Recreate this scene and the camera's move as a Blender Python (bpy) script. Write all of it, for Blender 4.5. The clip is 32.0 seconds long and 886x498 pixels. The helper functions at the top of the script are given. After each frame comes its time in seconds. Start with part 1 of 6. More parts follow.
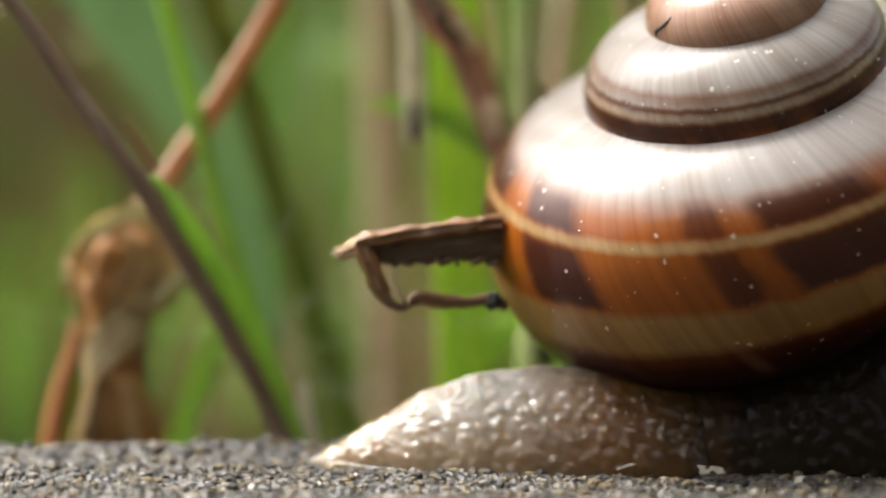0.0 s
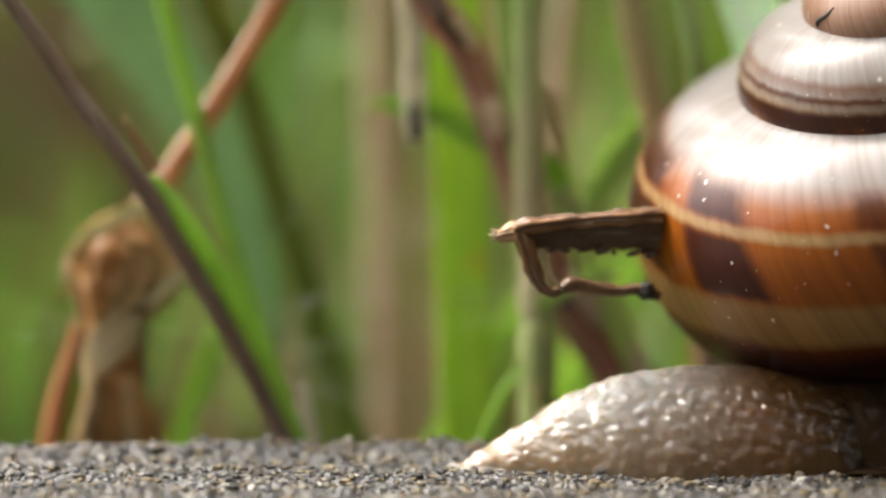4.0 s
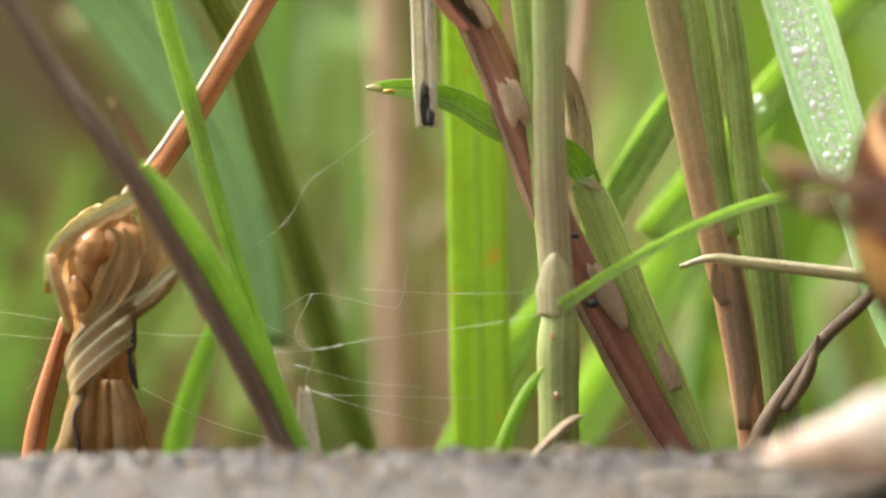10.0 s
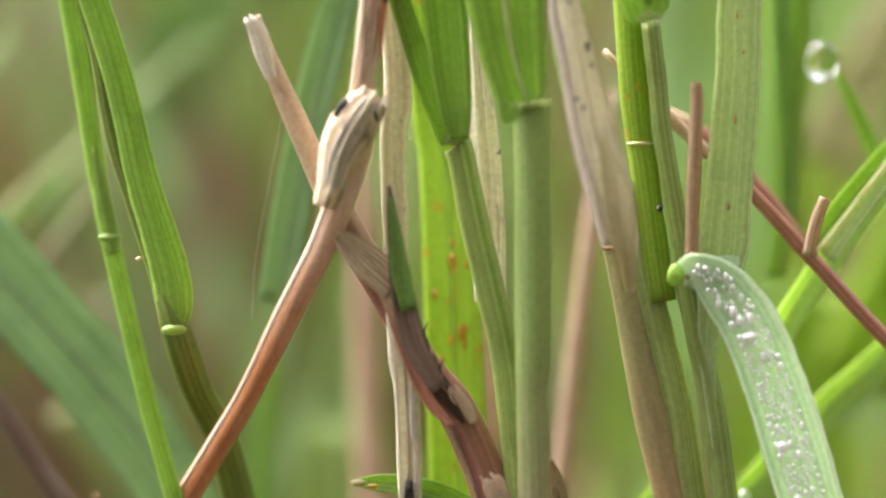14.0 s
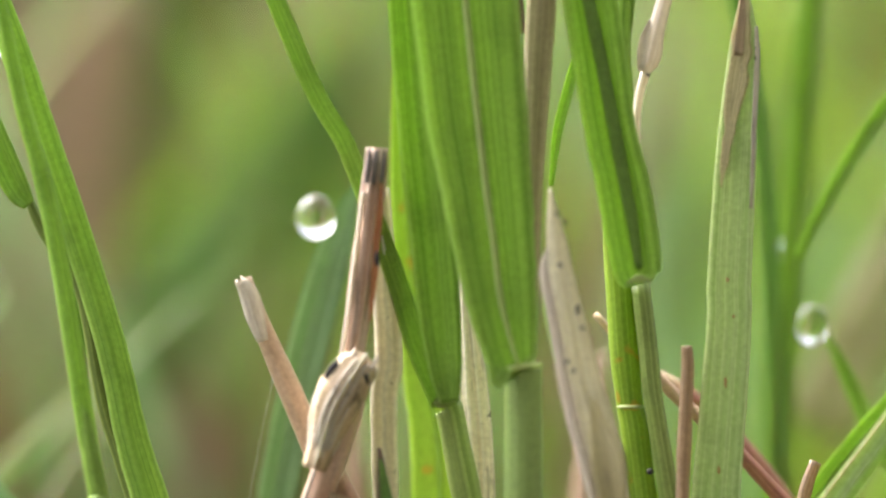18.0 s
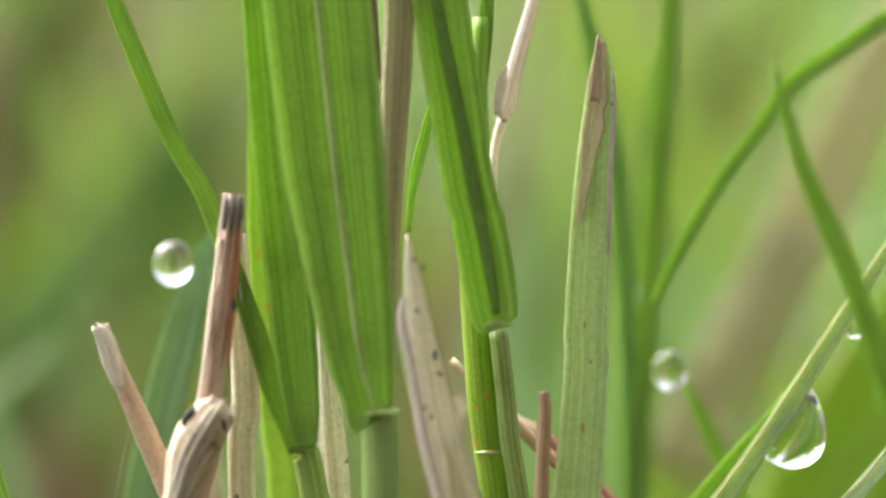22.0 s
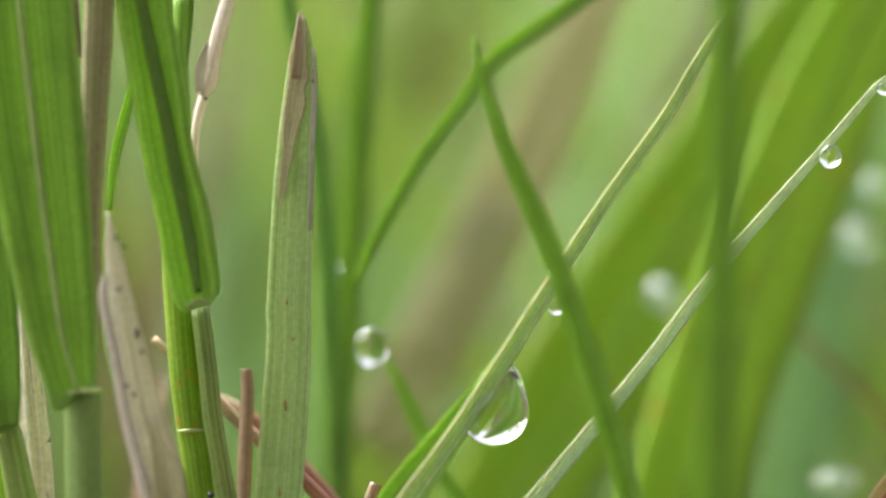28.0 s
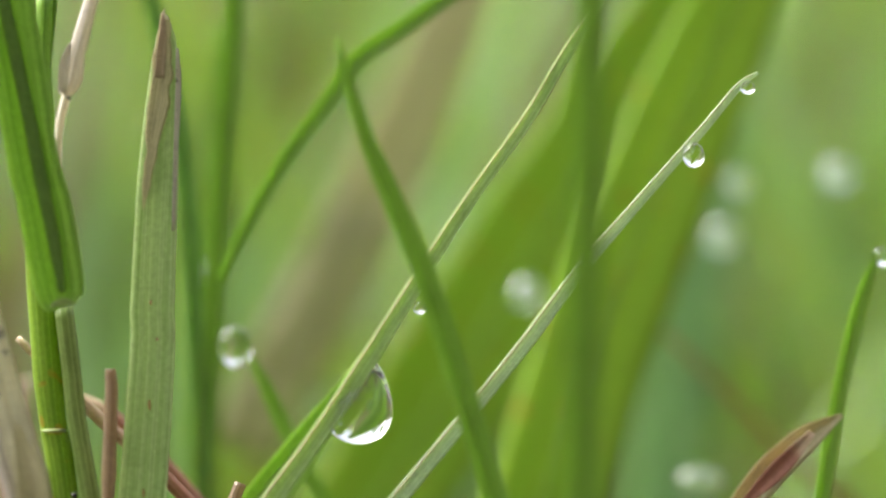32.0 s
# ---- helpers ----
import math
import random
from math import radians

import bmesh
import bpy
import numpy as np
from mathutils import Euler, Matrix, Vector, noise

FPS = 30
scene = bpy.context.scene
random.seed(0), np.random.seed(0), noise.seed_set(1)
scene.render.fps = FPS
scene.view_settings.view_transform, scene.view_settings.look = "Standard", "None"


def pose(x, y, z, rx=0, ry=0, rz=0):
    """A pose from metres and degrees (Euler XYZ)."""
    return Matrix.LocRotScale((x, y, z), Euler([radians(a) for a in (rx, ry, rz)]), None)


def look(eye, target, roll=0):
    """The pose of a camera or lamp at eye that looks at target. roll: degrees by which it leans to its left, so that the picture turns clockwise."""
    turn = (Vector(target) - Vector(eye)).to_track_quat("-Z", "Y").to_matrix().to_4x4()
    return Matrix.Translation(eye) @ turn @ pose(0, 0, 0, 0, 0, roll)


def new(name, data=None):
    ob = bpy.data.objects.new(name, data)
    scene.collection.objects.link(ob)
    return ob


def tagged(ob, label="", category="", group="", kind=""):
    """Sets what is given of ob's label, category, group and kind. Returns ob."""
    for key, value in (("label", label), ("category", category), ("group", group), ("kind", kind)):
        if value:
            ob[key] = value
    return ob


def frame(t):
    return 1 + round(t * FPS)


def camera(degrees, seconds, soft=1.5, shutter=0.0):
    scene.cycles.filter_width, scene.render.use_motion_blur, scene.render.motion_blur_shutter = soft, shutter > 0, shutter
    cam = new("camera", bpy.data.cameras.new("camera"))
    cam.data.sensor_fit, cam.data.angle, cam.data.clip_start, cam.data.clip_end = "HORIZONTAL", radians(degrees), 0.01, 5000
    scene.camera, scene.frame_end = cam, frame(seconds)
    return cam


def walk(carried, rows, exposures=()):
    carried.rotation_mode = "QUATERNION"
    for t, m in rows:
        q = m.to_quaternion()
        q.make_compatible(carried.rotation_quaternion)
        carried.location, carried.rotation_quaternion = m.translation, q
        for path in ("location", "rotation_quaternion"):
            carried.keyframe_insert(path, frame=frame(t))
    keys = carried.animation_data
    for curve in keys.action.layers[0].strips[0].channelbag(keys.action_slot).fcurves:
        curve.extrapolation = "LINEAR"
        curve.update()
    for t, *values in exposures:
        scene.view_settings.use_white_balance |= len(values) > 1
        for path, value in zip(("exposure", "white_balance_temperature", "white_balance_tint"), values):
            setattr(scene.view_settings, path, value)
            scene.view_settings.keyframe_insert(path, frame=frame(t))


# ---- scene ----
# Lens, focus and path: a far, narrow lens that turns on its stand.
cam = camera(10.0, 32.0, soft=2.3)
EYE = (0.0, -0.206, 0.0294)
PATH = [
    (0, -0.199, -5.932, 0.005, 17.00),
    (1, -0.199, -5.932, 0.005, 17.00),
    (2.5, -0.199, -5.932, 0.005, 17.00),
    (3.5, -0.199, -5.932, 0.005, 17.00),
    (4, -0.194, -5.934, 0.005, 16.40),
    (4.5, -0.174, -5.941, 0.005, 14.60),
    (5, -0.143, -5.951, 0.005, 12.00),
    (5.5, -0.105, -5.964, 0.005, 8.90),
    (6, -0.055, -5.981, 0.005, 4.80),
    (6.5, -0.012, -5.996, 0.000, 0.90),
    (7, -0.001, -6.000, 0.010, 0.00),
    (8, -0.003, -6.000, 0.036, 0.00),
    (9, -0.003, -5.999, 0.040, 0.00),
    (9.5, -0.003, -5.996, 0.034, 0.00),
    (10, -0.057, -5.994, 0.013, 0.00),
    (10.5, -0.132, -5.993, 0.052, 0.00),
    (11, -0.204, -5.959, -0.022, 0.00),
    (11.5, -0.204, -5.916, -0.008, 0.00),
    (12, -0.181, -5.475, 0.008, 0.00),
    (12.5, -0.152, -4.293, -0.026, 0.00),
    (13, -0.162, -2.927, -0.021, 0.00),
    (13.5, -0.220, -2.192, -0.045, 0.00),
    (14, -0.237, -1.526, -0.044, 0.00),
    (14.5, -0.253, -0.863, 0.033, 0.00),
    (15, -0.266, -0.307, 0.015, 0.00),
    (15.5, -0.270, 0.085, 0.053, 0.00),
    (17.5, -0.323, 1.249, 0.145, 0.00),
    (18, -0.344, 1.443, 0.176, 0.00),
    (18.5, -0.373, 1.567, 0.203, 0.00),
    (19, -0.471, 1.643, 0.150, 0.00),
    (19.5, -0.805, 1.662, 0.122, 0.00),
    (20, -1.148, 1.702, 0.069, 0.00),
    (20.5, -1.493, 1.733, 0.072, 0.00),
    (21, -1.704, 1.765, 0.053, 0.00),
    (21.5, -1.773, 1.841, 0.021, 0.00),
    (22, -1.957, 1.966, 0.006, 0.00),
    (22.5, -2.180, 1.934, -0.026, 0.00),
    (23, -2.474, 1.909, -0.096, 0.00),
    (23.5, -2.768, 1.887, -0.115, 0.00),
    (24, -3.047, 1.861, -0.133, 0.00),
    (24.5, -3.392, 1.846, -0.197, 0.00),
    (25, -3.744, 1.828, -0.266, 0.00),
    (25.5, -4.091, 1.809, -0.262, 0.00),
    (26, -4.421, 1.788, -0.288, 0.00),
    (26.5, -4.725, 1.770, -0.349, 0.00),
    (28.5, -5.495, 1.688, -0.365, 0.00),
    (29, -5.732, 1.697, -0.364, 0.00),
    (29.5, -6.058, 1.692, -0.404, 0.00),
    (30, -6.255, 1.692, -0.432, 0.00),
    (30.5, -6.400, 1.692, -0.475, 0.00),
    (31, -6.563, 1.689, -0.495, 0.00),
    (31.5, -6.717, 1.685, -0.532, 0.00),
    (32, -6.852, 1.679, -0.513, 0.00),
]

VIEW = Vector((0, math.cos(radians(6)), -math.sin(radians(6))))      # it draws back a little for the snail
walk(cam, [(t, pose(*(Vector(EYE) - VIEW * back * 0.001), 90 + tilt, -lean, turn)) for t, turn, tilt, lean, back in PATH],
     [(0.0, 1.24, 6600, 8), (3.5, 1.24, 6600, 9), (6.0, 1.48, 6600, 9), (9.0, 1.72, 6650, 10), (12.0, 1.80, 6750, 13), (13.0, 1.58, 6750, 15), (14.0, 1.54, 6600, 17), (18.0, 1.45, 6450, 15), (23.0, 1.33, 6350, 13), (32.0, 1.10, 6350, 9)])
cam.data.dof.use_dof = True
cam.data.dof.focus_distance = 0.2092
cam.data.dof.aperture_fstop = 18.5

# Light: hazy sun from the left and a bright clouded sky.
SUN_UP, SUN_ROUND = 55.0, -64.0     # degrees over the horizon; round from +y, clockwise
world = bpy.data.worlds.new("sky")
scene.world = world
world.use_nodes = True
wn = world.node_tree.nodes
sky = wn.new("ShaderNodeTexSky")
sky.sky_type, sky.sun_disc = "NISHITA", False
sky.sun_elevation, sky.sun_rotation = radians(SUN_UP), radians(SUN_ROUND)
sky.dust_density, sky.air_density = 8.0, 0.5
wn["Background"].inputs["Strength"].default_value = 0.15
haze = wn.new("ShaderNodeHueSaturation")
haze.inputs["Saturation"].default_value, haze.inputs["Value"].default_value = 0.40, 1.8
world.node_tree.links.new(sky.outputs[0], haze.inputs["Color"])
world.node_tree.links.new(haze.outputs[0], wn["Background"].inputs["Color"])
sun = new("sun", bpy.data.lights.new("sun", "SUN"))
sun.data.energy, sun.data.angle, sun.data.color = 1.35, radians(16.0), (1.0, 0.96, 0.90)
sx, sy = math.sin(radians(SUN_ROUND)), math.cos(radians(SUN_ROUND))
sun.matrix_world = look((sx * 2, sy * 2, 2 * math.tan(radians(SUN_UP))), (0, 0, 0))

MM = 0.001
R = random.Random(7)


# ---- materials ----
def mat_base(name):
    m = bpy.data.materials.new(name)
    m.use_nodes = True
    nt = m.node_tree
    return m, nt, nt.nodes["Principled BSDF"]


def node(nt, kind, **values):
    n = nt.nodes.new(kind)
    for k, v in values.items():
        n.inputs[k].default_value = v
    return n


def ramp(nt, stops, fac=None, hard=False):
    n = nt.nodes.new("ShaderNodeValToRGB")
    el = n.color_ramp.elements
    while len(el) > 1:
        el.remove(el[-1])
    el[0].position, el[0].color = stops[0][0], (*stops[0][1], 1)
    for p, c in stops[1:]:
        e = el.new(p)
        e.color = (*c, 1)
    if hard:
        n.color_ramp.interpolation = "CONSTANT"
    if fac:
        nt.links.new(fac, n.inputs[0])
    return n


def mixed(nt, a, b, fac, mode="MIX"):
    n = nt.nodes.new("ShaderNodeMix")
    n.data_type, n.blend_type = "RGBA", mode
    for sock, v in ((n.inputs[6], a), (n.inputs[7], b), (n.inputs[0], fac)):
        if hasattr(v, "node"):
            nt.links.new(v, sock)
        else:
            sock.default_value = (*v, 1) if isinstance(v, tuple) else v
    return n.outputs[2]


def mm_noise(nt, scale, detail=3.0, stretch=None):
    """Noise in object space; scale in cycles a millimetre."""
    tc = nt.nodes.new("ShaderNodeTexCoord")
    src = tc.outputs["Object"]
    if stretch:
        mp = nt.nodes.new("ShaderNodeMapping")
        mp.inputs["Scale"].default_value = stretch
        nt.links.new(src, mp.inputs[0])
        src = mp.outputs[0]
    n = node(nt, "ShaderNodeTexNoise", Scale=scale * 1000, Detail=detail)
    nt.links.new(src, n.inputs["Vector"])
    return n.outputs[0]


def uv_noise(nt, su, sv, detail=3.0):
    """Noise over the strip: su cycles across, sv cycles a millimetre along."""
    uv = nt.nodes.new("ShaderNodeUVMap")
    mp = nt.nodes.new("ShaderNodeMapping")
    mp.inputs["Scale"].default_value = (su, sv, 1)
    nt.links.new(uv.outputs[0], mp.inputs[0])
    n = node(nt, "ShaderNodeTexNoise", Scale=1.0, Detail=detail)
    nt.links.new(mp.outputs[0], n.inputs["Vector"])
    return n.outputs[0]


def plant(name, dark, light, tip=None, spots=None, veins=16, sheer=0.35, rough=0.38, streak=9.0, bump=0.18, stain=0.0, rim=0.0):
    """Leaf or stalk: lengthwise streaks and veins, blotches, some light let through."""
    m, nt, bsdf = mat_base(name)
    ln = nt.links
    rnd = nt.nodes.new("ShaderNodeObjectInfo").outputs["Random"]
    st = uv_noise(nt, streak, 0.035)
    mott = mm_noise(nt, 0.45, 4.0)
    col = ramp(nt, [(0.32, dark), (0.68, light)], st).outputs[0]
    col = mixed(nt, col, tuple(c * 0.55 for c in dark), ramp(nt, [(0.52, (0, 0, 0)), (0.75, (0.4, 0.4, 0.4))], mott).outputs[0])
    uv = nt.nodes.new("ShaderNodeUVMap")
    sep = nt.nodes.new("ShaderNodeSeparateXYZ")
    ln.new(uv.outputs[0], sep.inputs[0])
    wave = nt.nodes.new("ShaderNodeMath")
    wave.operation = "MULTIPLY"
    wave.inputs[1].default_value = veins * 6.2832
    ln.new(sep.outputs[0], wave.inputs[0])
    sn = nt.nodes.new("ShaderNodeMath")
    sn.operation = "SINE"
    ln.new(wave.outputs[0], sn.inputs[0])
    v01 = node(nt, "ShaderNodeMapRange")
    v01.inputs[1].default_value, v01.inputs[2].default_value = -1.0, 1.0
    ln.new(sn.outputs[0], v01.inputs[0])
    pale = tuple(min(1.0, c * 1.5 + 0.02) for c in light)
    vf = ramp(nt, [(0.55, (0, 0, 0)), (1.0, (0.42, 0.42, 0.42))], v01.outputs[0]).outputs[0]
    vf = mixed(nt, vf, ramp(nt, [(0.38, (0.05, 0.05, 0.05)), (0.62, (1, 1, 1))], uv_noise(nt, 5.0, 0.02)).outputs[0], 1.0, "MULTIPLY")
    col = mixed(nt, col, pale, vf)
    furrow = ramp(nt, [(0.36, (0.76, 0.80, 0.76)), (0.47, (1, 1, 1))], uv_noise(nt, streak * 3.2, 0.02))
    col = mixed(nt, col, furrow.outputs[0], 0.7, "MULTIPLY")
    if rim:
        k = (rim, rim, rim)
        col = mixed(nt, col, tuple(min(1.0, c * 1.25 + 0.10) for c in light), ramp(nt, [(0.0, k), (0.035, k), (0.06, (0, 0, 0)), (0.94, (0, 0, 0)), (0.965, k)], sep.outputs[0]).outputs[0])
    if tip:
        tf = ramp(nt, [(tip[1], (0, 0, 0)), (tip[2], (1, 1, 1))], None)
        add = nt.nodes.new("ShaderNodeMath")
        add.operation = "MULTIPLY_ADD"
        add.inputs[1].default_value = 0.25
        along = nt.nodes.new("ShaderNodeUVMap")
        along.uv_map = "along"
        sp2 = nt.nodes.new("ShaderNodeSeparateXYZ")
        ln.new(along.outputs[0], sp2.inputs[0])
        ln.new(mm_noise(nt, 0.8, 4.0), add.inputs[0])
        ln.new(sp2.outputs[1], add.inputs[2])
        ln.new(add.outputs[0], tf.inputs[0])
        col = mixed(nt, col, tip[0], tf.outputs[0])
    if spots:
        s = mm_noise(nt, spots[1], 2.0)
        sf = ramp(nt, [(spots[2], (0, 0, 0)), (spots[2] + 0.05, (1, 1, 1))], s)
        col = mixed(nt, col, spots[0], sf.outputs[0])
    if stain:
        crack = ramp(nt, [(0.57, (0, 0, 0)), (0.63, (stain, stain, stain))], uv_noise(nt, 16.0, 0.45, 6.0))
        col = mixed(nt, col, (0.045, 0.032, 0.022), crack.outputs[0])
        bleach = ramp(nt, [(0.58, (0, 0, 0)), (0.70, (stain * 0.7, stain * 0.7, stain * 0.7))], uv_noise(nt, 7.0, 0.3, 5.0))
        col = mixed(nt, col, (0.74, 0.68, 0.58), bleach.outputs[0])
    grain = ramp(nt, [(0.3, (0.86, 0.86, 0.86)), (0.7, (1.10, 1.10, 1.10))], mm_noise(nt, 5.0, 4.0))
    col = mixed(nt, col, grain.outputs[0], 1.0, "MULTIPLY")
    hs = node(nt, "ShaderNodeHueSaturation")
    hv = node(nt, "ShaderNodeMapRange")
    hv.inputs[3].default_value, hv.inputs[4].default_value = 0.82, 1.18
    ln.new(rnd, hv.inputs[0])
    ln.new(hv.outputs[0], hs.inputs["Value"])
    ln.new(col, hs.inputs["Color"])
    col = hs.outputs[0]
    ln.new(col, bsdf.inputs["Base Color"])
    bsdf.inputs["Roughness"].default_value = rough
    bsdf.inputs["Specular IOR Level"].default_value = 0.45
    bp = node(nt, "ShaderNodeBump", Strength=bump, Distance=0.00008)
    hgt = nt.nodes.new("ShaderNodeMath")
    hgt.operation = "ADD"
    ln.new(v01.outputs[0], hgt.inputs[0])
    ln.new(st, hgt.inputs[1])
    ln.new(hgt.outputs[0], bp.inputs["Height"])
    ln.new(bp.outputs[0], bsdf.inputs["Normal"])
    if sheer:
        tr = nt.nodes.new("ShaderNodeBsdfTranslucent")
        ln.new(mixed(nt, col, (1.0, 1.0, 0.35), 0.35, "SOFT_LIGHT"), tr.inputs["Color"])
        mx = nt.nodes.new("ShaderNodeMixShader")
        mx.inputs[0].default_value = sheer
        ln.new(bsdf.outputs[0], mx.inputs[1])
        ln.new(tr.outputs[0], mx.inputs[2])
        ln.new(mx.outputs[0], nt.nodes["Material Output"].inputs["Surface"])
    return m


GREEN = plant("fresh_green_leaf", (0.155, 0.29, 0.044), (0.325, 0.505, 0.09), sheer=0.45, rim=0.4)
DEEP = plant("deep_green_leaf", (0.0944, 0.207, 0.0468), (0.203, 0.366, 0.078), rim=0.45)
LIME = plant("lime_leaf", (0.215, 0.385, 0.032), (0.375, 0.545, 0.062), spots=((0.46, 0.36, 0.04), 0.9, 0.63), rim=0.25)
BLUE = plant("bluish_leaf", (0.192, 0.342, 0.161), (0.36, 0.537, 0.299), veins=12)
OLIVE = plant("olive_stem", (0.29, 0.25, 0.125), (0.43, 0.375, 0.225), tip=((0.27, 0.40, 0.115), 0.62, 0.88), veins=14, sheer=0.1)
STEM = plant("green_stem", (0.225, 0.33, 0.075), (0.385, 0.50, 0.15), veins=10, sheer=0.2)
OLIVE_GREEN = plant("olive_green_stem", (0.205, 0.255, 0.085), (0.37, 0.42, 0.165), veins=10, sheer=0.15)
STRAW = plant("dry_straw", (0.40, 0.29, 0.16), (0.68, 0.56, 0.38), spots=((0.06, 0.04, 0.03), 1.1, 0.70), veins=8, sheer=0.2, rough=0.5, bump=0.7, stain=0.75)
PALE = plant("bleached_straw", (0.624, 0.537, 0.4), (0.88, 0.854, 0.7), spots=((0.05, 0.05, 0.02), 1.4, 0.69), veins=9, sheer=0.2, rough=0.55, bump=0.7, stain=0.35)
RED = plant("red_brown_stalk", (0.42, 0.135, 0.045), (0.60, 0.285, 0.12), tip=((0.60, 0.43, 0.31), 0.62, 0.95), veins=7, sheer=0.05, rough=0.28, stain=0.22)
WINE = plant("wine_brown_stalk", (0.285, 0.108, 0.072), (0.42, 0.20, 0.135), tip=((0.56, 0.42, 0.27), 0.80, 0.96), veins=8, sheer=0.05, rough=0.3, bump=0.12, stain=0.12)
DARK = plant("dark_purple_stalk", (0.078, 0.052, 0.039), (0.221, 0.143, 0.0975), veins=6, sheer=0.0, rough=0.45, stain=0.35)
PINK = plant("pinkish_straw", (0.335, 0.213, 0.143), (0.486, 0.344, 0.254), veins=6, sheer=0.15, stain=0.4)
REDTAN = plant("red_tan_stalk", (0.45, 0.205, 0.112), (0.61, 0.37, 0.205), tip=((0.36, 0.34, 0.15), 0.45, 0.9), veins=9, sheer=0.1, stain=0.15)
SHEATH = plant("pale_olive_sheath", (0.27, 0.36, 0.10), (0.47, 0.56, 0.23), veins=12, sheer=0.35, rim=0.5)
RUSSET = plant("russet_stalk", (0.27, 0.085, 0.028), (0.45, 0.19, 0.075), veins=7, sheer=0.1, rough=0.3, stain=0.3)
AMBER = plant("amber_husk", (0.19, 0.085, 0.022), (0.40, 0.22, 0.075), veins=9, sheer=0.3, rough=0.25, bump=0.6, stain=0.35)
TIPPED = plant("browned_tip_leaf", (0.38, 0.56, 0.205), (0.62, 0.77, 0.41), tip=((0.60, 0.51, 0.31), 1.02, 1.30), veins=14, rim=0.6)
WEATHER = plant("weathered_stalk", (0.40, 0.22, 0.13), (0.66, 0.53, 0.42), veins=9, sheer=0.05, rough=0.5, bump=0.6, stain=0.6, tip=((0.22, 0.19, 0.17), 1.06, 1.16))
BROWN = plant("brown_husk", (0.28, 0.14, 0.05), (0.52, 0.33, 0.16), veins=9, sheer=0.1, rough=0.4, bump=0.8, stain=0.6)
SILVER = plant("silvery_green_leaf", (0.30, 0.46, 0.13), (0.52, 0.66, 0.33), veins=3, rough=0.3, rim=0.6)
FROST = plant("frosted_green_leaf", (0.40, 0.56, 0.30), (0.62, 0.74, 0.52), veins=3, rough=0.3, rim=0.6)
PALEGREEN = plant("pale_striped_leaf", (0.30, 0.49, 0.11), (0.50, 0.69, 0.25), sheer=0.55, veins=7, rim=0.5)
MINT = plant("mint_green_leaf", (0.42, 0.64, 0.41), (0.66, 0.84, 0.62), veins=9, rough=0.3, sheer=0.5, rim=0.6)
GREYWOOD = plant("grey_wood", (0.11, 0.09, 0.08), (0.32, 0.29, 0.26), veins=8, sheer=0.0, rough=0.6, bump=0.8)
HUSK = plant("olive_brown_husk", (0.33, 0.19, 0.06), (0.58, 0.42, 0.20), veins=10, sheer=0.3, rough=0.35, bump=0.6, stain=0.4)
KHAKI = plant("khaki_leaf", (0.432, 0.396, 0.204), (0.648, 0.6, 0.372), veins=8, sheer=0.2, stain=0.3)
DEEPOLIVE = plant("deep_olive_stem", (0.10, 0.15, 0.02), (0.19, 0.26, 0.05), veins=8, sheer=0.1)
DULL = plant("dull_straw", (0.176, 0.124, 0.072), (0.272, 0.2, 0.128), sheer=0.2)
# Pale tone for dry rind and for the painted highlight strips.
BLEACH_HIGHLIGHT = plant("bleached_rind_and_highlight", (0.62, 0.53, 0.42), (0.86, 0.80, 0.70), veins=4, sheer=0.3, rough=0.25)
BUD = plant("glossy_bud", (0.36, 0.17, 0.06), (0.60, 0.36, 0.17), veins=4, sheer=0.35, rough=0.15, stain=0.2)
RIM = plant("greenish_papery_rim", (0.36, 0.33, 0.16), (0.60, 0.58, 0.38), veins=7, sheer=0.4, rough=0.3)
CREAM = plant("cream_dry_leaf", (0.60, 0.55, 0.36), (0.87, 0.84, 0.66), spots=((0.05, 0.05, 0.02), 1.4, 0.70), veins=7, sheer=0.3, rough=0.45, stain=0.15)
DRY = plant("dry_meadow_grass", (0.13, 0.08, 0.038), (0.24, 0.155, 0.08), sheer=0.2)
DARKBARK = plant("dark_bark", (0.035, 0.02, 0.012), (0.11, 0.065, 0.038), veins=6, sheer=0.0, rough=0.5, bump=0.9, stain=0.25)
BARK = plant("wet_bark", (0.06, 0.028, 0.010), (0.23, 0.108, 0.040), veins=5, sheer=0.0, rough=0.35, bump=0.9, stain=0.5)
RUST = plant("rust_fungus", (0.42, 0.22, 0.015), (0.55, 0.33, 0.03), sheer=0.1)
BLACK = plant("black_rot", (0.01, 0.01, 0.01), (0.035, 0.03, 0.025), sheer=0.0, rough=0.6)
PAPER = plant("papery_rind", (0.43, 0.31, 0.22), (0.63, 0.50, 0.38), veins=12, sheer=0.35, rough=0.3)
FOLD_SHADE = plant("shaded_green_fold", (0.115, 0.235, 0.04), (0.235, 0.39, 0.072), sheer=0.4)
MEMBRANE = plant("papery_sheath", (0.294, 0.207, 0.133), (0.389, 0.286, 0.191), veins=12, sheer=0.4, rough=0.35)


def water():
    m, nt, bsdf = mat_base("water")
    bsdf.inputs["Base Color"].default_value = (1, 1, 1, 1)
    bsdf.inputs["Roughness"].default_value = 0.0
    bsdf.inputs["IOR"].default_value = 1.333
    bsdf.inputs["Transmission Weight"].default_value = 1.0
    return m


WATER = water()


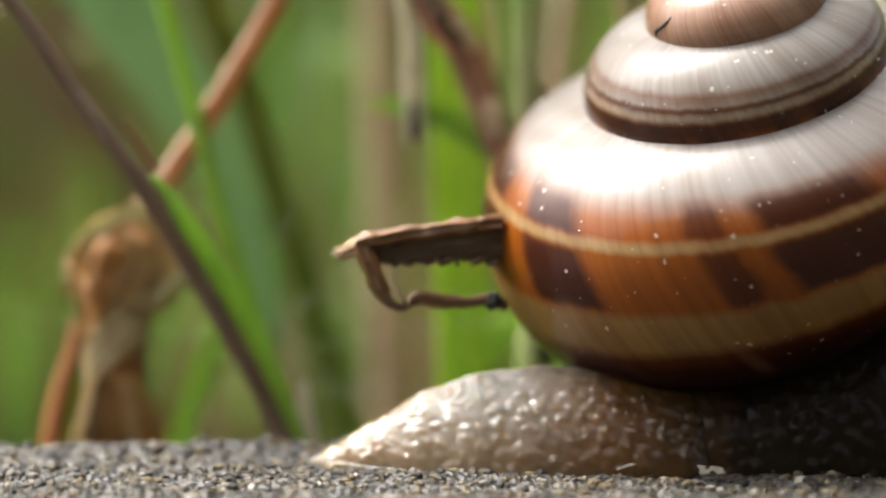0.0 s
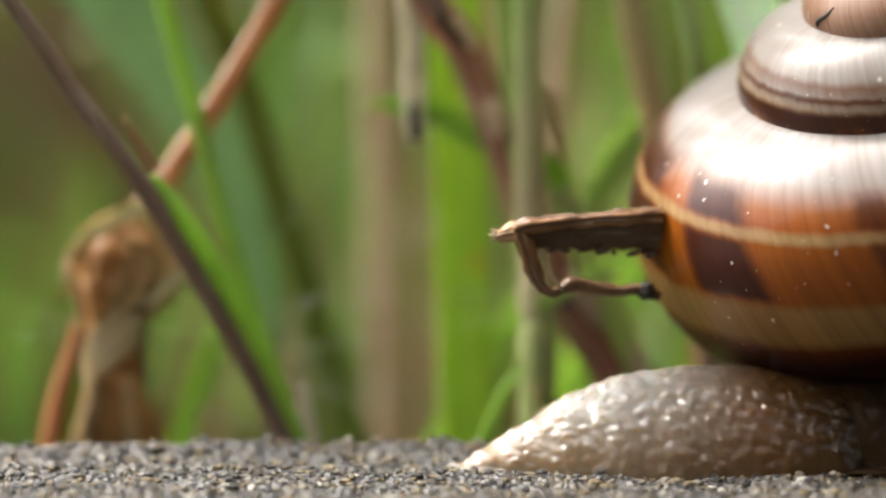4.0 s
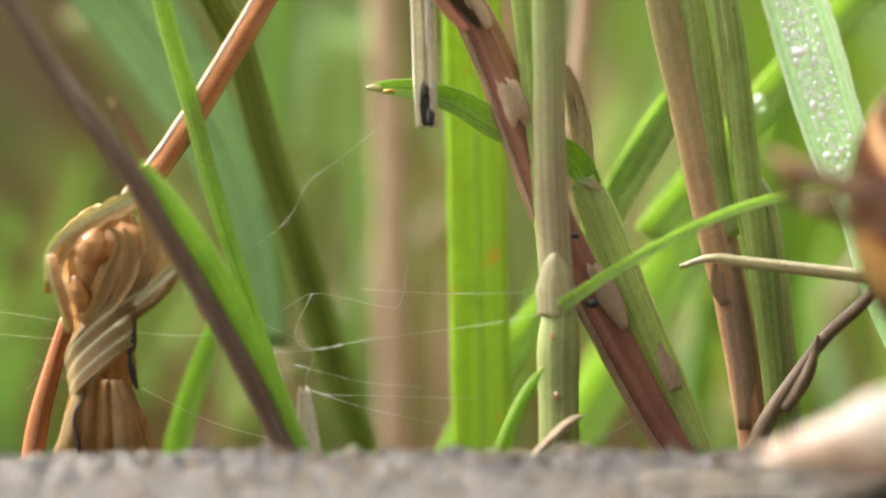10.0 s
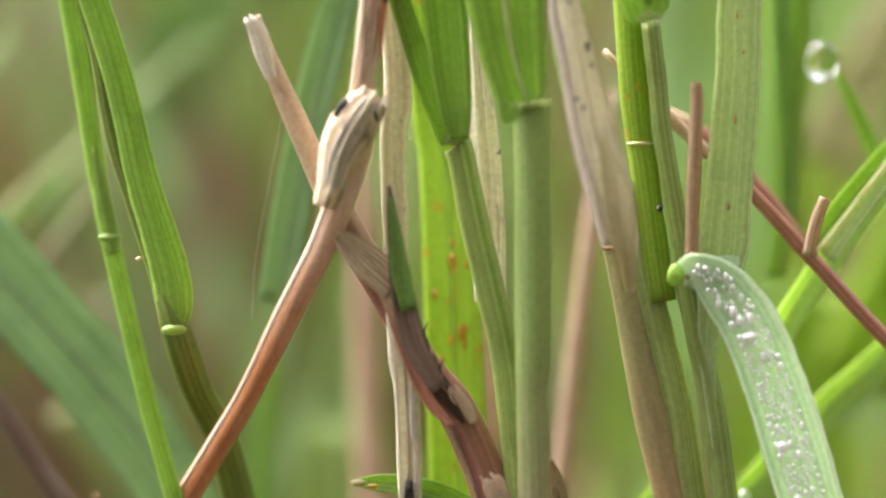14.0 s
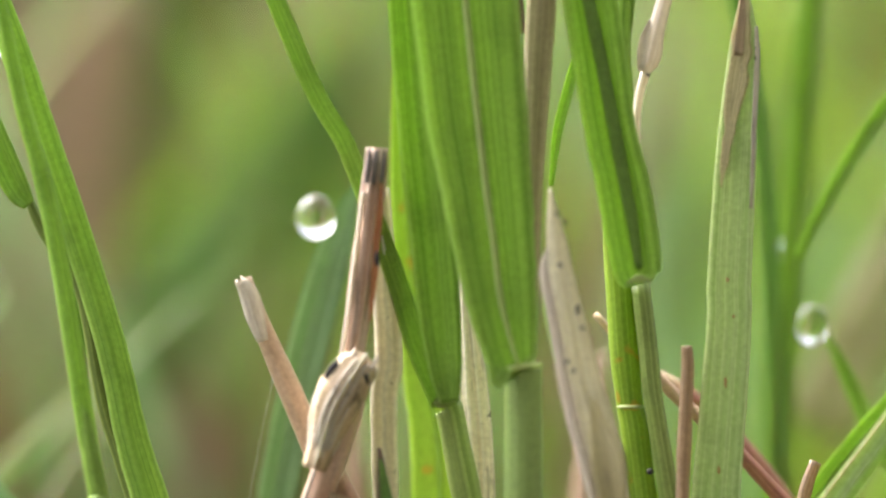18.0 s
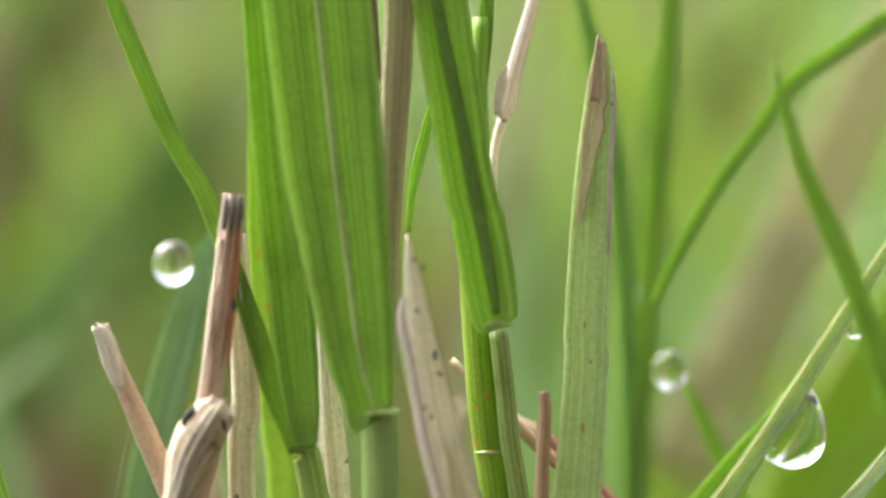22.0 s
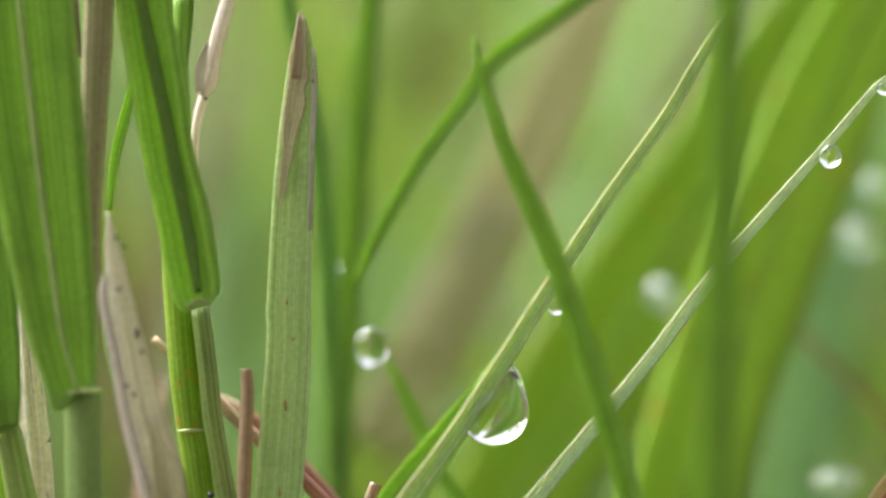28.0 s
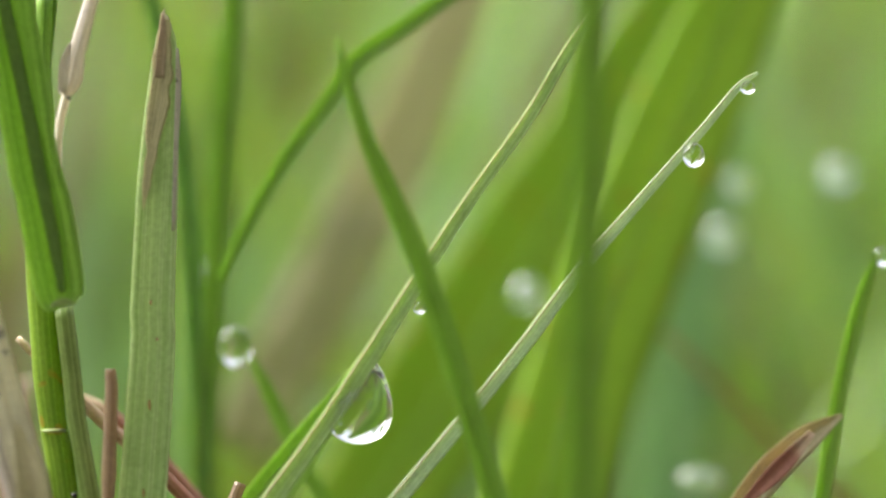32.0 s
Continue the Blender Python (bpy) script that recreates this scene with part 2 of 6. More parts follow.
def dew():
    m, nt, bsdf = mat_base("dew")
    # Opaque white paints the sky glint that clear beads would show.
    bsdf.inputs["Base Color"].default_value = (0.95, 1.0, 0.98, 1)
    bsdf.inputs["Roughness"].default_value = 0.12
    bsdf.inputs["IOR"].default_value = 1.6
    bsdf.inputs["Transmission Weight"].default_value = 0.0
    bsdf.inputs["Specular IOR Level"].default_value = 1.0
    bsdf.inputs["Coat Weight"].default_value = 1.0
    bsdf.inputs["Coat Roughness"].default_value = 0.25
    return m


DEW_GLINT = dew()
# Far drops get a pale tint that paints in their glint.
FAR_GLINT = DEW_GLINT.copy()
FAR_GLINT.name = "far_glint_drop"
FAR_GLINT.node_tree.nodes["Principled BSDF"].inputs["Base Color"].default_value = (0.74, 0.86, 0.70, 1)
FAR_GLINT.node_tree.nodes["Principled BSDF"].inputs["IOR"].default_value = 1.333
FAR_GLINT.node_tree.nodes["Principled BSDF"].inputs["Transmission Weight"].default_value = 0.95
FAR_GLINT.node_tree.nodes["Principled BSDF"].inputs["Roughness"].default_value = 0.35


def silk():
    m, nt, bsdf = mat_base("web_silk")
    bsdf.inputs["Base Color"].default_value = (0.8, 0.8, 0.78, 1)
    bsdf.inputs["Roughness"].default_value = 0.3
    return m


SILK = silk()


def stone_mat():
    m, nt, bsdf = mat_base("weathered_concrete")
    tc = nt.nodes.new("ShaderNodeTexCoord")
    vor = node(nt, "ShaderNodeTexVoronoi", Scale=2600.0)
    nt.links.new(tc.outputs["Object"], vor.inputs["Vector"])
    grain = ramp(nt, [(0.0, (0.008, 0.007, 0.006)), (0.35, (0.019, 0.017, 0.016)), (0.6, (0.055, 0.041, 0.022)), (0.78, (0.027, 0.026, 0.027)), (0.95, (0.15, 0.135, 0.115))], vor.outputs["Color"])
    big = mm_noise(nt, 0.35, 5.0)
    col = mixed(nt, grain.outputs[0], (0.025, 0.023, 0.021), ramp(nt, [(0.42, (0, 0, 0)), (0.66, (0.85, 0.85, 0.85))], big).outputs[0])
    nt.links.new(col, bsdf.inputs["Base Color"])
    bsdf.inputs["Roughness"].default_value = 0.55
    bp = node(nt, "ShaderNodeBump", Strength=1.0, Distance=0.0003)
    nt.links.new(vor.outputs["Distance"], bp.inputs["Height"])
    nt.links.new(bp.outputs[0], bsdf.inputs["Normal"])
    return m


STONE = stone_mat()


def grit_mat():
    """Loose sand grains, each of its own tone."""
    m, nt, bsdf = mat_base("sand_grains")
    rnd = nt.nodes.new("ShaderNodeNewGeometry").outputs["Random Per Island"]
    col = ramp(nt, [(0.0, (0.009, 0.008, 0.008)), (0.34, (0.026, 0.023, 0.020)), (0.54, (0.085, 0.06, 0.028)), (0.68, (0.135, 0.103, 0.052)), (0.80, (0.042, 0.041, 0.042)), (0.94, (0.17, 0.15, 0.11)), (1.0, (0.30, 0.28, 0.25))], rnd)
    nt.links.new(col.outputs[0], bsdf.inputs["Base Color"])
    bsdf.inputs["Roughness"].default_value = 0.6
    bsdf.inputs["Specular IOR Level"].default_value = 0.3
    return m


GRIT = grit_mat()


def soil_mat():
    m, nt, bsdf = mat_base("soil_and_litter")
    col = ramp(nt, [(0.3, (0.05, 0.035, 0.02)), (0.5, (0.12, 0.09, 0.05)), (0.7, (0.10, 0.14, 0.04))], mm_noise(nt, 0.08, 6.0))
    nt.links.new(col.outputs[0], bsdf.inputs["Base Color"])
    bsdf.inputs["Roughness"].default_value = 0.9
    bp = node(nt, "ShaderNodeBump", Strength=0.8, Distance=0.002)
    nt.links.new(mm_noise(nt, 0.4, 5.0), bp.inputs["Height"])
    nt.links.new(bp.outputs[0], bsdf.inputs["Normal"])
    return m


SOIL = soil_mat()


def turf_mat():
    """Close turf seen from far: greens, dry patches, bare soil."""
    m, nt, bsdf = mat_base("meadow_turf")
    fine = ramp(nt, [(0.3, (0.03, 0.028, 0.012)), (0.5, (0.055, 0.075, 0.02)), (0.7, (0.10, 0.135, 0.04))], mm_noise(nt, 0.12, 6.0))
    dry = ramp(nt, [(0.45, (0, 0, 0)), (0.62, (0.8, 0.8, 0.8))], mm_noise(nt, 0.004, 5.0))
    nt.links.new(mixed(nt, fine.outputs[0], (0.12, 0.085, 0.04), dry.outputs[0]), bsdf.inputs["Base Color"])
    bsdf.inputs["Roughness"].default_value = 0.9
    bp = node(nt, "ShaderNodeBump", Strength=0.8, Distance=0.003)
    nt.links.new(mm_noise(nt, 0.3, 5.0), bp.inputs["Height"])
    nt.links.new(bp.outputs[0], bsdf.inputs["Normal"])
    return m


TURF = turf_mat()


def math_node(nt, kind, a, b, c=None):
    n = nt.nodes.new("ShaderNodeMath")
    n.operation = kind
    for sock, v in zip(n.inputs, (a, b, c)):
        if hasattr(v, "node"):
            nt.links.new(v, sock)
        elif v is not None:
            sock.default_value = v
    return n.outputs[0]


def shell_mat():
    """Glossy banded shell: bands run along the whorl, growth lines slant across it, dark patches break the bands."""
    m, nt, bsdf = mat_base("banded_shell")
    ln = nt.links
    uv = nt.nodes.new("ShaderNodeUVMap")
    sep = nt.nodes.new("ShaderNodeSeparateXYZ")
    ln.new(uv.outputs[0], sep.inputs[0])
    u, v = sep.outputs[0], sep.outputs[1]
    grow = math_node(nt, "MULTIPLY_ADD", math_node(nt, "SUBTRACT", v, 0.565), -0.24, u)     # along the growth lines
    lay = nt.nodes.new("ShaderNodeCombineXYZ")
    ln.new(grow, lay.inputs[0])
    ln.new(v, lay.inputs[1])

    def skewed(su, sv, detail=3.0):
        mp = nt.nodes.new("ShaderNodeMapping")
        mp.inputs["Scale"].default_value = (su, sv, 1)
        ln.new(lay.outputs[0], mp.inputs[0])
        n = node(nt, "ShaderNodeTexNoise", Scale=1.0, Detail=detail)
        ln.new(mp.outputs[0], n.inputs["Vector"])
        return n.outputs[0]

    age = node(nt, "ShaderNodeMapRange")
    age.inputs[1].default_value, age.inputs[2].default_value = -0.45, -0.62
    ln.new(u, age.inputs[0])
    band = math_node(nt, "MULTIPLY_ADD", math_node(nt, "SUBTRACT", skewed(60.0, 9.0), 0.5), 0.012, v)
    band = math_node(nt, "MULTIPLY_ADD", age.outputs[0], 0.026, band)
    cream, white, orange, brown = (0.225, 0.128, 0.042), (0.245, 0.225, 0.212), (0.19, 0.053, 0.005), (0.012, 0.004, 0.002)
    base = ramp(nt, [(0.0, brown), (0.30, (0.010, 0.004, 0.002)), (0.40, (0.022, 0.006, 0.003)), (0.425, (0.075, 0.018, 0.005)), (0.440, cream), (0.478, cream), (0.488, orange), (0.559, orange), (0.566, (0.26, 0.165, 0.075)),
                     (0.573, (0.26, 0.165, 0.075)), (0.581, (0.20, 0.052, 0.008)), (0.602, (0.215, 0.075, 0.022)), (0.640, white), (0.76, white), (0.84, (0.42, 0.33, 0.27))], band)
    isband = ramp(nt, [(0.30, (0, 0, 0)), (0.31, (0.6, 0.6, 0.6)), (0.41, (0.6, 0.6, 0.6)), (0.430, (0, 0, 0)), (0.484, (0, 0, 0)), (0.492, (1, 1, 1)), (0.556, (1, 1, 1)), (0.565, (0, 0, 0)),
                       (0.574, (0, 0, 0)), (0.583, (1, 1, 1)), (0.612, (0.9, 0.9, 0.9)), (0.632, (0, 0, 0))], band)
    ragged = math_node(nt, "MULTIPLY_ADD", math_node(nt, "SUBTRACT", skewed(26.0, 14.0, 4.0), 0.5), 0.020, grow)
    spot = node(nt, "ShaderNodeMapRange")
    spot.inputs[1].default_value, spot.inputs[2].default_value = -0.334, 0.166
    ln.new(ragged, spot.inputs[0])
    k, d = (0, 0, 0), (0.92, 0.92, 0.92)
    fixed = ramp(nt, [(0.0, d), (0.05, k), (0.20, k), (0.225, d), (0.37, d), (0.39, k), (0.415, k), (0.428, (0.7, 0.7, 0.7)), (0.463, (0.7, 0.7, 0.7)), (0.478, k), (0.615, k), (0.640, d), (0.722, d), (0.742, k), (0.785, k), (0.81, d), (1.0, d)], spot.outputs[0])
    old_blot = ramp(nt, [(0.42, (0.25, 0.25, 0.25)), (0.54, (0.96, 0.96, 0.96))], skewed(21.0, 3.0, 2.0))
    solid = mixed(nt, fixed.outputs[0], old_blot.outputs[0], age.outputs[0])
    amt = mixed(nt, isband.outputs[0], solid, 1.0, "MULTIPLY")
    col = mixed(nt, base.outputs[0], (0.026, 0.006, 0.005), amt)
    worn = ramp(nt, [(0.528, (0.05, 0.018, 0.010)), (0.556, (0.035, 0.014, 0.009)), (0.563, (0.13, 0.075, 0.045)), (0.569, (0.23, 0.185, 0.15)), (0.580, (0.21, 0.175, 0.15)), (0.585, (0.085, 0.042, 0.026)), (0.592, (0.09, 0.046, 0.028)), (0.598, (0.22, 0.19, 0.17)),
                     (0.618, (0.13, 0.08, 0.055)), (0.632, (0.20, 0.18, 0.165)), (0.70, (0.20, 0.185, 0.172))], band)
    part_worn = ramp(nt, [(0.520, (0, 0, 0)), (0.535, (0.85, 0.85, 0.85))], band)
    col = mixed(nt, col, worn.outputs[0], mixed(nt, part_worn.outputs[0], age.outputs[0], 1.0, "MULTIPLY"))
    old = node(nt, "ShaderNodeMapRange")
    old.inputs[1].default_value, old.inputs[2].default_value, old.inputs[3].default_value, old.inputs[4].default_value = -1.85, -1.45, 0.95, 0.0
    ln.new(u, old.inputs[0])
    col = mixed(nt, col, (0.25, 0.15, 0.105), old.outputs[0])
    lines = skewed(150.0, 1.6, 5.0)
    wide = skewed(24.0, 1.2, 3.0)
    col = mixed(nt, col, ramp(nt, [(0.35, (0.66, 0.56, 0.5)), (0.62, (1, 1, 1))], wide).outputs[0], 0.65, "MULTIPLY")
    col = mixed(nt, col, ramp(nt, [(0.36, (0.55, 0.48, 0.42)), (0.58, (1, 1, 1))], lines).outputs[0], 0.38, "MULTIPLY")
    scar = ramp(nt, [(0.655, (0, 0, 0)), (0.675, (0.5, 0.5, 0.5)), (0.695, (0, 0, 0))], skewed(9.0, 0.9, 3.0))
    col = mixed(nt, col, (0.16, 0.085, 0.05), scar.outputs[0])
    spk = ramp(nt, [(0.735, (0, 0, 0)), (0.77, (0.6, 0.6, 0.6))], mm_noise(nt, 3.0, 1.0))
    col = mixed(nt, col, (0.50, 0.46, 0.40), spk.outputs[0])
    ln.new(col, bsdf.inputs["Base Color"])
    bsdf.inputs["Roughness"].default_value = 0.34
    bsdf.inputs["Specular IOR Level"].default_value = 0.10
    bsdf.inputs["Coat Weight"].default_value = 0.30
    bsdf.inputs["Coat Roughness"].default_value = 0.05
    bp = node(nt, "ShaderNodeBump", Strength=0.30, Distance=0.00005)
    ln.new(math_node(nt, "ADD", math_node(nt, "MULTIPLY", lines, 0.7), wide), bp.inputs["Height"])
    fine = node(nt, "ShaderNodeBump", Strength=0.25, Distance=0.00004)
    ln.new(mm_noise(nt, 2.4, 1.0), fine.inputs["Height"])
    ln.new(bp.outputs[0], fine.inputs["Normal"])
    ln.new(fine.outputs[0], bsdf.inputs["Normal"])
    film = node(nt, "ShaderNodeBump", Strength=0.35, Distance=0.00005)
    ln.new(math_node(nt, "ADD", lines, math_node(nt, "MULTIPLY", mm_noise(nt, 1.2, 3.0), 0.8)), film.inputs["Height"])
    ln.new(film.outputs[0], bsdf.inputs["Coat Normal"])
    return m


SHELL = shell_mat()


def skin_mat():
    """Wet translucent skin: grey white on the tail, tan towards the sole, brown with painted shade under the shell."""
    m, nt, bsdf = mat_base("wet_snail_skin")
    col = ramp(nt, [(0.3, (0.185, 0.192, 0.175)), (0.7, (0.26, 0.27, 0.255))], mm_noise(nt, 0.6, 4.0))
    along = nt.nodes.new("ShaderNodeUVMap")
    along.uv_map = "along"
    sp = nt.nodes.new("ShaderNodeSeparateXYZ")
    nt.links.new(along.outputs[0], sp.inputs[0])
    tc = nt.nodes.new("ShaderNodeTexCoord")
    so = nt.nodes.new("ShaderNodeSeparateXYZ")
    nt.links.new(tc.outputs["Object"], so.inputs[0])
    low = node(nt, "ShaderNodeMapRange")        # tan flanks with some painted shade, paler ridge
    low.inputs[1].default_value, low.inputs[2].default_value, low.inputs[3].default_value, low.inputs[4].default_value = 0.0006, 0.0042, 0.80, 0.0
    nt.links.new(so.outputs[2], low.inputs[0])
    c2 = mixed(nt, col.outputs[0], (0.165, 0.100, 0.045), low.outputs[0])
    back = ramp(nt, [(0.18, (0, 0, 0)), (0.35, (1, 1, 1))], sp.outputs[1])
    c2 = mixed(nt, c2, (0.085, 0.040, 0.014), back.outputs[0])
    # The shell's shade on the body, put in as near-black skin.
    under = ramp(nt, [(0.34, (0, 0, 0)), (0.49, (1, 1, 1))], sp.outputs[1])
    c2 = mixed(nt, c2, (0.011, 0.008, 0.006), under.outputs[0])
    cells = node(nt, "ShaderNodeTexVoronoi", Scale=1900.0)
    cells.feature = "DISTANCE_TO_EDGE"
    knobs = node(nt, "ShaderNodeTexVoronoi", Scale=1900.0)
    knobs.feature = "SMOOTH_F1"
    nt.links.new(tc.outputs["Object"], knobs.inputs["Vector"])
    nt.links.new(tc.outputs["Object"], cells.inputs["Vector"])
    net = ramp(nt, [(0.0, (0.62, 0.60, 0.58)), (0.14, (1, 1, 1))], cells.outputs["Distance"])
    c2 = mixed(nt, c2, net.outputs[0], 0.25, "MULTIPLY")
    dull = node(nt, "ShaderNodeMapRange")
    dull.inputs[1].default_value, dull.inputs[2].default_value, dull.inputs[3].default_value, dull.inputs[4].default_value = 0.20, 0.44, 0.16, 0.03
    nt.links.new(sp.outputs[1], dull.inputs[0])
    nt.links.new(dull.outputs[0], bsdf.inputs["Specular IOR Level"])
    nt.links.new(c2, bsdf.inputs["Base Color"])
    bsdf.inputs["Roughness"].default_value = 0.36
    bsdf.inputs["Coat Weight"].default_value = 0.40
    bsdf.inputs["Coat Roughness"].default_value = 0.06
    bsdf.inputs["Subsurface Weight"].default_value = 0.9
    bsdf.inputs["Subsurface Radius"].default_value = (0.0030, 0.0019, 0.0011)
    bsdf.inputs["Subsurface Scale"].default_value = 1.0
    bp = node(nt, "ShaderNodeBump", Strength=0.6, Distance=0.00016)
    bp.invert = True
    nt.links.new(knobs.outputs["Distance"], bp.inputs["Height"])
    nt.links.new(bp.outputs[0], bsdf.inputs["Normal"])
    wet = node(nt, "ShaderNodeBump", Strength=1.0, Distance=0.00030)
    wet.invert = True
    nt.links.new(knobs.outputs["Distance"], wet.inputs["Height"])
    nt.links.new(wet.outputs[0], bsdf.inputs["Coat Normal"])
    return m


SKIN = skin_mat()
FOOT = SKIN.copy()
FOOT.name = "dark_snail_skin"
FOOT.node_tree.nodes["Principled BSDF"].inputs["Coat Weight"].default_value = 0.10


# ---- builders (millimetres in, metres out) ----
ROOTS = {}


def thing(name, base, label, category, group="", kind=""):
    ob = new(name)
    ob.empty_display_size = 0.001
    ob.location = Vector(base[:3]) * MM
    ROOTS[ob] = Vector(base[:3])
    return tagged(ob, label, category, group, kind)


def root_of(ob):
    while ob.parent:
        ob = ob.parent
    return ROOTS.get(ob, Vector((0, 0, 0)))


def part(name, bm, material, parent, label="", smooth=True):
    me = bpy.data.meshes.new(name)
    bmesh.ops.transform(bm, matrix=Matrix.Scale(MM, 4) @ Matrix.Translation(-(root_of(parent) if parent else Vector((0, 0, 0)))), verts=bm.verts)
    bmesh.ops.recalc_face_normals(bm, faces=bm.faces)
    for fc in bm.faces:
        fc.smooth = smooth
    bm.to_mesh(me)
    bm.free()
    me.materials.append(material)
    ob = new(name, me)
    ob.parent = parent
    return tagged(ob, label)


def curve(pts, steps=6):
    """Smooth run through points (any number of values each)."""
    pts = [np.array(p, float) for p in pts]
    if len(pts) == 2:
        return [pts[0] + (pts[1] - pts[0]) * i / steps for i in range(steps + 1)]
    ext = [2 * pts[0] - pts[1], *pts, 2 * pts[-1] - pts[-2]]
    out = []
    for i in range(1, len(ext) - 2):
        a, b, c, d = ext[i - 1:i + 3]
        for k in range(steps):
            s = k / steps
            out.append(0.5 * (2 * b + (c - a) * s + (2 * a - 5 * b + 4 * c - d) * s * s + (3 * b - a - 3 * c + d) * s ** 3))
    out.append(pts[-1])
    return out


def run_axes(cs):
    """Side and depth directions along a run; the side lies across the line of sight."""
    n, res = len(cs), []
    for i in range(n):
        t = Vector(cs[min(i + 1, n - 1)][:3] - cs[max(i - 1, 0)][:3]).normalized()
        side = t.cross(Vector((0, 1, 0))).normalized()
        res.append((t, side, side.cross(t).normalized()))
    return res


def skin_rows(bm, rows, uvs, closed, cap=True):
    """Quads between rows of places; uvs: (u, v, share of length) for each."""
    l1, l2 = bm.loops.layers.uv.new("UVMap"), bm.loops.layers.uv.new("along")
    vs = [[bm.verts.new(p) for p in row] for row in rows]
    m = len(rows[0])
    for i in range(len(rows) - 1):
        for j in range(m if closed else m - 1):
            k = (j + 1) % m
            fc = bm.faces.new((vs[i][j], vs[i][k], vs[i + 1][k], vs[i + 1][j]))
            last = closed and k == 0
            for lp, (a, b, wrap) in zip(fc.loops, ((i, j, 0), (i, k, last), (i + 1, k, last), (i + 1, j, 0))):
                u, v, s = uvs[a][b]
                lp[l1].uv = (1.0 if wrap else u, v)
                lp[l2].uv = (u, s)
    if closed and cap:
        bm.faces.new(vs[0][::-1])
        bm.faces.new(vs[-1])
    return vs


def tube(pts, flat=1.0, sides=12, ribs=0.03, steps=6, wob=0.015, gnarl=0.0):
    """Round stalk through (x, y, z, width)."""
    cs = curve(pts, steps)
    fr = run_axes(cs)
    bm, rows, uvs, run = bmesh.new(), [], [], 0.0
    total = sum(np.linalg.norm(cs[i + 1][:3] - cs[i][:3]) for i in range(len(cs) - 1))
    seed = R.random() * 50
    for i, (c, (t, s, d)) in enumerate(zip(cs, fr)):
        if i:
            run += np.linalg.norm(cs[i][:3] - cs[i - 1][:3])
        r = max(0.005, c[3] / 2) * (1 + wob * 4 * noise.noise((run * 0.6, seed, 0)))
        row, uv = [], []
        for j in range(sides):
            a = 2 * math.pi * j / sides
            q = r * (1 + ribs * (1 if j % 2 else -1))
            if gnarl:
                q *= 1 + gnarl * (noise.noise((run * 1.1, seed + 1.2 * math.cos(a), 1.2 * math.sin(a))) + 0.6 * noise.noise((run * 3.2, seed + 2.6 * math.cos(a), 2.6 * math.sin(a))))
            row.append(Vector(c[:3]) + s * math.cos(a) * q + d * math.sin(a) * q * flat)
            uv.append((j / sides, run, run / total))
        rows.append(row)
        uvs.append(uv)
    skin_rows(bm, rows, uvs, True)
    return bm


def ribbon(pts, fold=0.25, thick=0.10, twist=0.0, cols=8, steps=6, edge=0.02, ragged=0.0, turn=0.0):
    """Leaf through (x, y, z, width): folded along its middle, twisted, with two faces and an edge."""
    cs = curve(pts, steps)
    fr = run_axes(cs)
    bm, rows, uvs, run = bmesh.new(), [], [], 0.0
    total = sum(np.linalg.norm(cs[i + 1][:3] - cs[i][:3]) for i in range(len(cs) - 1))
    seed = R.random() * 50
    n = len(cs)
    for i, (c, (t, s, d)) in enumerate(zip(cs, fr)):
        if i:
            run += np.linalg.norm(cs[i][:3] - cs[i - 1][:3])
        a = radians(turn + twist * (i / (n - 1) - 0.5))
        s2, d2 = s * math.cos(a) + d * math.sin(a), d * math.cos(a) - s * math.sin(a)
        w = max(0.03, c[3]) / 2 / max(0.35, abs(math.cos(a)))
        front, back, uf, ub = [], [], [], []
        for j in range(cols + 1):
            x = 2 * j / cols - 1
            lift = fold * w * (abs(x) ** 1.3 - 0.4) + 0.04 * noise.noise((run * 0.25, x * 1.5, seed)) * w
            wx = x * w * (1 + edge * noise.noise((run * 1.5, seed, 3 if x > 0 else 9)) * 2)
            p = Vector(c[:3]) + s2 * wx + d2 * -lift
            if ragged and i == n - 1:
                p += t * ragged * R.uniform(-1, 1)
            th = thick * (1.0 - 0.7 * abs(x) ** 3)
            front.append(p - d2 * th / 2)
            back.append(p + d2 * th / 2)
            uf.append((j / cols, run, run / total))
            ub.append((j / cols, run, run / total))
        rows.append(front + back[::-1])
        uvs.append(uf + ub[::-1])
    skin_rows(bm, rows, uvs, True)
    return bm


def lump(center, radii, seed=0.0, rough=0.1, freq=1.0, nu=14, nv=9, tilt=None):
    """Rounded uneven lump."""
    bm = bmesh.new()
    bmesh.ops.create_uvsphere(bm, u_segments=nu, v_segments=nv, radius=1.0)
    for v in bm.verts:
        k = 1 + rough * noise.noise(v.co * freq * 2 + Vector((seed, seed * 2, 0)))
        v.co = Vector((v.co.x * radii[0], v.co.y * radii[1], v.co.z * radii[2])) * k
    if tilt:
        bmesh.ops.rotate(bm, cent=(0, 0, 0), matrix=Euler([radians(a) for a in tilt]).to_matrix(), verts=bm.verts)
    bmesh.ops.translate(bm, vec=Vector(center), verts=bm.verts)
    return bm


def pendant(center, width, height, lean=0.0, depth=1.0):
    """Hanging drop: full and round below, drawn to a neck above."""
    bm = bmesh.new()
    bmesh.ops.create_uvsphere(bm, u_segments=32, v_segments=24, radius=1.0)
    for v in bm.verts:
        z = v.co.z
        k = 1.0 if z < 0 else (1 - z ** 1.7) ** 0.92 / math.sqrt(1 - z * z) if z < 0.999 else 0.0
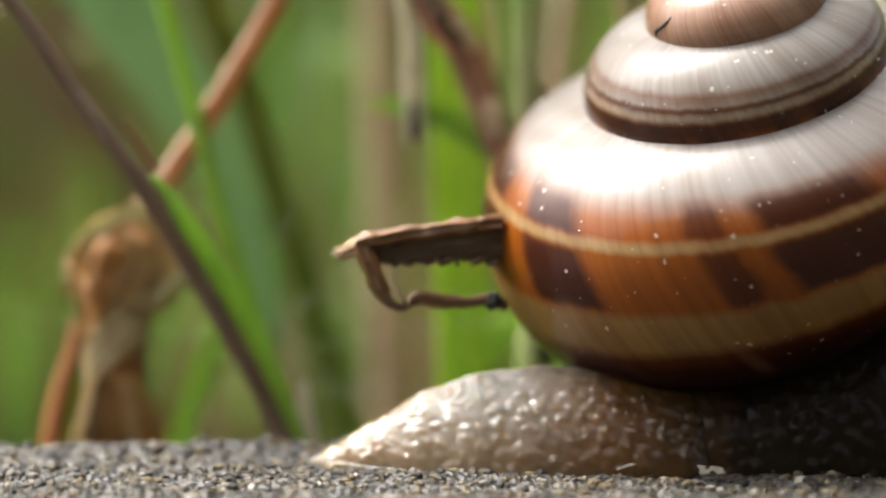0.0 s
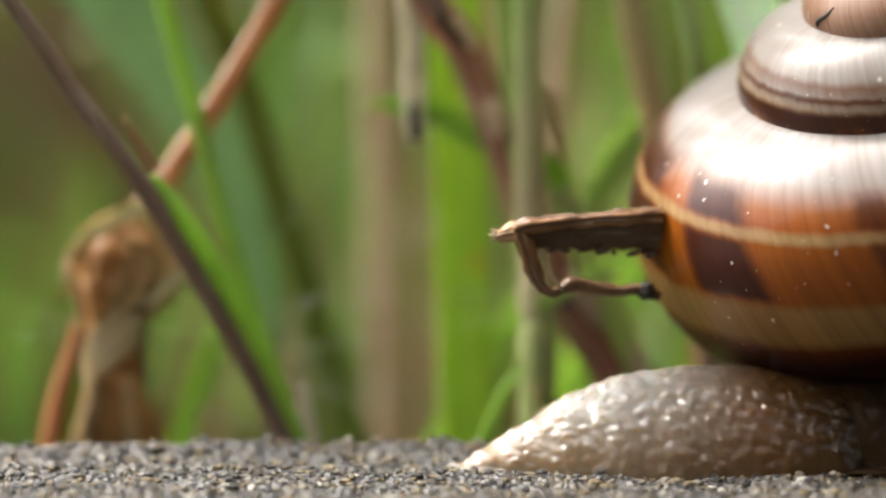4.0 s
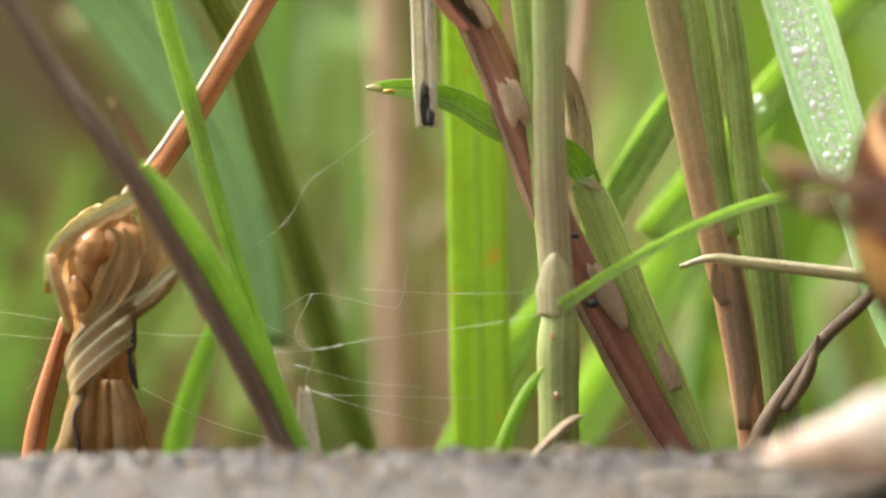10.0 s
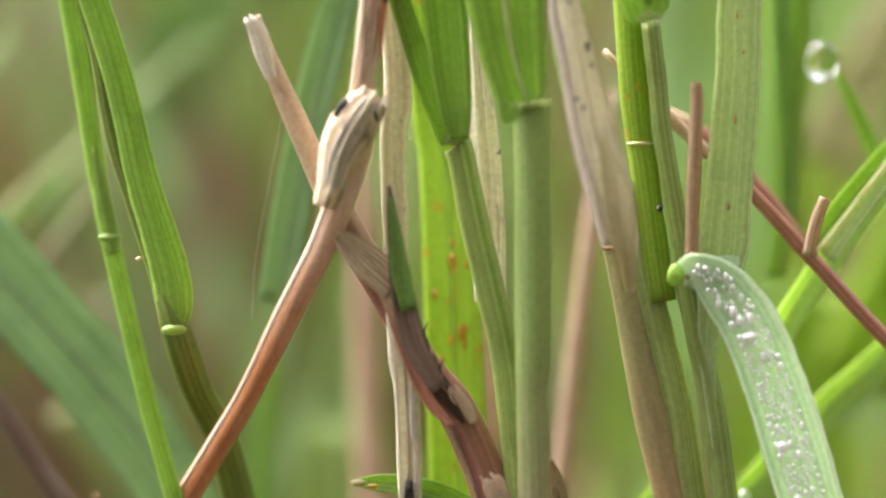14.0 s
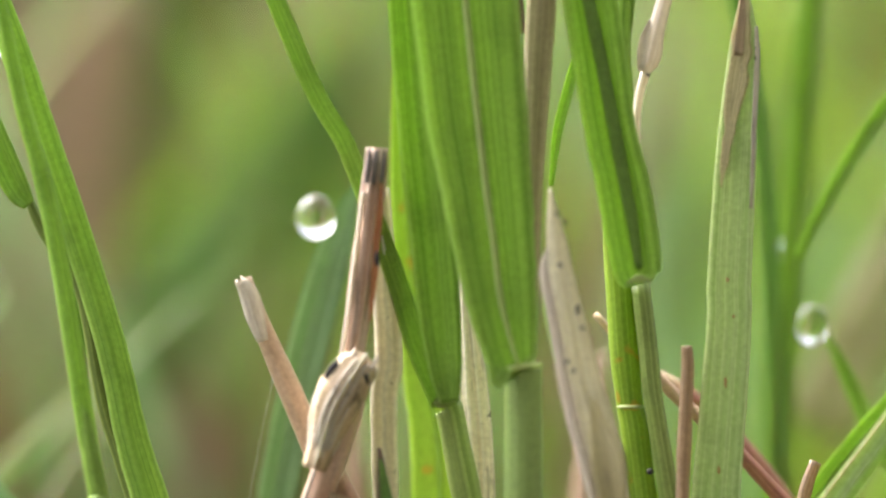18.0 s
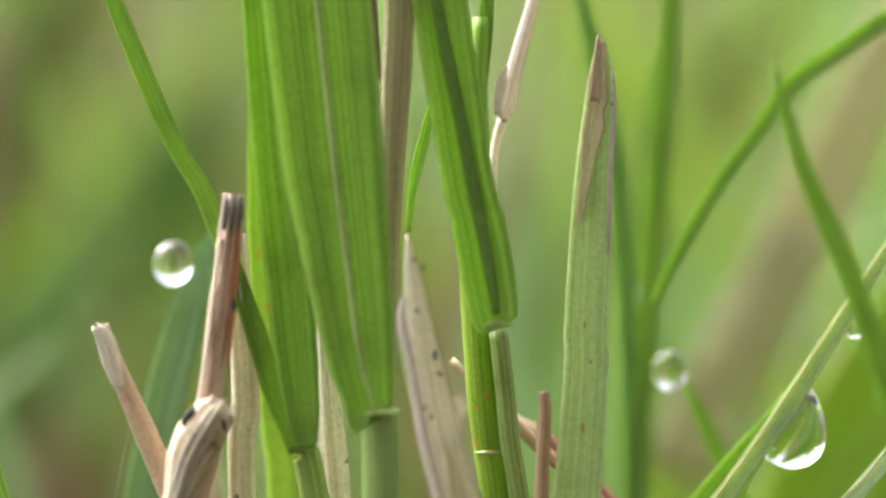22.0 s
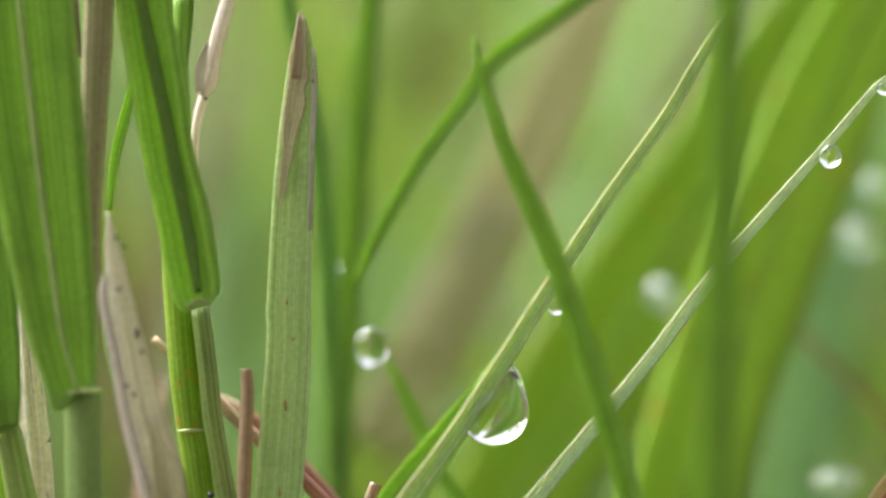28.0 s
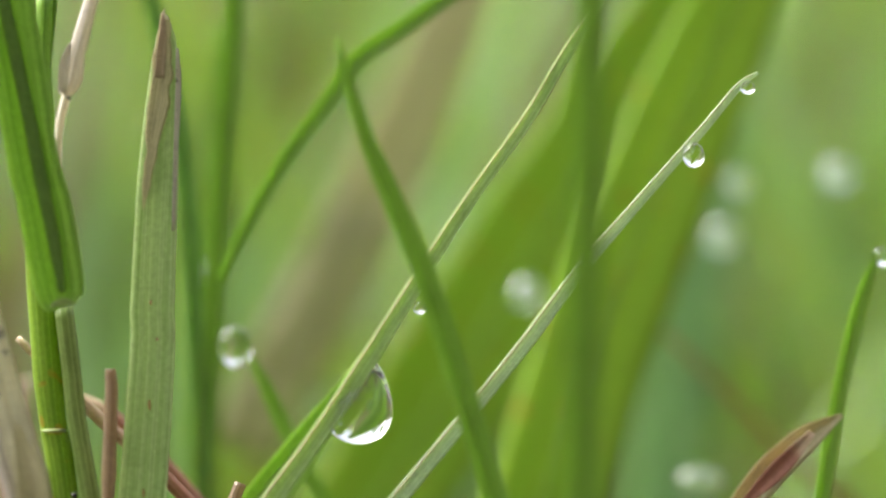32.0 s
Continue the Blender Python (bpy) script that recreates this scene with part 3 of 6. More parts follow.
        v.co = Vector((v.co.x * k * width / 2 + lean * max(0, z) ** 1.5, v.co.y * k * width / 2 * depth, (z * 0.62 if z > 0 else z * 0.38) * height))
    bmesh.ops.translate(bm, vec=Vector(center), verts=bm.verts)
    return bm


def water_drop(bm, label, group="water drops on the grass", name="water_drop", material=None):
    c = sum((v.co for v in bm.verts), Vector()) / len(bm.verts)
    me = bpy.data.meshes.new(name)
    bmesh.ops.transform(bm, matrix=Matrix.Scale(MM, 4) @ Matrix.Translation(-c), verts=bm.verts)
    for fc in bm.faces:
        fc.smooth = True
    bm.to_mesh(me)
    bm.free()
    me.materials.append(material or WATER)
    ob = new(name, me)
    ob.location = c * MM
    return tagged(ob, label, "water drop", group)


def joint(T, at, width, material, name="node", label="", height=None):
    """Swollen ring at a joint of a stalk."""
    h = height or width * 0.35
    return part(name, lump(at, (width * 0.55, width * 0.55, h), R.random() * 9, 0.06), material, T, label)


# ---- ground, stone, meadow ----
def build_ground():
    bm = bmesh.new()
    n = 40
    g = [-1 + 2 * i / n for i in range(n + 1)]
    vs = {}
    for i, a in enumerate(g):
        for j, b in enumerate(g):
            x, y = (abs(a) ** 5) * math.copysign(400000, a) + a * 900, (abs(b) ** 5) * math.copysign(400000, b) + b * 900
            k = math.exp(-(x * x + y * y) / 4e6)
            vs[i, j] = bm.verts.new((x, y, -26 + k * 4 * noise.noise((x * 0.01, y * 0.01, 0))))
    for i in range(n):
        for j in range(n):
            bm.faces.new((vs[i, j], vs[i + 1, j], vs[i + 1, j + 1], vs[i, j + 1]))
    tagged(part("ground", bm, TURF, None), "green and brown turf with moss and plant litter", "ground", kind="structure")


def slab_height(x, y):
    """Top of the slab: uneven, with a low ridge along its rear edge."""
    z = 0.30 * noise.noise((x * 0.22, y * 0.3, 1)) + 0.22 * noise.noise((x * 0.9, y * 0.9, 2))
    return z + 0.46 * math.exp(-((y + 7.6) / 1.7) ** 2) * (1 + 0.35 * noise.noise((x * 0.5, 3, 9)))


def build_stone():
    """Weathered slab: fine crumbly top, worn rear edge."""
    bm = bmesh.new()
    xs = [-110, -70, -45, -30, -24] + [-20 + i * 0.22 for i in range(182)] + [22, 30, 45, 80, 120, 150]
    ys = [-112, -95, -70, -50, -35, -28] + [-24 + i * 0.22 for i in range(80)]
    rows = []
    for y in ys:
        row = []
        for x in xs:
            edge = -7.2 + 0.5 * noise.noise((x * 0.12, 5, 0)) + 0.35 * noise.noise((x * 0.6, 8, 0))
            z = slab_height(x, y) + 0.14 * abs(noise.noise((x * 2.2, y * 2.2, 3))) + 0.10 * noise.noise((x * 5, y * 5, 4))
            over = max(0.0, y - (edge - 0.8))
            z -= over ** 2 * 0.45
            row.append(bm.verts.new((x, min(y, edge + 0.3 * max(0, y - edge)), z)))
        rows.append(row)
    for a, b in zip(rows, rows[1:]):
        for j in range(len(xs) - 1):
            bm.faces.new((a[j], a[j + 1], b[j + 1], b[j]))
    border = [v for v in rows[0]] + [r[-1] for r in rows[1:]] + rows[-1][-2::-1] + [r[0] for r in rows[-2:0:-1]]
    low = [bm.verts.new((v.co.x, v.co.y, -34)) for v in border]
    for i in range(len(border)):
        k = (i + 1) % len(border)
        bm.faces.new((border[i], border[k], low[k], low[i]))
    bm.faces.new(low[::-1])
    slab = thing("stone_slab", (0, -50, -26), "weathered grey brown concrete slab with crumbly worn edge", "stone")
    part("slab", bm, STONE, slab)
    ball = bmesh.new()
    bmesh.ops.create_icosphere(ball, subdivisions=1, radius=1.0)
    shape = [v.co.copy() for v in ball.verts]
    sides = [[v.index for v in fc.verts] for fc in ball.faces]
    ball.free()
    verts, faces = [], []
    rest = random.Random(11)
    for i in range(4200):
        G = R if i < 2200 else rest
        x, y = G.uniform(-20, 20), G.uniform(-23, -7.2)
        s = 0.06 + 0.24 * G.random() ** 3
        z = slab_height(x, y) + 0.05
        q = Vector((G.uniform(.6, 1.3), G.uniform(.6, 1.3), G.uniform(.5, .9))) * s
        faces += [[len(verts) + k for k in fc] for fc in sides]
        verts += [(Vector((c.x * q.x, c.y * q.y, c.z * q.z)) * (1 + 0.3 * noise.noise(c * 1.4 + Vector((x, y, 0)))) + Vector((x, y, z)) - root_of(slab)) * MM for c in shape]
    me = bpy.data.meshes.new("grit")
    me.from_pydata(verts, [], faces)
    me.materials.append(GRIT)
    grit = tagged(new("grit", me), "loose grains of sand in the surface", kind="stuff")
    grit.parent = slab


def build_meadow():
    """Dense grass behind the slab, from a hand's width away to the far edge of sight."""
    mats = [GREEN, DEEP, LIME, BLUE, DULL, DEEPOLIVE, DRY]

    def tuft(name, label, count, near, far, weights, tall, broad=False):
        verts, faces, mi = [], [], []
        for _ in range(count):
            y = near * (far / near) ** R.random()
            half = (y + 260) * 0.26
            x = R.uniform(-half, half) + 18
            if broad:
                x = R.choice((-1, 1)) * (half + 70 + R.random() ** 1.5 * 1100) + 18
                if far < 400:
                    x = -0.09 * (y + 206) - 28 - R.random() * 130 if R.random() < 0.5 else 0.22 * (y + 206) + 28 + R.random() * 130
            h = tall * R.uniform(0.6, 1.4) + y * 0.08
            w = R.uniform(0.8, 2.4) * (1 + y / 500)
            lean, az, bend = R.uniform(-0.5, 0.6), R.uniform(-1.2, 1.2), R.uniform(-0.4, 0.4)
            m = R.choices(range(7), weights)[0]
            if x < 30 * noise.noise((x * 0.004, y * 0.01, 6)) and R.random() < (0.35 if broad else 0.6):
                m = R.choice((4, 4, 5, 6, 6) if near > 100 else (1, 5, 6))
            if x > 12 and m in (4, 5, 1) and not broad and R.random() < 0.45:
                m = R.choice((0, 2, 3))
            k0 = len(verts)
            for i in range(6):
                s = i / 5
                px = x + h * (lean * s + bend * s * s)
                ww = w * (1 - 0.8 * s ** 2) / 2
                for sgn in (-1, 1):
                    verts.append(((px + sgn * ww * math.cos(az)) * MM, (y + sgn * ww * math.sin(az)) * MM, (-28 + h * s) * MM))
            for i in range(5):
                faces.append((k0 + 2 * i, k0 + 2 * i + 1, k0 + 2 * i + 3, k0 + 2 * i + 2))
                mi.append(m)
        me = bpy.data.meshes.new(name)
        me.from_pydata(verts, [], faces)
        for m in mats:
            me.materials.append(m)
        me.polygons.foreach_set("material_index", mi)
        me.polygons.foreach_set("use_smooth", [True] * len(faces))
        lay = me.uv_layers.new(name="UVMap")
        lay.data.foreach_set("uv", [c for _ in faces for c in (0, 0, 1, 0, 1, 4, 0, 4)])
        tagged(new(name, me), label, "grass", kind="stuff")

    tuft("meadow_grass", "mixed green and straw coloured meadow grass", 430, 80, 165, (5, 4, 2, 5, 3, 1, 1), 72)
    tuft("far_meadow_grass", "dense green and brown meadow grass further back", 9000, 150, 1500, (4, 4, 1, 5, 6, 2, 2), 85)
    # Thatch and litter are added to darken what the drops refract.
    tuft("low_thatch", "low dark thatch added to darken the view through the drops", 3500, 35, 260, (0, 3, 0, 0, 1, 4, 4), 26)
    tuft("plant_litter", "dark litter added low down to darken the view through the drops", 3200, 4, 130, (0, 1, 0, 0, 1, 3, 5), 15)
    # Side grass out of view, added to dim drops and sky fill.
    tuft("flank_grass", "thick dark grass added out of view to darken drops and sky fill", 7500, 20, 330, (1, 4, 0, 0, 2, 6, 4), 44, True)
    tuft("side_meadow_grass", "mixed meadow grass to both sides", 20000, 90, 1500, (5, 5, 1, 3, 3, 3, 1), 70, True)


def build_shade_banks():
    """Unseen dark banks, added behind the camera and on the right to hold back sky light; they close the place there.
    """
    bm = bmesh.new()
    rows = []
    for i in range(41):
        x = -1600 + 80 * i
        rows.append([bm.verts.new((x, -640 + 40 * noise.noise((x * .01, z * .01, 0)) + (0.12 * max(0, z)), (z + 40) * (1 - 0.75 * abs(x / 1600) ** 4) - 40 + 24 * noise.noise((x * .02, 3, z)))) for z in (-40, 60, 180, 300, 420, 520, 560)]
                    + [bm.verts.new((x, -1000, z)) for z in (520, -40)])
    for a, b in zip(rows, rows[1:]):
        for j in range(8):
            bm.faces.new((a[j], a[j + 1], b[j + 1], b[j]))
    tagged(part("wall_south", bm, SOIL, None), "unseen dark bank added behind the camera to block sky light", "bank", kind="structure")
    # Second bank out of view, added to cut light from the right.
    bm = bmesh.new()
    rows = []
    for i in range(21):
        y = -640 + 50 * i
        rows.append([bm.verts.new((620 + 0.25 * (y + 640) + 40 * noise.noise((y * .01, z * .01, 7)), y, z)) for z in (-40, 60, 130, 220, 300)] + [bm.verts.new((1300, y, z)) for z in (300, -40)])
    for a, b in zip(rows, rows[1:]):
        for j in range(6):
            bm.faces.new((a[j], a[j + 1], b[j + 1], b[j]))
    tagged(part("wall_east", bm, SOIL, None), "unseen dark bank added on the right to block sky light", "bank", kind="structure")


build_ground()
build_shade_banks()
build_stone()
build_meadow()


# ---- plants behind the slab, from the knotted husk to the wet blades ----
def stalk_with(name, pts, material, label, category, group="", rings=False, **kw):
    T = thing(name, pts[0] if pts[0][2] < pts[-1][2] else pts[-1], label, category, group)
    part("stalk", tube(pts, **kw), material, T)
    if rings:
        for k in range(1, len(pts) - 1, 2):
            joint(T, pts[k][:3], pts[k][3] * 0.96, material, height=0.12)
    return T


def wild_blade(pts, material, label, fold):
    T = thing("grass_plant", pts[0] if pts[0][2] < pts[-1][2] else pts[-1], label, "grass", "grass blades")
    lone_blade(T, pts, material, fold)


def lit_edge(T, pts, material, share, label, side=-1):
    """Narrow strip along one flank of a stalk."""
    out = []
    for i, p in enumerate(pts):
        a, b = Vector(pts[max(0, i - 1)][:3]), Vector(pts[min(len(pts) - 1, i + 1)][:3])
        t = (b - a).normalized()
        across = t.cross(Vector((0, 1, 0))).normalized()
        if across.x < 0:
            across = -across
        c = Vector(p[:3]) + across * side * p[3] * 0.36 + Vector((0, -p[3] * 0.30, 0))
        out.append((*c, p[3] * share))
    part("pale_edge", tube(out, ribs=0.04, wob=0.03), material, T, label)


def lone_blade(T, pts, material, fold):
    part("leaf_blade", ribbon(pts, fold=fold), material, T)
    if material in (SILVER, FROST):
        # A pale tube puts the light on the blade's edge into colour.
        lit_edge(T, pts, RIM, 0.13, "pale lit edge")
    else:
        part("midrib", tube([(p[0], p[1] + fold * p[3] * 0.2 - 0.06, p[2], p[3] * (0.03 if material is LIME else 0.09)) for p in pts], sides=6, ribs=0), PALEGREEN if material is LIME else material, T)


def dark_stalk():
    T = stalk_with("dead_grass", [(-5.82, -2.2, -1.01, 1.33), (-6.39, -2.2, 0.5, 1.24), (-7.62, -2.79, 3.01, 1.05), (-9.41, -3.49, 6.31, 1), (-11.78, -4.53, 10.51, 0.95), (-13.13, -5.11, 12.6, 0.85), (-15.09, -5.69, 15.34, 0.81), (-16.81, -6.27, 18.06, 0.76), (-19.39, -6.85, 21.87, 0.67), (-21.79, -6.85, 25.63, 0.49)],
                   DARK, "dark purple-brown dry stalk leaning over the slab", "dead grass")
    part("leaf_sheath", ribbon([(-5.21, -2.56, -0.72, 0.5), (-6.21, -2.79, 1.39, 0.82), (-7.15, -3.14, 3.51, 1), (-8.27, -3.6, 5.75, 1.14), (-9.49, -4.07, 7.97, 1.18), (-10.7, -4.53, 9.95, 0.99), (-11.48, -4.53, 11.19, 0.59), (-11.86, -4.53, 11.76, 0.18)], fold=-0.5, twist=0), GREEN, T, "bright green leaf sheath")
    part("ligule", ribbon([(-11.61, -4.99, 11.91, 0.59), (-12.23, -4.99, 12.93, 0.5), (-12.64, -4.99, 13.61, 0.36), (-12.95, -4.99, 14.17, 0.11)], fold=0.3, ragged=0.2), BROWN, T, "torn papery flake")
    part("ligule", ribbon([(-14.68, -5.81, 14.63, 0.36), (-15.04, -5.81, 14.86, 0.27), (-15.22, -5.81, 15.13, 0.11)], fold=0.3, ragged=0.1), DARK, T)
    part("root_sheath", ribbon([(-5.15, -1.2, -0.69, 0.92), (-5.34, -1.2, 0.94, 0.78), (-5.47, -1.2, 2.15, 0.46)], fold=0.4, ragged=0.25), PALE, T, "pale torn sheath at the foot")


def thin_green_stem():
    T = stalk_with("grass_plant", [(-5.48, 0.5, -1.41, 0.37), (-6.7, 0.5, 2.35, 0.56), (-7.85, 0.5, 5.85, 0.65), (-9, 0.5, 9.35, 0.74), (-10.14, 0.5, 13.75, 0.79), (-11.16, 0.5, 17.45, 0.78), (-12.75, 0.5, 24.41, 0.83), (-13.5, 0.5, 28.55, 0.83), (-14.09, 0.5, 32.25, 0.83), (-14.97, 0.5, 36.85, 0.78), (-16.06, 0.5, 40.77, 0.69), (-16.76, 0.5, 44.03, 0.55), (-17.59, 0.5, 48.18, 0.32)],
                   GREEN, "slender bright green grass stem crossing a red stalk", "grass", "green grass stems", flat=0.8)
    joint(T, (-12.75, 0.5, 24.41), 0.874, GREEN, height=0.2)
    part("leaf_sheath", ribbon([(-12.58, 0.2, 23.72, 0.46), (-12.85, 0.2, 25.1, 0.69), (-13.16, 0.2, 26.71, 0.6), (-13.39, 0.2, 28.09, 0.14)], fold=-0.5), GREEN, T)


def red_stalk():
    stem = [(-12.66, 1, 9.71, 0.93), (-12.1, 1, 10.34, 1.07), (-11.21, 1, 11.39, 1.11), (-9.81, 1, 13.49, 1.07), (-8.18, 1, 16.15, 1.06), (-7.02, 1, 18.12, 1.06), (-5.52, 1, 21.16, 1.2), (-4.13, 1, 23.93, 1.2), (-3.31, 1, 26.01, 1.34), (-2.74, 1, 27.85, 1.38), (-2.53, 1, 29.03, 1.34), (-2.35, 1, 30.19, 1.02)]
    T = stalk_with("dead_grass", stem,
                   RED, "shiny red-brown bent stalk broken off above its joint", "dead grass")
    # Pale strip paints the sun's highlight on the upper left flank.
    lit_edge(T, stem[:11], BLEACH_HIGHLIGHT, 0.17, "painted highlight along the lit flank of the stalk")
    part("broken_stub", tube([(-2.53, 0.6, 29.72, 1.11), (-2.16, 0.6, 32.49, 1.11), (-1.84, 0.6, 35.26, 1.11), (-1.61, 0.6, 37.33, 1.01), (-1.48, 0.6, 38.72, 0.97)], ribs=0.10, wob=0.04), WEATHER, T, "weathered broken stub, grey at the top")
    # The stub's sunlit left side is put on as a pale strip too.
    lit_edge(T, [(-2.53, 0.45, 29.9, 1.11), (-2.16, 0.45, 32.49, 1.11), (-1.84, 0.45, 35.26, 1.11), (-1.68, 0.45, 36.9, 1.0)], BLEACH_HIGHLIGHT, 0.16, "painted highlight along the lit flank of the stub")
    part("torn_rind", ribbon([(-1.72, 0.05, 31.6, 0.1), (-1.60, 0.02, 33.2, 0.26), (-1.46, 0.02, 34.8, 0.30), (-1.33, 0.05, 36.6, 0.22), (-1.28, 0.1, 37.6, 0.08)], fold=0.5, edge=0.15), RUSSET, T, "dark torn rind")
    part("rot_spot", lump((-1.47, -0.08, 34.2), (0.10, 0.08, 0.30), 7, 0.6, 1.8), BLACK, T, "black rotten spot")
    a, b = Vector((-4.04, 0.2, 26.23)), Vector((-2.06, 0.2, 30.09))
    along, across = (b - a), Vector((0.89, 0, -0.456))
    w = lambda f, o, wd: (*(a + along * f + across * o + Vector((0, -0.15, 0))), wd)
    part("swollen_joint", tube([w(-0.12, 0.30, 0.85), w(0.1, 0.14, 1.1), w(0.35, -0.06, 1.65), w(0.6, -0.14, 1.95), w(0.82, -0.06, 1.7), w(0.96, 0.02, 1.35), w(1.05, 0.08, 0.7)], sides=22, ribs=0.07, wob=0.04, flat=0.7, gnarl=0.15), STRAW, T, "swollen pale joint")
    for k in range(7):      # fluted papery sheath round the joint
        o = (k - 3) * 0.25
        dip = -0.80 + 0.075 * (k - 3) ** 2
        rows = [(*(a + along * f + across * (o * g + w) + Vector((0, dip * (0.5 + 0.5 * g), 0))), wd) for f, g, w, wd in
                ((-0.10 + 0.10 * (k % 3), 0.45, 0.28, 0.06), (0.14, 0.75, 0.10, 0.22), (0.38, 1.05, -0.10, 0.20), (0.62, 1.15, -0.12, 0.24), (0.86, 1.0, -0.02, 0.20), (0.98 + 0.09 * (k % 2), 0.92, 0.06, 0.16))]
        part("torn_fibre", ribbon(rows, fold=-0.7, cols=5, ragged=0.15), (PALE, BLEACH_HIGHLIGHT, PALE, CREAM)[k % 4], T, "torn pale sheath wrapped round the joint")
    part("rot_spot", lump((-3.28, -0.35, 29.70), (0.15, 0.10, 0.44), 2, 0.55, 2.0, tilt=(0, 35, 0)), BLACK, T, "black rotten spot")
    part("rot_spot", lump((-1.86, -0.45, 29.30), (0.08, 0.07, 0.24), 5, 0.5, 2.0, tilt=(0, -15, 0)), BLACK, T, "black rotten spot")
    for u, w in ((664, 12), (676, 14), (690, 10)):
        c = Vector((-1.5, 0, 38.46)) + Vector(((u - 677) * 0.023, 0, 0))
        part("splinter", ribbon([(c.x - 0.1, c.y, c.z - 1.2, 0.2), (c.x, c.y - 0.1, c.z - 0.3, w * 0.02), (c.x + 0.03, c.y, c.z + 0.15 + 0.02 * (u % 5), 0.06)], fold=-0.4, cols=4, ragged=0.1), GREYWOOD, T, "grey splinter")


def wine_stalk():
    stem = [(11.24, 2.2, -2.13, 1.97), (9.54, 2.2, 0.01, 1.97), (7.88, 2.2, 2.84, 1.92), (6.23, 2.2, 5.9, 1.82), (4.7, 2.2, 8.96, 1.77), (3.29, 2.2, 12.7, 1.82), (2.24, 2.2, 15.5, 1.77), (1.19, 2.2, 17.6, 1.63), (-0.09, 2.2, 19.24, 1.44), (-1.36, 2.2, 21.8, 1.39), (-2.76, 2.2, 24.13, 1.39), (-3.8, 2.2, 26.22, 1.3), (-4.22, 2.2, 26.94, 1.07), (-5.03, 2.2, 28.8, 1.02), (-5.85, 2.2, 30.65, 0.88), (-6.43, 2.2, 32.05, 0.74), (-6.9, 2.2, 33.44, 0.56)]
    T = stalk_with("dead_grass", stem,
                   WINE, "wine-brown dead grass stalk, split open, tan at its broken top", "dead grass", flat=0.85)
    lit_edge(T, stem[:9], PAPER, 0.12, "thin pale edge")
    # Dark ribbon laid on the stalk as the shade inside its hollow.
    part("hollow", ribbon([(1.72, 1.3, 16.72, 0.08), (1.42, 1.25, 17.2, 0.42), (0.92, 1.2, 17.95, 0.72), (0.03, 1.2, 19.52, 0.80), (-0.78, 1.2, 21.38, 0.6), (-1.24, 1.2, 22.77, 0.23)], fold=-0.5, edge=0.10), DARKBARK, T, "dark strip painted as the shaded hollow of the split stalk")
    for k in range(7):      # torn fibres coloured to give the glints and mottling in the hollow
        c = Vector((1.35, 0.95, 17.5)) + Vector((-1.75, 0, 3.6)) * (k / 7) + Vector((R.uniform(-0.16, 0.22), 0, 0))
        part("torn_fibre", ribbon([(*c, 0.04), (c.x - 0.22, c.y - 0.05, c.z + 0.35, 0.12), (c.x - 0.30 + 0.12 * (k % 3), c.y, c.z + 0.85, 0.03)], fold=0.5, cols=4, edge=0.2), (PAPER, BROWN, BLACK)[k % 3], T, "torn fibre painted as glint and mottling in the hollow")
    part("split_edge", ribbon([(1.23, 0.8, 16.65, 0.32), (0.26, 0.8, 17.69, 0.51), (-0.55, 0.8, 19.31, 0.42), (-1.35, 0.8, 21.39, 0.32), (-2.09, 0.8, 22.89, 0.18)], fold=0.4), WINE, T)
    part("inner_leaf", ribbon([(0.72, 0.4, 18.18, 0.69), (-0.32, 0.4, 20.02, 1.01), (-0.84, 0.4, 22.33, 0.92), (-1.17, 0.4, 24.86, 0.51), (-1.35, 0.4, 26.48, 0.14)], fold=0.7), DARK, T, "dark dead leaf curling out")
    part("inner_leaf", ribbon([(-0.55, 0.2, 21.42, 0.6), (-0.89, 0.2, 23.03, 0.78), (-1.07, 0.2, 24.64, 0.46), (-1.3, 0.2, 26.02, 0.11)], fold=0.6), DEEP, T)
    part("torn_sheath", ribbon([(-1.01, 0.6, 22.32, 1.38), (-2.16, 0.6, 23.36, 1.43), (-3.2, 0.6, 24.29, 0.78), (-3.66, 0.6, 24.63, 0.23)], fold=0.3, ragged=0.3), STRAW, T, "spotted tan torn sheath")
    for pts in ([(3.64, 0.9, 12.81, 0.28), (3.41, 0.9, 13.56, 0.6), (3.11, 0.9, 14.35, 0.56), (2.9, 0.9, 14.62, 0.14)], [(3.13, 0.7, 12.74, 0.23), (2.99, 0.7, 13.43, 0.6), (2.71, 0.7, 14.22, 0.51), (2.48, 0.7, 14.5, 0.12)], [(3.38, 0.8, 13.05, 0.46), (3.1, 0.8, 13.75, 0.69), (2.85, 0.8, 14.21, 0.23)]):
        part("torn_sheath", ribbon(pts, fold=-0.6, ragged=0.25, edge=0.12), PAPER, T, "ragged papery band")
    part("torn_top", ribbon([(-6.15, 1.4, 30.83, 0.46), (-6.48, 1.4, 31.92, 0.79), (-6.71, 1.4, 32.73, 0.79), (-7.03, 1.4, 33.29, 0.51)], fold=-0.6, ragged=0.35), PALE, T, "pale torn top")
    part("torn_sheath", ribbon([(2.11, 0.9, 16.76, 0.32), (1.79, 0.9, 17.45, 0.51), (1.3, 0.9, 18.19, 0.37)], fold=-0.5, ragged=0.2), PAPER, T)
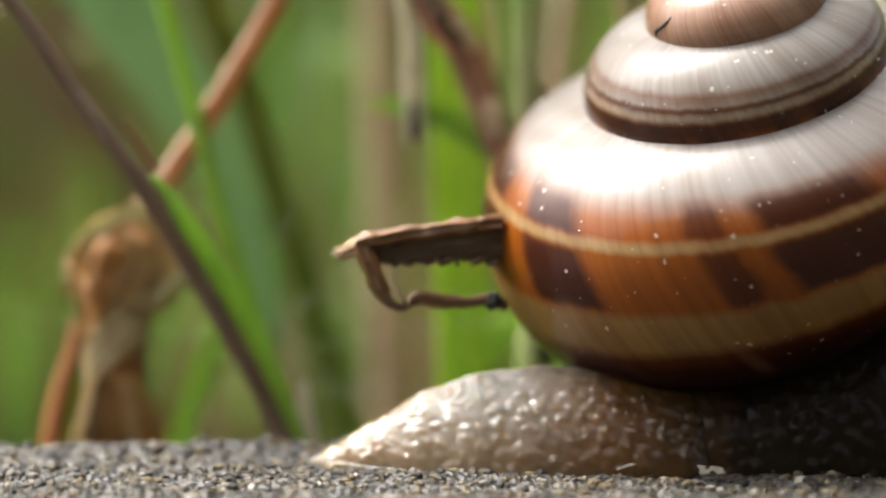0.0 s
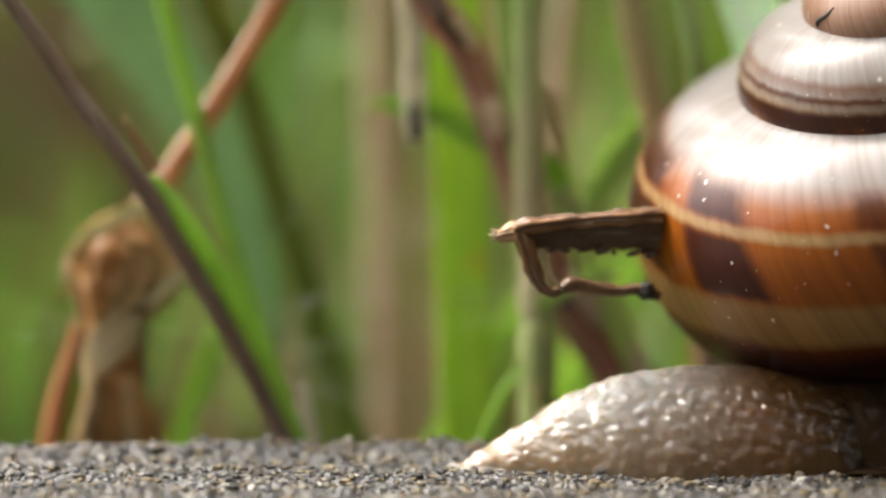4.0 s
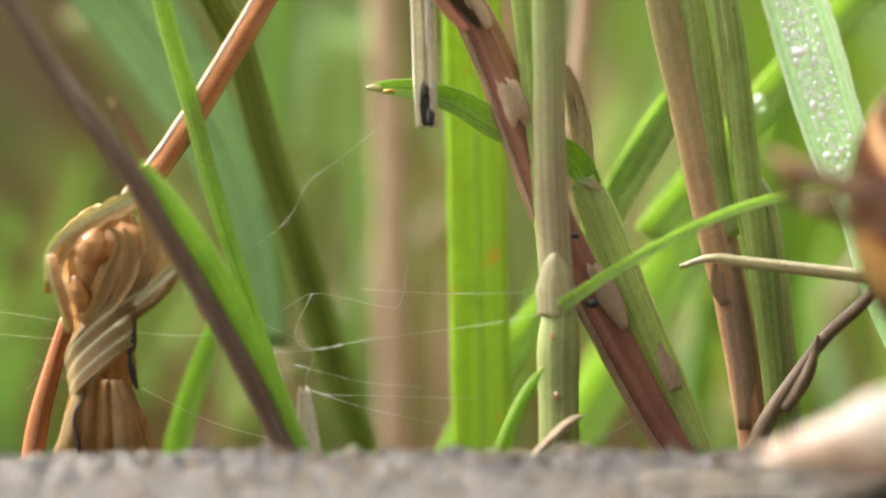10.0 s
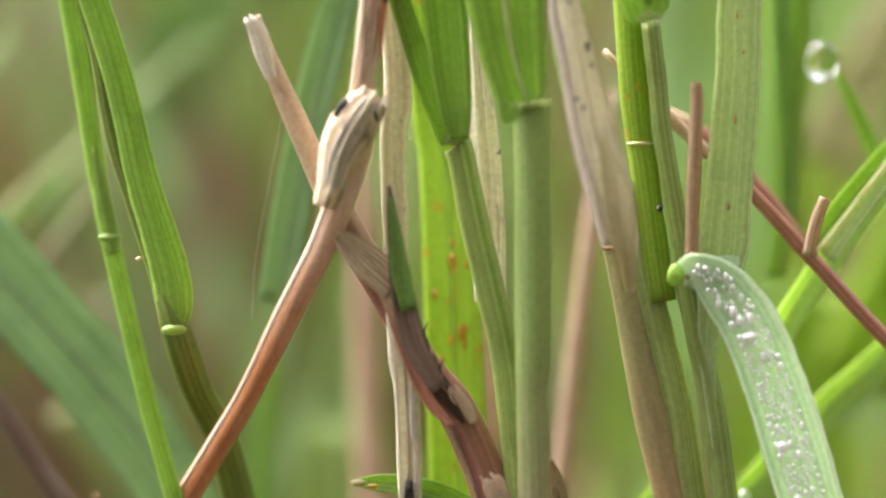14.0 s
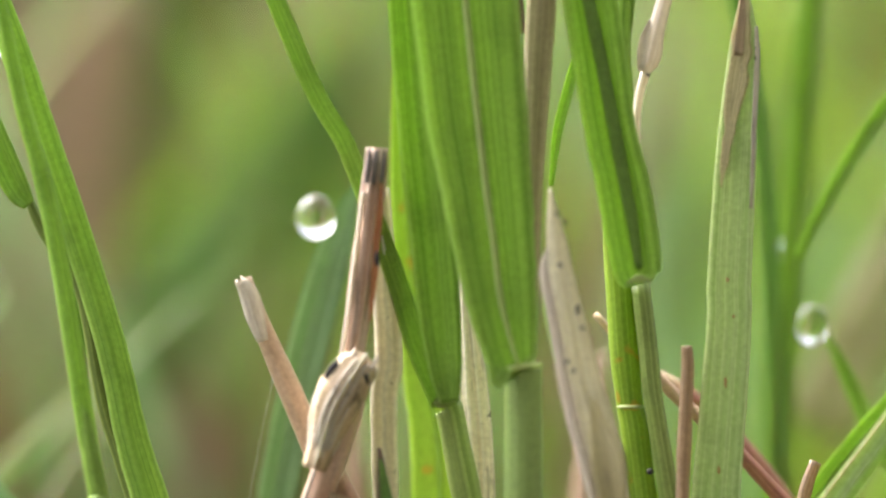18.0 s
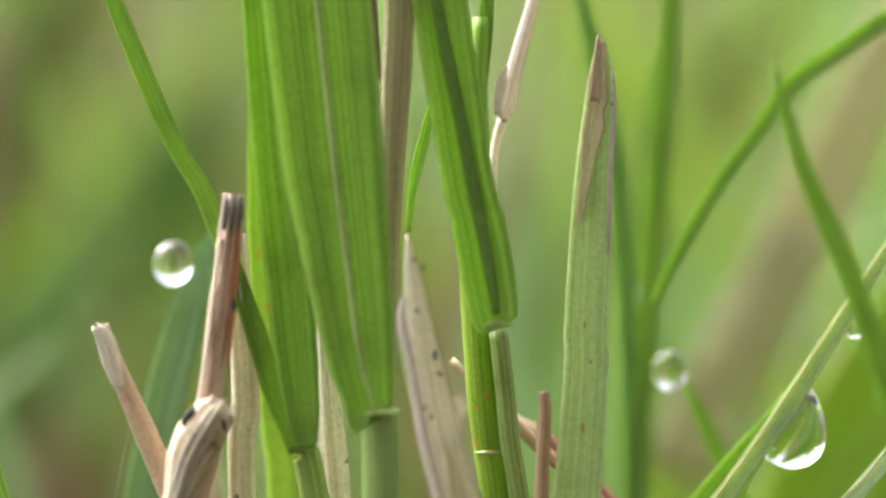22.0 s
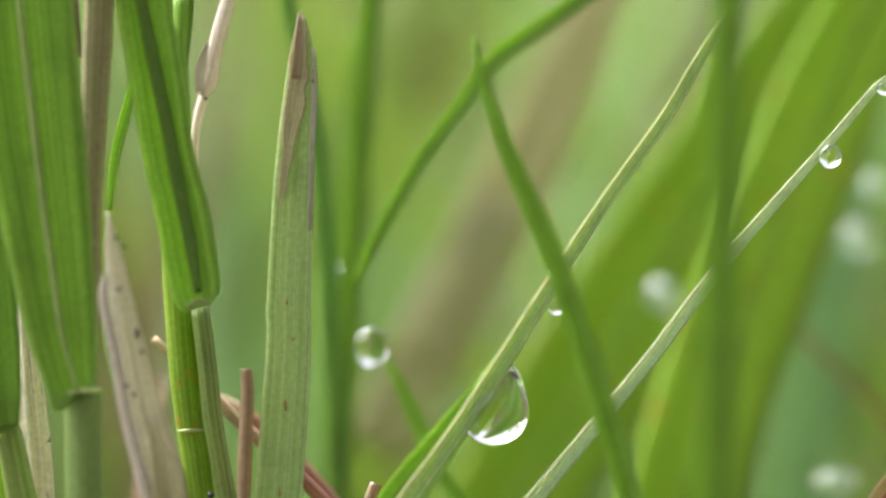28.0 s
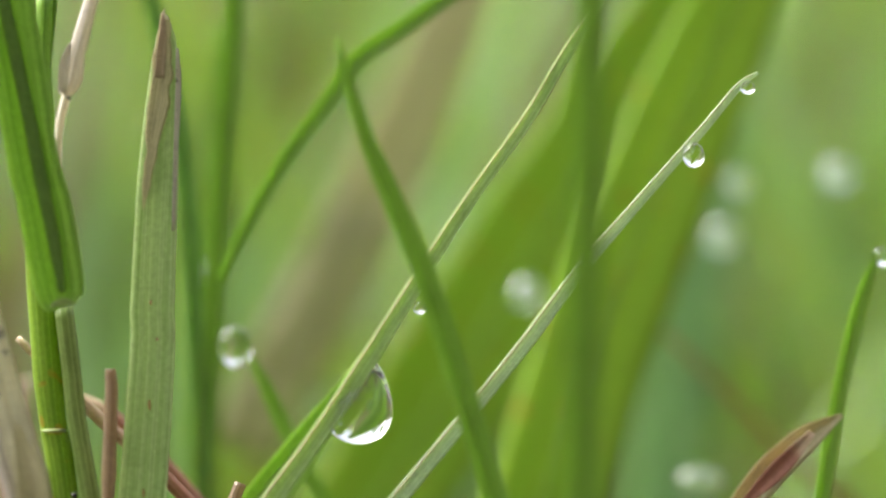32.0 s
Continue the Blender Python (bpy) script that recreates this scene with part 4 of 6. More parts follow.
    part("leaf_sheath", ribbon([(11.2, 1.6, -1.8, 1.03), (10.09, 1.6, 0.8, 1.36), (8.79, 1.6, 3.86, 1.45), (7.49, 1.6, 6.91, 1.54), (6.55, 1.6, 9.25, 1.49), (5.96, 1.6, 10.46, 1.16)], fold=-0.6, twist=0), SHEATH, T, "pale olive leaf sheath with papery rim")
    part("collar", ribbon([(6.7, 1.3, 10.07, 0.23), (6.19, 1.3, 10.4, 0.33), (5.67, 1.3, 10.49, 0.23)], fold=0.4), OLIVE, T, "papery collar")
    part("leaf_blade", ribbon([(6.32, 1.9, 10.16, 1.03), (5.74, 1.9, 11.21, 1.16), (4.69, 1.9, 11.91, 1.16), (3.4, 1.9, 12.31, 1.16), (2.24, 1.9, 12.84, 1.21), (0.84, 1.9, 13.66, 1.07), (-0.79, 1.9, 14.12, 0.88), (-1.95, 1.9, 14.24, 0.65), (-2.88, 1.9, 14.24, 0.19)], fold=0.4, twist=-30), GREEN, T, "short green leaf with an orange tip")
    part("leaf_tip", lump((-2.62, 1.75, 14.26), (0.34, 0.10, 0.12), 3, 0.2), RIM, T, "pale dry tip")
    part("rust_spot", lump((-2.02, 1.55, 14.12), (0.24, 0.08, 0.09), 4, 0.3), RUST, T, "orange spot near the tip")
    part("husk_edge", ribbon([(6.23, 2.6, 10.09, 0.47), (5.99, 2.6, 11.97, 0.84), (5.63, 2.6, 13.84, 0.7), (5.27, 2.6, 15.24, 0.19)], fold=0.3), STRAW, T)
    part("papery_tip", ribbon([(9.83, 1.2, 1.79, 0.56), (9.48, 1.2, 2.73, 0.7), (9.12, 1.2, 3.67, 0.19)], fold=0.4, ragged=0.15), PAPER, T)
    part("torn_sheath", ribbon([(7.75, 1.0, 4.35, 0.3), (7.3, 1.0, 5.2, 0.85), (6.85, 1.0, 6.1, 0.9), (6.35, 1.0, 7.0, 0.5)], fold=-0.5, ragged=0.2, edge=0.1), PAPER, T, "papery film above the dark rind")
    joint(T, (6.3, -0.2, 5.55), 0.552, BLACK, "black_speck", "black speck")
    joint(T, (5.63, 1, 8.21), 0.322, BLACK, "black_speck", "black speck")


def knotted_husk():
    T = thing("dried_husk", (-13.83, 0.8, -0.75), "dried brown knotted husk with twisted papery leaves", "dried husk")
    part("stalk", tube([(-16.9, 1.2, -1.99, 1.07), (-16.46, 1.2, 0.6, 0.93), (-15.81, 1.2, 2.95, 0.79), (-15.21, 1.2, 4.83, 0.7)], ribs=0.08), RUSSET, T, "red-brown side stalk")
    part("stalk", tube([(-13.61, 1, -1.96, 4.43), (-13.72, 1, 0.16, 3.5), (-13.82, 1, 1.8, 2.61), (-13.81, 1, 3.45, 2.75), (-13.69, 1, 4.85, 2.61), (-13.8, 1, 6.26, 3.02), (-13.67, 1, 7.66, 3.48), (-13.43, 1, 8.59, 2.79), (-13.2, 1, 9.29, 1.62)], flat=0.55, ribs=0.05, sides=28, steps=10, gnarl=0.10), AMBER, T)
    for k in range(10):      # twisted wrap of narrow leaf strips that fan out from the tip of the leaf
        f = k / 9
        end = (-10.6 - 0.5 * f, -0.5, 6.85 - 0.3 * f) if f < 0.42 else (-12.25 - 0.25 * f, 0.3, 6.2 - 3.6 * (f - 0.3))
        rows = [(-15.25 + 0.25 * f, -0.1, 3.25 - 1.75 * f, 0.24), (-14.75 + 0.15 * f, -0.75, 4.2 - 2.0 * f, 0.36), (-13.65, -1.0, 5.30 - 2.2 * f, 0.40), (-12.75, -0.75, 5.95 - 2.1 * f, 0.36), (*end, 0.16)]
        part("twisted_leaf", ribbon(rows, fold=-0.9, cols=5, thick=0.06), (HUSK, KHAKI, HUSK)[k % 3], T, "twisted straw leaf strip")
    part("twisted_leaf", ribbon([(-14.64, -0.3, 4.78, 0.69), (-13.49, -0.3, 5.01, 1.16), (-12.21, -0.3, 5.71, 1.2), (-11.17, -0.3, 6.52, 0.92), (-10.56, -0.3, 7.1, 0.23)], fold=0.5), HUSK, T)
    for i, (u, v, a, b, tl) in enumerate(((172, 440, 30, 34, 20), (162, 478, 22, 36, -10), (205, 432, 22, 34, 35), (240, 430, 28, 40, -25), (256, 462, 20, 40, 10), (190, 500, 24, 44, 12), (226, 496, 28, 50, 24), (150, 520, 16, 34, -14))):
        c = Vector((-13.7, -0.35, 7.8)) + Vector(((u - 190) * 0.023, 0.10 * (i % 3), (440 - v) * 0.023))
        part("bud_scale", lump(c, (a * 0.023, 0.45, b * 0.023), i * 3.1, 0.3, 1.2, nu=22, nv=14, tilt=(0, tl, 0)), BUD, T, "crumpled brown bud scale")
    part("hood", ribbon([(-15.95, -0.1, 5.94, 0.3), (-15.72, -0.1, 7.0, 0.62), (-15.05, -0.1, 8.25, 0.85), (-13.9, -0.1, 9.1, 0.95), (-12.75, -0.1, 9.6, 0.8), (-12.0, -0.1, 9.95, 0.3)], fold=0.7, twist=20, cols=10, edge=0.2, ragged=0.2), HUSK, T, "folded papery hood")
    part("rim_leaf", ribbon([(-15.93, -0.9, 6.47, 0.18), (-15.87, -0.9, 7.51, 0.32), (-15.45, -0.9, 8.23, 0.41), (-14.57, -0.9, 8.92, 0.41), (-13.42, -0.9, 9.57, 0.46), (-12.5, -0.9, 9.94, 0.55), (-11.99, -0.9, 10.03, 0.18)], fold=0.5), RIM, T, "pale papery rim")
    for k in range(2):
        o = 8 * k
        a = Vector((-15.84, -1, 7.64)) + Vector((o * 0.023, -0.06 * k, 0))
        part("rim_leaf", ribbon([(a.x, a.y, a.z, 0.2), (a.x + 0.15, a.y - 0.2, a.z - 0.7, 0.34), (a.x + 0.5, a.y - 0.2, a.z - 1.9, 0.36), (a.x + 0.75, a.y, a.z - 3.2, 0.16)], fold=0.8, cols=4), BUD if k % 2 else RIM, T)
    part("rim_leaf", ribbon([(-14.41, -1, 4.74, 0.23), (-13.81, -1, 5.79, 0.51), (-13.25, -1, 6.95, 0.6), (-12.92, -1, 7.99, 0.51), (-13.1, -1, 8.56, 0.28), (-13.42, -1, 8.75, 0.11)], fold=0.6, twist=40), HUSK, T)
    part("rim_leaf", ribbon([(-13.45, -0.9, 5.08, 0.23), (-12.7, -0.9, 6.47, 0.6), (-12.37, -0.9, 7.4, 0.55), (-12.6, -0.9, 8.32, 0.32), (-12.85, -0.9, 8.79, 0.12)], fold=0.6, twist=-40), HUSK, T)
    part("side_leaf", ribbon([(-12.59, -0.6, 5.39, 0.69), (-11.71, -0.6, 6.44, 1.48), (-11.38, -0.6, 7.83, 1.43), (-11.69, -0.6, 8.94, 1.06), (-12.15, -0.6, 9.68, 0.37)], fold=0.3, twist=-30), HUSK, T, "thin brown side leaf")
    part("rim_leaf", ribbon([(-12.4, -1, 5.56, 0.18), (-11.55, -1, 6.37, 0.41), (-10.85, -1, 6.99, 0.46), (-10.48, -1, 7.36, 0.14)], fold=0.5), RIM, T)
    part("rot_edge", tube([(-12.35, -0.1, 2.0, 0.16), (-12.52, -0.1, 2.7, 0.34), (-12.62, -0.1, 3.3, 0.16), (-12.55, -0.1, 4.0, 0.32), (-12.45, -0.1, 4.9, 0.14)], steps=10, wob=0.15, gnarl=0.5), BLACK, T, "black rotten edge")
    for x, lean, m in ((-15.6, 0.5, HUSK), (-14.7, 0.25, AMBER), (-13.6, 0.0, AMBER), (-12.6, -0.3, HUSK), (-11.9, -0.5, AMBER)):     # sheaths that flare towards the foot
        part("base_leaf", ribbon([(x, -0.2, -1.9, 1.15), (x + lean, -0.75, -0.2, 1.0), (x + 1.7 * lean, -0.6, 1.4, 0.7), (x + 2.2 * lean, -0.3, 2.4, 0.3)], fold=-0.45, cols=10, edge=0.06), m, T, "brown sheath at the foot")
    part("fibre", tube([(-14.64, -0.9, -0.51, 0.18), (-14.86, -0.9, 0.89, 0.18), (-14.62, -0.9, 1.59, 0.09)], wob=0.1), BLACK, T)


def straw_black_tip():
    T = stalk_with("straw", [(-0.46, 1.6, 12.61, 0.93), (-0.51, 1.6, 14.38, 1.02), (-0.62, 1.6, 17.86, 1.07), (-0.9, 1.6, 19.74, 1.07), (-1.08, 1.6, 24.38, 1.11), (-1.17, 1.6, 28.54, 1.16), (-0.97, 1.6, 30.19, 1.2), (-1.2, 1.6, 34.13, 1.07), (-1.34, 1.6, 37.14, 0.7)], CREAM,
                   "flat hollow straw with a blackened lower end", "straw", flat=0.45)
    part("white_edge", tube([(-0.2, 1, 12.91, 0.23), (-0.27, 1, 16.04, 0.28), (-0.37, 1, 17.89, 0.28), (-0.39, 1, 16.06, 0.23), (-0.48, 1, 22.08, 0.18)]), PALE, T, "bleached white edge")
    part("white_edge", tube([(-0.86, 1, 12.7, 0.10), (-0.95, 1, 16.04, 0.14), (-1.08, 1, 19.0, 0.14), (-1.38, 1, 24.0, 0.12)]), PALE, T, "bleached white edge")
    part("dark_groove", tube([(-0.50, 0.95, 14.3, 0.10), (-0.60, 0.95, 17.0, 0.12), (-0.80, 0.95, 20.5, 0.05)], wob=0.2), STRAW, T, "brown groove along the hollow")
    part("rot_crumb", lump((-0.30, 0.8, 13.1), (0.16, 0.12, 0.34), 3, 0.5, 1.8), BLACK, T, "black rotten crumb")
    part("rot_crumb", lump((-0.52, 0.8, 14.2), (0.14, 0.10, 0.26), 8, 0.5, 1.8), BLACK, T, "black rotten crumb")
    part("burnt_end", ribbon([(-0.41, 1, 12.75, 0.46), (-0.46, 1, 13.49, 0.56), (-0.57, 1, 14.19, 0.28), (-0.55, 1, 14.65, 0.07)], fold=0.3, ragged=0.3), BLACK, T, "black rotten end")


def rust_blade():
    T = thing("grass_plant", (1.9, 8, -3.01), "broad lime green grass blade with rust spots", "grass", "grass blades")
    lone_blade(T, [(2.1, 8, -7.9, 2.18), (1.9, 8, -1.79, 2.56), (1.72, 8, 5.49, 2.55), (1.59, 8, 12.71, 2.59), (1.41, 8, 17.51, 2.53), (1.06, 8, 26.61, 2.34), (0.58, 8, 29.02, 1.91), (0, 8, 33.08, 1.48), (-0.43, 8, 37.38, 1.05), (-0.63, 8, 41.68, 0.57), (-0.72, 8, 43.83, 0.14)], LIME, 0.12)
    for u, v, r in ((800, 462, 9), (826, 470, 5), (818, 588, 10), (798, 600, 6), (770, 520, 6), (782, 640, 7), (822, 610, 5), (800, 430, 5)):
        c = Vector((1.27, 7.75, 21.82)) + Vector(((u - 800) * 0.0241, 0, (520 - v) * 0.0241))
        part("rust_spot", lump(c, (r * 0.019, 0.05, r * 0.036), u, 0.6, 1.6, nu=12, nv=9), RUST, T, "orange rust spot")


def centre_stem():
    T = stalk_with("grass_plant", [(5.01, 0, -7.68, 1.63), (4.98, 0, -0.62, 1.62), (4.97, 0, 3.12, 1.67), (4.96, 0, 5.45, 1.53), (4.82, 0, 7.08, 1.43), (4.6, 0, 11.03, 1.38), (4.52, 0, 15.65, 1.34), (4.46, 0, 17.95, 1.33), (4.52, 0, 19.81, 1.52), (4.51, 0, 26.71, 1.56), (4.47, 0, 29.96, 1.56)], OLIVE,
                   "stout upright olive grass stem with a broad leaf", "grass", "green grass stems")
    part("leaf_sheath", ribbon([(4.76, -0.9, 5.09, 1.38), (4.76, -0.9, 6.25, 1.47), (4.75, -0.9, 7.18, 1.01), (4.8, -0.9, 7.69, 0.23)], fold=-0.5, edge=0.08), KHAKI, T, "papery pointed sheath")
    part("lower_stem", tube([(5.02, -0.3, -1.52, 1.67), (4.92, -0.3, 3.16, 1.76), (5, -0.3, 5.02, 1.48), (5.19, -0.3, 5.72, 0.92)]), OLIVE_GREEN, T, "green lower stem with brown warts")
    part("side_leaf", ribbon([(4.99, -1, 5.45, 0.60), (5.44, -1, 5.85, 0.58), (7.05, -1, 6.91, 0.50), (9.12, -1, 8.12, 0.44), (11.64, -1, 9.32, 0.42), (14.16, -1, 10.08, 0.45), (16.04, -1, 10.32, 0.45), (18.75, -1, 10.44, 0.42), (21.78, -1, 10.21, 0.34), (25.24, -1, 9.39, 0.09)], fold=0.6, twist=30), PALEGREEN, T, "thin arching side leaf")
    for u, v, r in ((994, 702, 9), (986, 595, 6), (968, 652, 5)):
        c = Vector((4.76, -1.25, 3.05)) + Vector(((u - 990) * 0.023, 0, (650 - v) * 0.023))
        part("wart", lump(c, (r * 0.017, 0.10, r * 0.019), r, 0.3, 1.6), BROWN, T, "brown wart")
    part("collar", ribbon([(3.67, -0.9, 29.66, 0.21), (4.45, -0.9, 29.82, 0.23), (5.22, -0.9, 29.87, 0.21)], fold=0.1, thick=0.3), SHEATH, T, "pale collar")
    part("leaf_blade", ribbon([(4.36, -0.8, 29.55, 1.47), (4.04, -0.8, 30.07, 1.97), (3.62, -0.8, 32.25, 2.84), (3.21, -0.8, 35.22, 3.44), (2.84, -0.8, 37.97, 3.85), (2.47, -0.8, 40.72, 4.21), (1.55, -0.8, 49.28, 4.5), (0.85, -0.8, 54.34, 4.13), (0.14, -0.8, 60.79, 2.53), (-0.34, -0.8, 66.56, 0.18)], fold=0.22), GREEN, T, "broad ribbed green leaf blade")
    part("auricle", ribbon([(3.89, -1.1, 29.73, 0.46), (3.48, -1.1, 29.18, 0.46), (3.25, -1.1, 29.73, 0.27), (3.02, -1.1, 30.64, 0.09)], fold=0.3), GREEN, T, "rolled lobe of the leaf")
    part("midrib", ribbon([(4.3, -0.98, 29.75, 0.12), (3.62, -1.0, 32.25, 0.24), (3.21, -1.05, 35.22, 0.28), (2.72, -1.08, 38.89, 0.28), (1.55, -1.1, 49.28, 0.26), (0.85, -1.08, 54.34, 0.2), (-0.34, -0.86, 66.56, 0.05)], fold=-0.5, thick=0.16), SHEATH, T, "pale midrib")


def second_tiller():
    T = stalk_with("grass_plant", [(5.06, 1.8, 2.89, 1.17), (4.7, 1.8, 7.82, 1.31), (3.56, 1.8, 18.33, 1.25), (2.82, 1.8, 22.05, 1.25), (2.12, 1.8, 25.06, 1.25), (1.56, 1.8, 27.84, 1.2), (1.4, 1.8, 28.11, 1.16)], STEM, "leaning green stem with two leaves", "grass", "green grass stems")
    joint(T, (1.35, 1.6, 28.34), 1.057, STEM, height=0.25)
    part("leaf_blade", ribbon([(1.53, 0.6, 28.35, 0.78), (1.34, 0.6, 29.73, 1.38), (1.06, 0.6, 32.26, 1.75), (0.76, 0.6, 35.26, 1.84), (0.34, 0.6, 38.49, 1.75), (0.06, 0.6, 41.26, 1.71), (-0.32, 0.6, 45.71, 1.62), (-0.75, 0.6, 50.57, 1.16), (-0.99, 0.6, 54.51, 0.18)], fold=0.35), GREEN, T, "ribbed green leaf blade")
    part("thin_leaf", ribbon([(1.16, 1.4, 28.23, 0.79), (0.19, 1.4, 30.65, 0.93), (-0.69, 1.4, 33.43, 0.88), (-1.9, 1.4, 36.67, 0.79), (-2.83, 1.4, 38.98, 0.79), (-3.96, 1.4, 40.89, 0.79), (-5.37, 1.4, 44.13, 0.79), (-6.77, 1.4, 47.61, 0.65), (-8.18, 1.4, 51.79, 0.19)], fold=0.25), GREEN, T, "narrow leaf leaning behind the stub")


def pale_fold():
    T = thing("grass_plant", (4.96, 0.4, 28.64), "folded khaki grass leaf, half dry", "grass", "grass blades")
    part("leaf_blade", tube([(4.98, 0.5, 31.87, 0.14), (4.95, 0.5, 33.94, 0.42), (4.93, 0.5, 37.86, 0.82), (5.08, 0.5, 42.01, 1.18), (5.22, 0.5, 44.78, 1.28), (5.40, 0.5, 49.4, 1.28), (5.81, 0.5, 58.67, 0.46)], flat=0.5, sides=20, ribs=0.02), OLIVE, T)
    # Dark tube stands in for the shadow beside the folded leaf.
    part("shadowed_edge", tube([(4.47, 0.8, 43.43, 0.18), (4.35, 0.8, 44.82, 0.28), (4.16, 0.8, 47.59, 0.28)]), DARK, T)


def dotted_husk():
    T = thing("dry_leaf", (8.13, 1.5, 24.02), "bleached dry leaf with black dots", "dry leaf", "dry leaves")
    part("leaf_blade", ribbon([(8.55, 0.4, 22.2, 0.5), (8.19, -0.9, 24.02, 1.0), (7.84, -1.4, 25.62, 1.67), (7.32, -1.4, 27.45, 1.74), (6.72, -1.4, 29.96, 1.44), (6.17, -1.4, 32.7, 1.1), (5.78, -1.4, 34.98, 0.78), (5.53, -1.4, 37.04, 0.11)], fold=-0.45), CREAM, T)
    part("leaf_edge", ribbon([(7.39, -1.9, 24.04, 0.27), (7.03, -1.9, 25.63, 0.5), (6.29, -1.9, 28.36, 0.5), (5.65, -1.9, 31.78, 0.46), (5.29, -1.9, 33.6, 0.41), (5.42, -1.9, 34.51, 0.14)], fold=-0.6), BLEACH_HIGHLIGHT, T, "white rolled edge")
    part("leaf_base", ribbon([(8.5, -0.2, 22.4, 0.5), (8.17, -1.5, 24.04, 0.95), (7.89, -1.9, 25.86, 1.37), (7.53, -1.9, 27.45, 0.77), (7.21, -1.9, 28.59, 0.14)], fold=0.5), KHAKI, T, "brown lower part")
    part("green_edge", tube([(5.92, 1.7, 30.03, 0.23), (5.52, 1.7, 31.89, 0.32), (5.38, 1.7, 33.28, 0.14)]), GREEN, T)
    for u, v, k in ((1003, 640, 1), (1022, 548, 2), (990, 470, 1), (1000, 395, 1), (985, 380, 1), (1015, 655, 1), (1030, 580, 1)):
        c = Vector((6.15, -2, 32.3)) + Vector(((u - 1000) * 0.023, 0, (540 - v) * 0.023))
        part("black_dot", lump(c, (0.09, 0.06, 0.1 + 0.14 * (k - 1)), u, 0.2, nu=8, nv=6), BLACK, T)


def right_tillers():
    T = stalk_with("grass_plant", [(13.62, 3, -5.82, 1.42), (13.35, 3, -1.53, 1.46), (12.36, 3, 4.64, 1.55), (11.28, 3, 9.35, 1.69), (10.31, 3, 13.81, 1.68), (9.48, 3, 17.32, 1.68), (8.2, 3, 23.4, 1.35), (7.54, 3, 25.97, 1.26), (7.47, 3, 27.41, 1.03)], REDTAN,
                   "red and tan jointed grass stem", "grass", "green grass stems")
    part("leaf_sheath", ribbon([(12.07, 2.4, 8, 0.94), (11.47, 2.4, 10.11, 1.4), (10.87, 2.4, 14.09, 1.54), (10.43, 2.4, 17.36, 1.4), (9.46, 2.4, 21.33, 1.35), (8.75, 2.4, 24.82, 1.07), (8.59, 2.4, 26.68, 0.23)], fold=-0.5), SHEATH, T, "olive leaf sheath")
    joint(T, (8.06, 2.9, 23.88), 1.26, RUSSET, "node", "red-brown joint", 0.13)
    part("torn_sheath", ribbon([(12.82, 2.3, -0.01, 0.7), (12.69, 2.3, 2.83, 1.03), (12.32, 2.3, 5.19, 1.08), (12.07, 2.3, 7.54, 0.47)], fold=-0.4, ragged=0.3), MEMBRANE, T, "bleached peeling sheath")
    part("torn_sheath", ribbon([(11.85, 2.3, 5.19, 0.37), (11.56, 2.3, 6.13, 0.61), (11.72, 2.3, 8.01, 0.23)], fold=0.4), MEMBRANE, T)
    T2 = stalk_with("grass_plant", [(14.22, 2, -0.91, 0.94), (13.59, 2, 4.75, 1.03), (12.85, 2, 10.15, 1.12), (12.28, 2, 15.06, 1.07), (11.87, 2, 17.85, 0.98), (11.3, 2, 20.18, 0.93), (10.59, 2, 24.36, 0.88), (9.89, 2, 28.53, 0.83), (9.66, 2, 30.67, 0.84), (9.36, 2, 33.22, 0.84)], STEM,
                    "green grass stem with a folded leaf", "grass", "green grass stems")
    part("leaf_blade", ribbon([(9.3, 0.2, 33.19, 1.15), (9.16, 0.2, 33.65, 1.95), (8.89, 0.2, 35.26, 2.25), (8.51, 0.2, 37.33, 2.24), (8.01, 0.2, 39.4, 2.12), (7.62, 0.2, 42.01, 2.21), (7.11, 0.2, 45.24, 2.26), (6.4, 0.2, 49.86, 2.08), (5.7, 0.2, 55.18, 1.15), (5.34, 0.2, 58.65, 0.18)], fold=0.38), GREEN, T2, "folded green leaf blade")
    # Flat strip in darker green paints the shade along the fold.
    part("groove", ribbon([(9.20, 0.0, 33.82, 0.26), (8.97, 0.0, 35.48, 0.48), (8.52, 0.0, 37.77, 0.54), (7.88, 0.0, 41.07, 0.54), (7.26, 0.0, 44.06, 0.54), (6.66, 0.0, 47.05, 0.46)], fold=-0.1), FOLD_SHADE, T2, "darker strip painted as the shade in the fold")
    part("collar", ribbon([(8.73, -0.2, 33.23, 0.14), (9.19, -0.2, 33.41, 0.32), (9.7, -0.2, 33.32, 0.14)], fold=0.2, ragged=0.1), STEM, T2, "papery collar")
    T3 = stalk_with("grass_plant", [(9.9, 2.6, 21.68, 1.2), (9.5, 2.6, 24.46, 1.2), (9.15, 2.6, 27.25, 1.18), (8.95, 2.6, 28.3, 1.15), (8.72, 2.6, 30.51, 1.25), (8.5, 2.6, 33.77, 1.25), (8.4, 2.6, 36.0, 1.2), (8.35, 2.6, 38.0, 0.5)], LIME, "short green shoot with a pale joint", "grass", "green grass stems")
    joint(T3, (8.96, 2.5, 28.18), 1.06, SHEATH, "node", "pale joint ring", 0.12)
    part("thin_leaf", ribbon([(5.7, 3, 37.27, 0.19), (5.93, 3, 39.37, 0.42), (6.39, 3, 41.24, 0.47), (6.97, 3, 43.59, 0.28)], fold=0.5), GREEN, T3)
